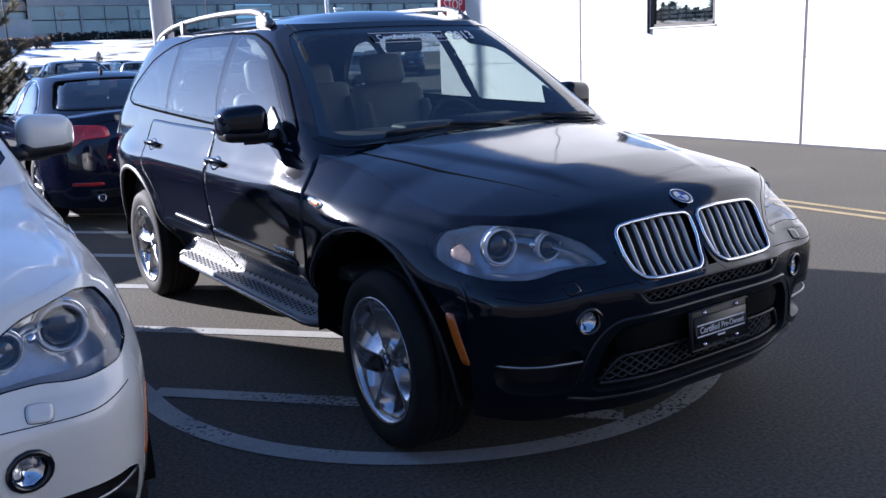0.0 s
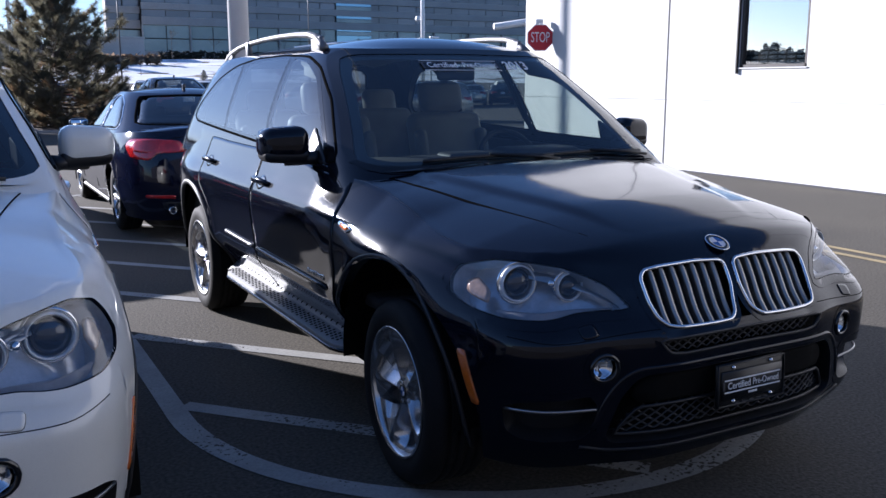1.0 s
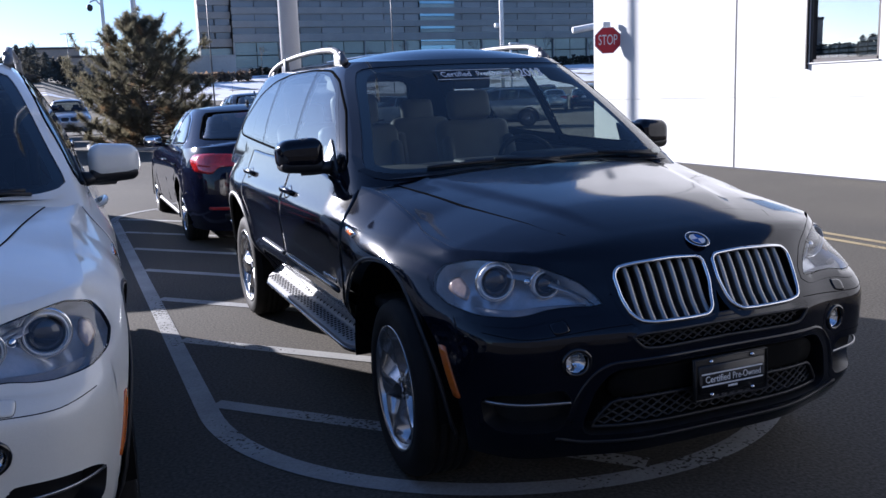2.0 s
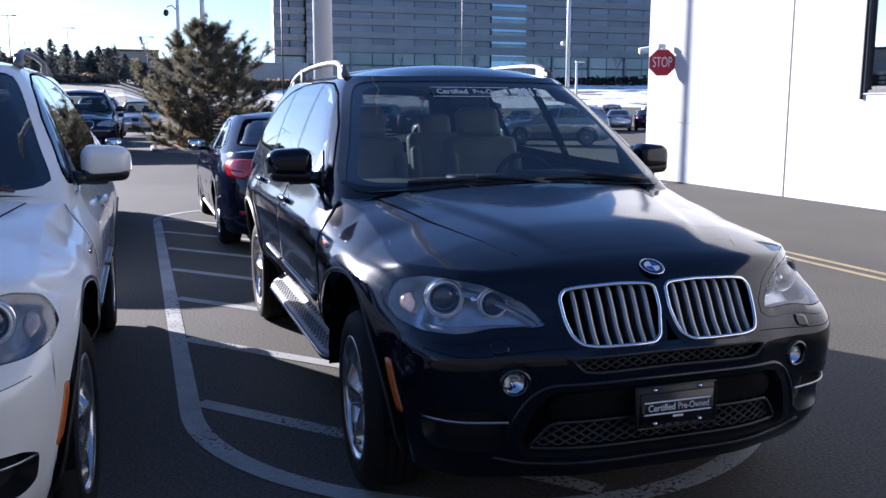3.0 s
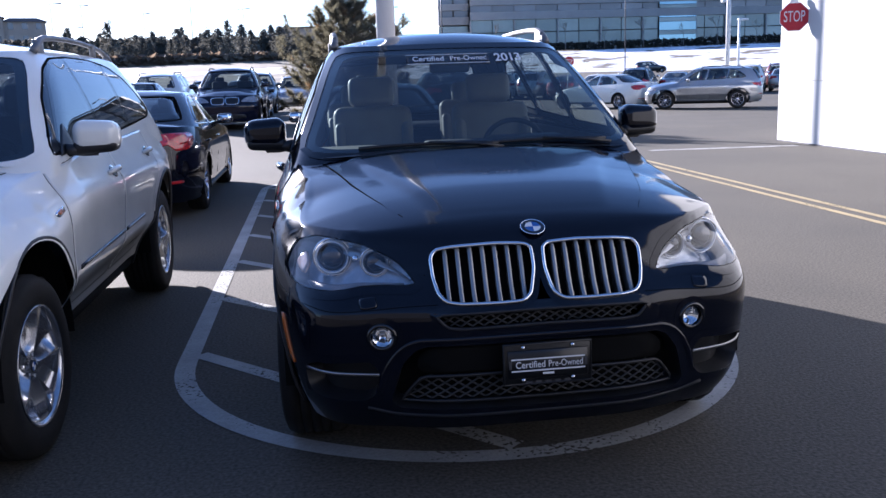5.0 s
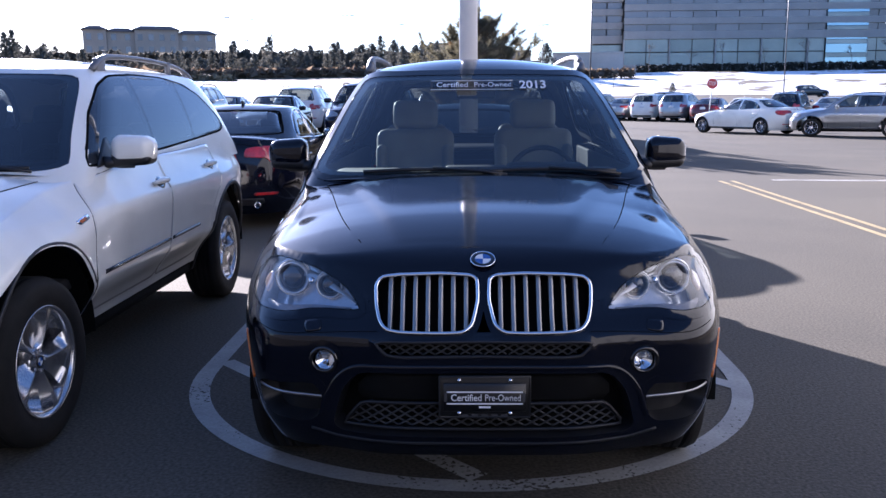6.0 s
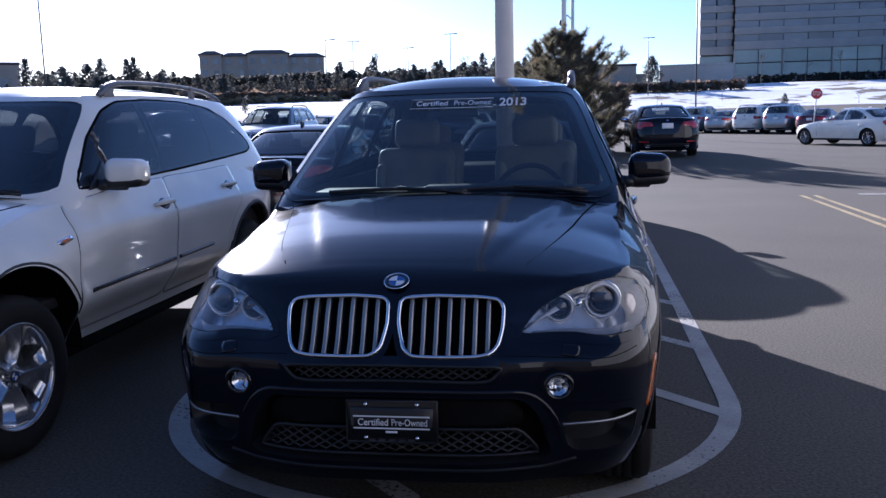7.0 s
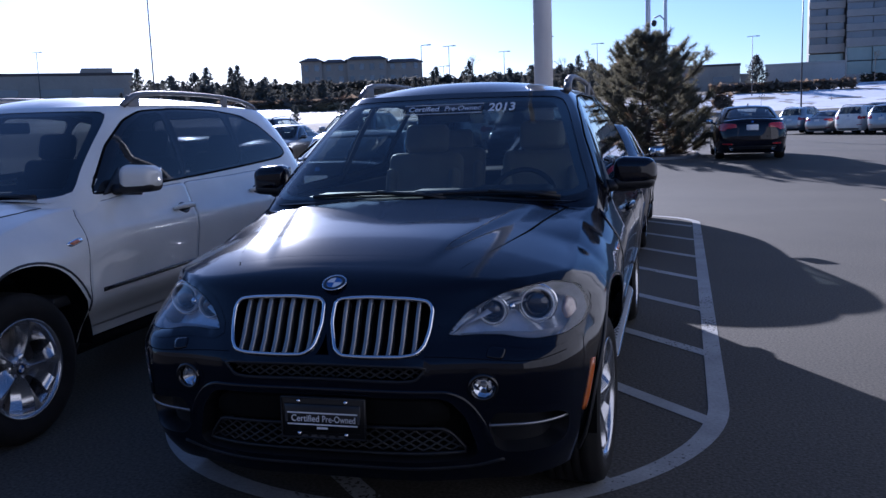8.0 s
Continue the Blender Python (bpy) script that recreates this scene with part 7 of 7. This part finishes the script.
def office():
    """A long office block: two glazed storeys below, then bands of precast and dark glass."""
    D = 270.0
    x0, x1 = D * math.tan(radians(8.12)), D * math.tan(radians(40))
    step = D * math.tan(radians(10.1))
    base = 9.4
    root = thing("office_building", "long office block with pale bands and dark ribbon windows", "building", at=Matrix.Translation((x0, D, base)))
    L, S = x1 - x0, step - x0
    part("core", rbox(L - .6, 6, 33, 0, 1, (L / 2 + .3, 7.6, 16.5)), "frame_dark", root, smooth=False)
    bands = [(-2.2, 1.4), (8.9, 11.3)] + [(13.25 + 3.95 * k, 15.2 + 3.95 * k) for k in range(5)]
    for z0, z1 in bands:
        part("spandrel", rbox(L - S, 1.2, z1 - z0, .05, 1, (S + (L - S) / 2, .5, (z0 + z1) / 2)), "precast", root, smooth=False)
        part("spandrel", rbox(S - .05, 1.2, z1 - z0, .05, 1, (S / 2, 3.2, (z0 + z1) / 2 - (1.1 if z0 > 1 else 0))), "precast", root, smooth=False)
    n = 26
    bx0, bx1 = 108.3 - x0, 120.5 - x0
    for i in range(n):
        a, b = S + (L - S) * i / n + .12, S + (L - S) * (i + 1) / n - .12
        if b > bx0 and a < bx1:
            if a < bx0 - .6:
                b = bx0 - .1
            elif b > bx1 + .6:
                a = bx1 + .1
            else:
                continue
        for z0, z1 in ((1.4, 4.9), (5.2, 8.9)):
            part("window", rbox(b - a, .1, z1 - z0, 0, 1, ((a + b) / 2, .85, (z0 + z1) / 2)), "office_glass", root, smooth=False)
        for k in range(5):
            part("window", rbox(b - a, .1, 1.95, 0, 1, ((a + b) / 2, .75, 12.28 + 3.95 * k)), "band_glass", root, smooth=False)
        if i % 2 == 0:
            part("pier", rbox(.5, .5, 8.9, .04, 1, (a - .1, .35, 4.45)), "precast", root, smooth=False)
    for k in range(5):
        for i in range(2):
            part("window", rbox(S / 2 - .4, .1, 1.95, 0, 1, (S * (i + .5) / 2, 3.3, 11.18 + 3.95 * k)), "band_glass", root, smooth=False)
    part("window", rbox(S - .3, .1, 3.6, 0, 1, (S / 2, 3.3, 5.6)), "office_glass", root, smooth=False)
    for k in range(8):
        part("bay_glass", rbox(bx1 - bx0, .3, 2.6, .03, 1, ((bx0 + bx1) / 2, .1, 1.5 + 3.95 * k + .4)), "blue_glass", root, smooth=False)
        part("bay_band", rbox(bx1 - bx0, .4, 1.2, .03, 1, ((bx0 + bx1) / 2, .1, 3.45 + 3.95 * k + .4)), "office_glass", root, smooth=False)
    part("roof_edge", rbox(L, 1.6, .8, .05, 1, (L / 2, .5, 33.2)), "precast", root, smooth=False)


office()


def hotel():
    r = 215.0
    x, y, z = polar(-19.5, r)
    root = thing("hotel_building", "tan stucco hotel with hipped brown roofs beyond the tree belt", "building", at=Matrix.Translation((x, y, z - .5)) @ Matrix.Rotation(radians(19.5), 4, "Z"))
    for x0, x1, h in ((-14.5, -9.5, 9.1), (-9.5, -3.5, 8.7), (-3.5, 6.0, 9.2), (6.0, 14.5, 8.4)):
        part("wall", rbox(x1 - x0, 14, h, .05, 1, ((x0 + x1) / 2, 7 - (1 if h > 9 else 0), h / 2)), "stucco", root, smooth=False)
        a, b, d = x0 - .5, x1 + .5, -.6 - (1 if h > 9 else 0)
        part("roof", ([Vector(p) for p in ((a, d, h), (b, d, h), (b, 14.5, h), (a, 14.5, h), (a + 2, d + 3, h + 1.0), (b - 2, d + 3, h + 1.0), (b - 2, 11, h + 1.0), (a + 2, 11, h + 1.0))],
                      [[0, 1, 5, 4], [1, 2, 6, 5], [2, 3, 7, 6], [3, 0, 4, 7], [4, 5, 6, 7], [3, 2, 1, 0]]), "brown_roof", root, smooth=False)
        n = max(2, int((x1 - x0) / 2.2))
        for i in range(n):
            for k in range(3):
                part("window", rbox(1.1, .12, 1.4, 0, 1, (x0 + (x1 - x0) * (i + .5) / n, -.02 - (1 if h > 9 else 0), 1.9 + 2.8 * k)), "band_glass", root, smooth=False)


hotel()


def low_building(name, az0, az1, r, top_el, material, label, step=None, glazed=True):
    x, y, z = polar((az0 + az1) / 2, r)
    w = 2 * r * math.tan(radians((az1 - az0) / 2))
    h = 1.5 + r * math.tan(radians(top_el)) - z + .5
    root = thing(name, label, "building", at=Matrix.Translation((x, y, z - .5)) @ Matrix.Rotation(radians(-(az0 + az1) / 2), 4, "Z"))
    part("wall", rbox(w, 14, h - .5, .05, 1, (0, 7, (h - .5) / 2)), material, root, smooth=False)
    part("parapet", rbox(w + .3, 14.3, .5, .05, 1, (0, 7, h - .25)), "brown_roof" if glazed else material, root, smooth=False)
    if step:
        part("raised_bay", rbox(w * step, 10, .9, .05, 1, (w * .27, 5, h + .4)), material, root, smooth=False)
    n = max(2, int(w / 7)) if glazed else 0
    for i in range(n):
        part("window", rbox(w / n * .6, .1, 1.3, 0, 1, (-w / 2 + w * (i + .5) / n, -.03, h * .5)), "band_glass", root, smooth=False)


low_building("retail_building", -42.5, -33.7, 178, 3.75, "stucco", "long low tan shop building far across the road", .2)
low_building("retail_building", .3, 4.3, 205, 2.95, "stucco", "low brown shop building behind the pine")
low_building("utility_building", 4.3, 4.9, 208, 2.3, "stucco", "small tan annexe beside a shop building", None, False)
low_building("utility_building", 5.7, 10.1, 238, 2.78, "pale_block", "windowless pale block building before the office", None, False)
low_building("retail_building", -2.2, 1.0, 230, 3.45, "stucco", "low building behind the tree belt")

# ---- far lamp posts ----
def far_lamp(az_, r, top_el, kind):
    x, y, z = polar(az_, r)
    h = 1.5 + r * math.tan(radians(top_el)) - z
    root = thing("street_lamp", "thin dark street lamp on the far road", "lamp post", "far street lamps", at=Matrix.Translation((x, y, z)))
    part("shaft", tube([(0, 0, 0), (0, 0, h)], [.10, .06], 6), "pole_dark", root)
    part("lamp_arm", tube([(-1.0 if kind == "t" else 0, 0, h), (1.4 if kind == "arm" else 1.0, 0, h + .1)], .06, 5), "pole_dark", root)
    part("lamp_head", rbox(.7, .3, .14, .03, 1, (1.2 if kind == "arm" else .9, 0, h + .04)), "pole_dark", root)


for a, r, el, kind in ((-32.7, 105, 11.5, "arm"), (-15.6, 130, 5.0, "arm"), (-13.82, 150, 4.87, "t"), (-10.26, 165, 4.38, "t"), (5.07, 175, 4.5, "t"), (-39.0, 170, 4.94, "t"), (.18, 160, 4.21, "t"), (1.58, 190, 3.72, "t"),
                       (-7.5, 150, 5.2, "t"), (-4.3, 160, 4.6, "t"), (-14.2, 170, 3.6, "t"), (19.9, 150, 9.5, "arm"), (8.2, 112, 9.0, "arm")):
    far_lamp(a, r, el, kind)
stop_sign(pose(11.3, 37.6, 2.05, 0, 4, -12), False)
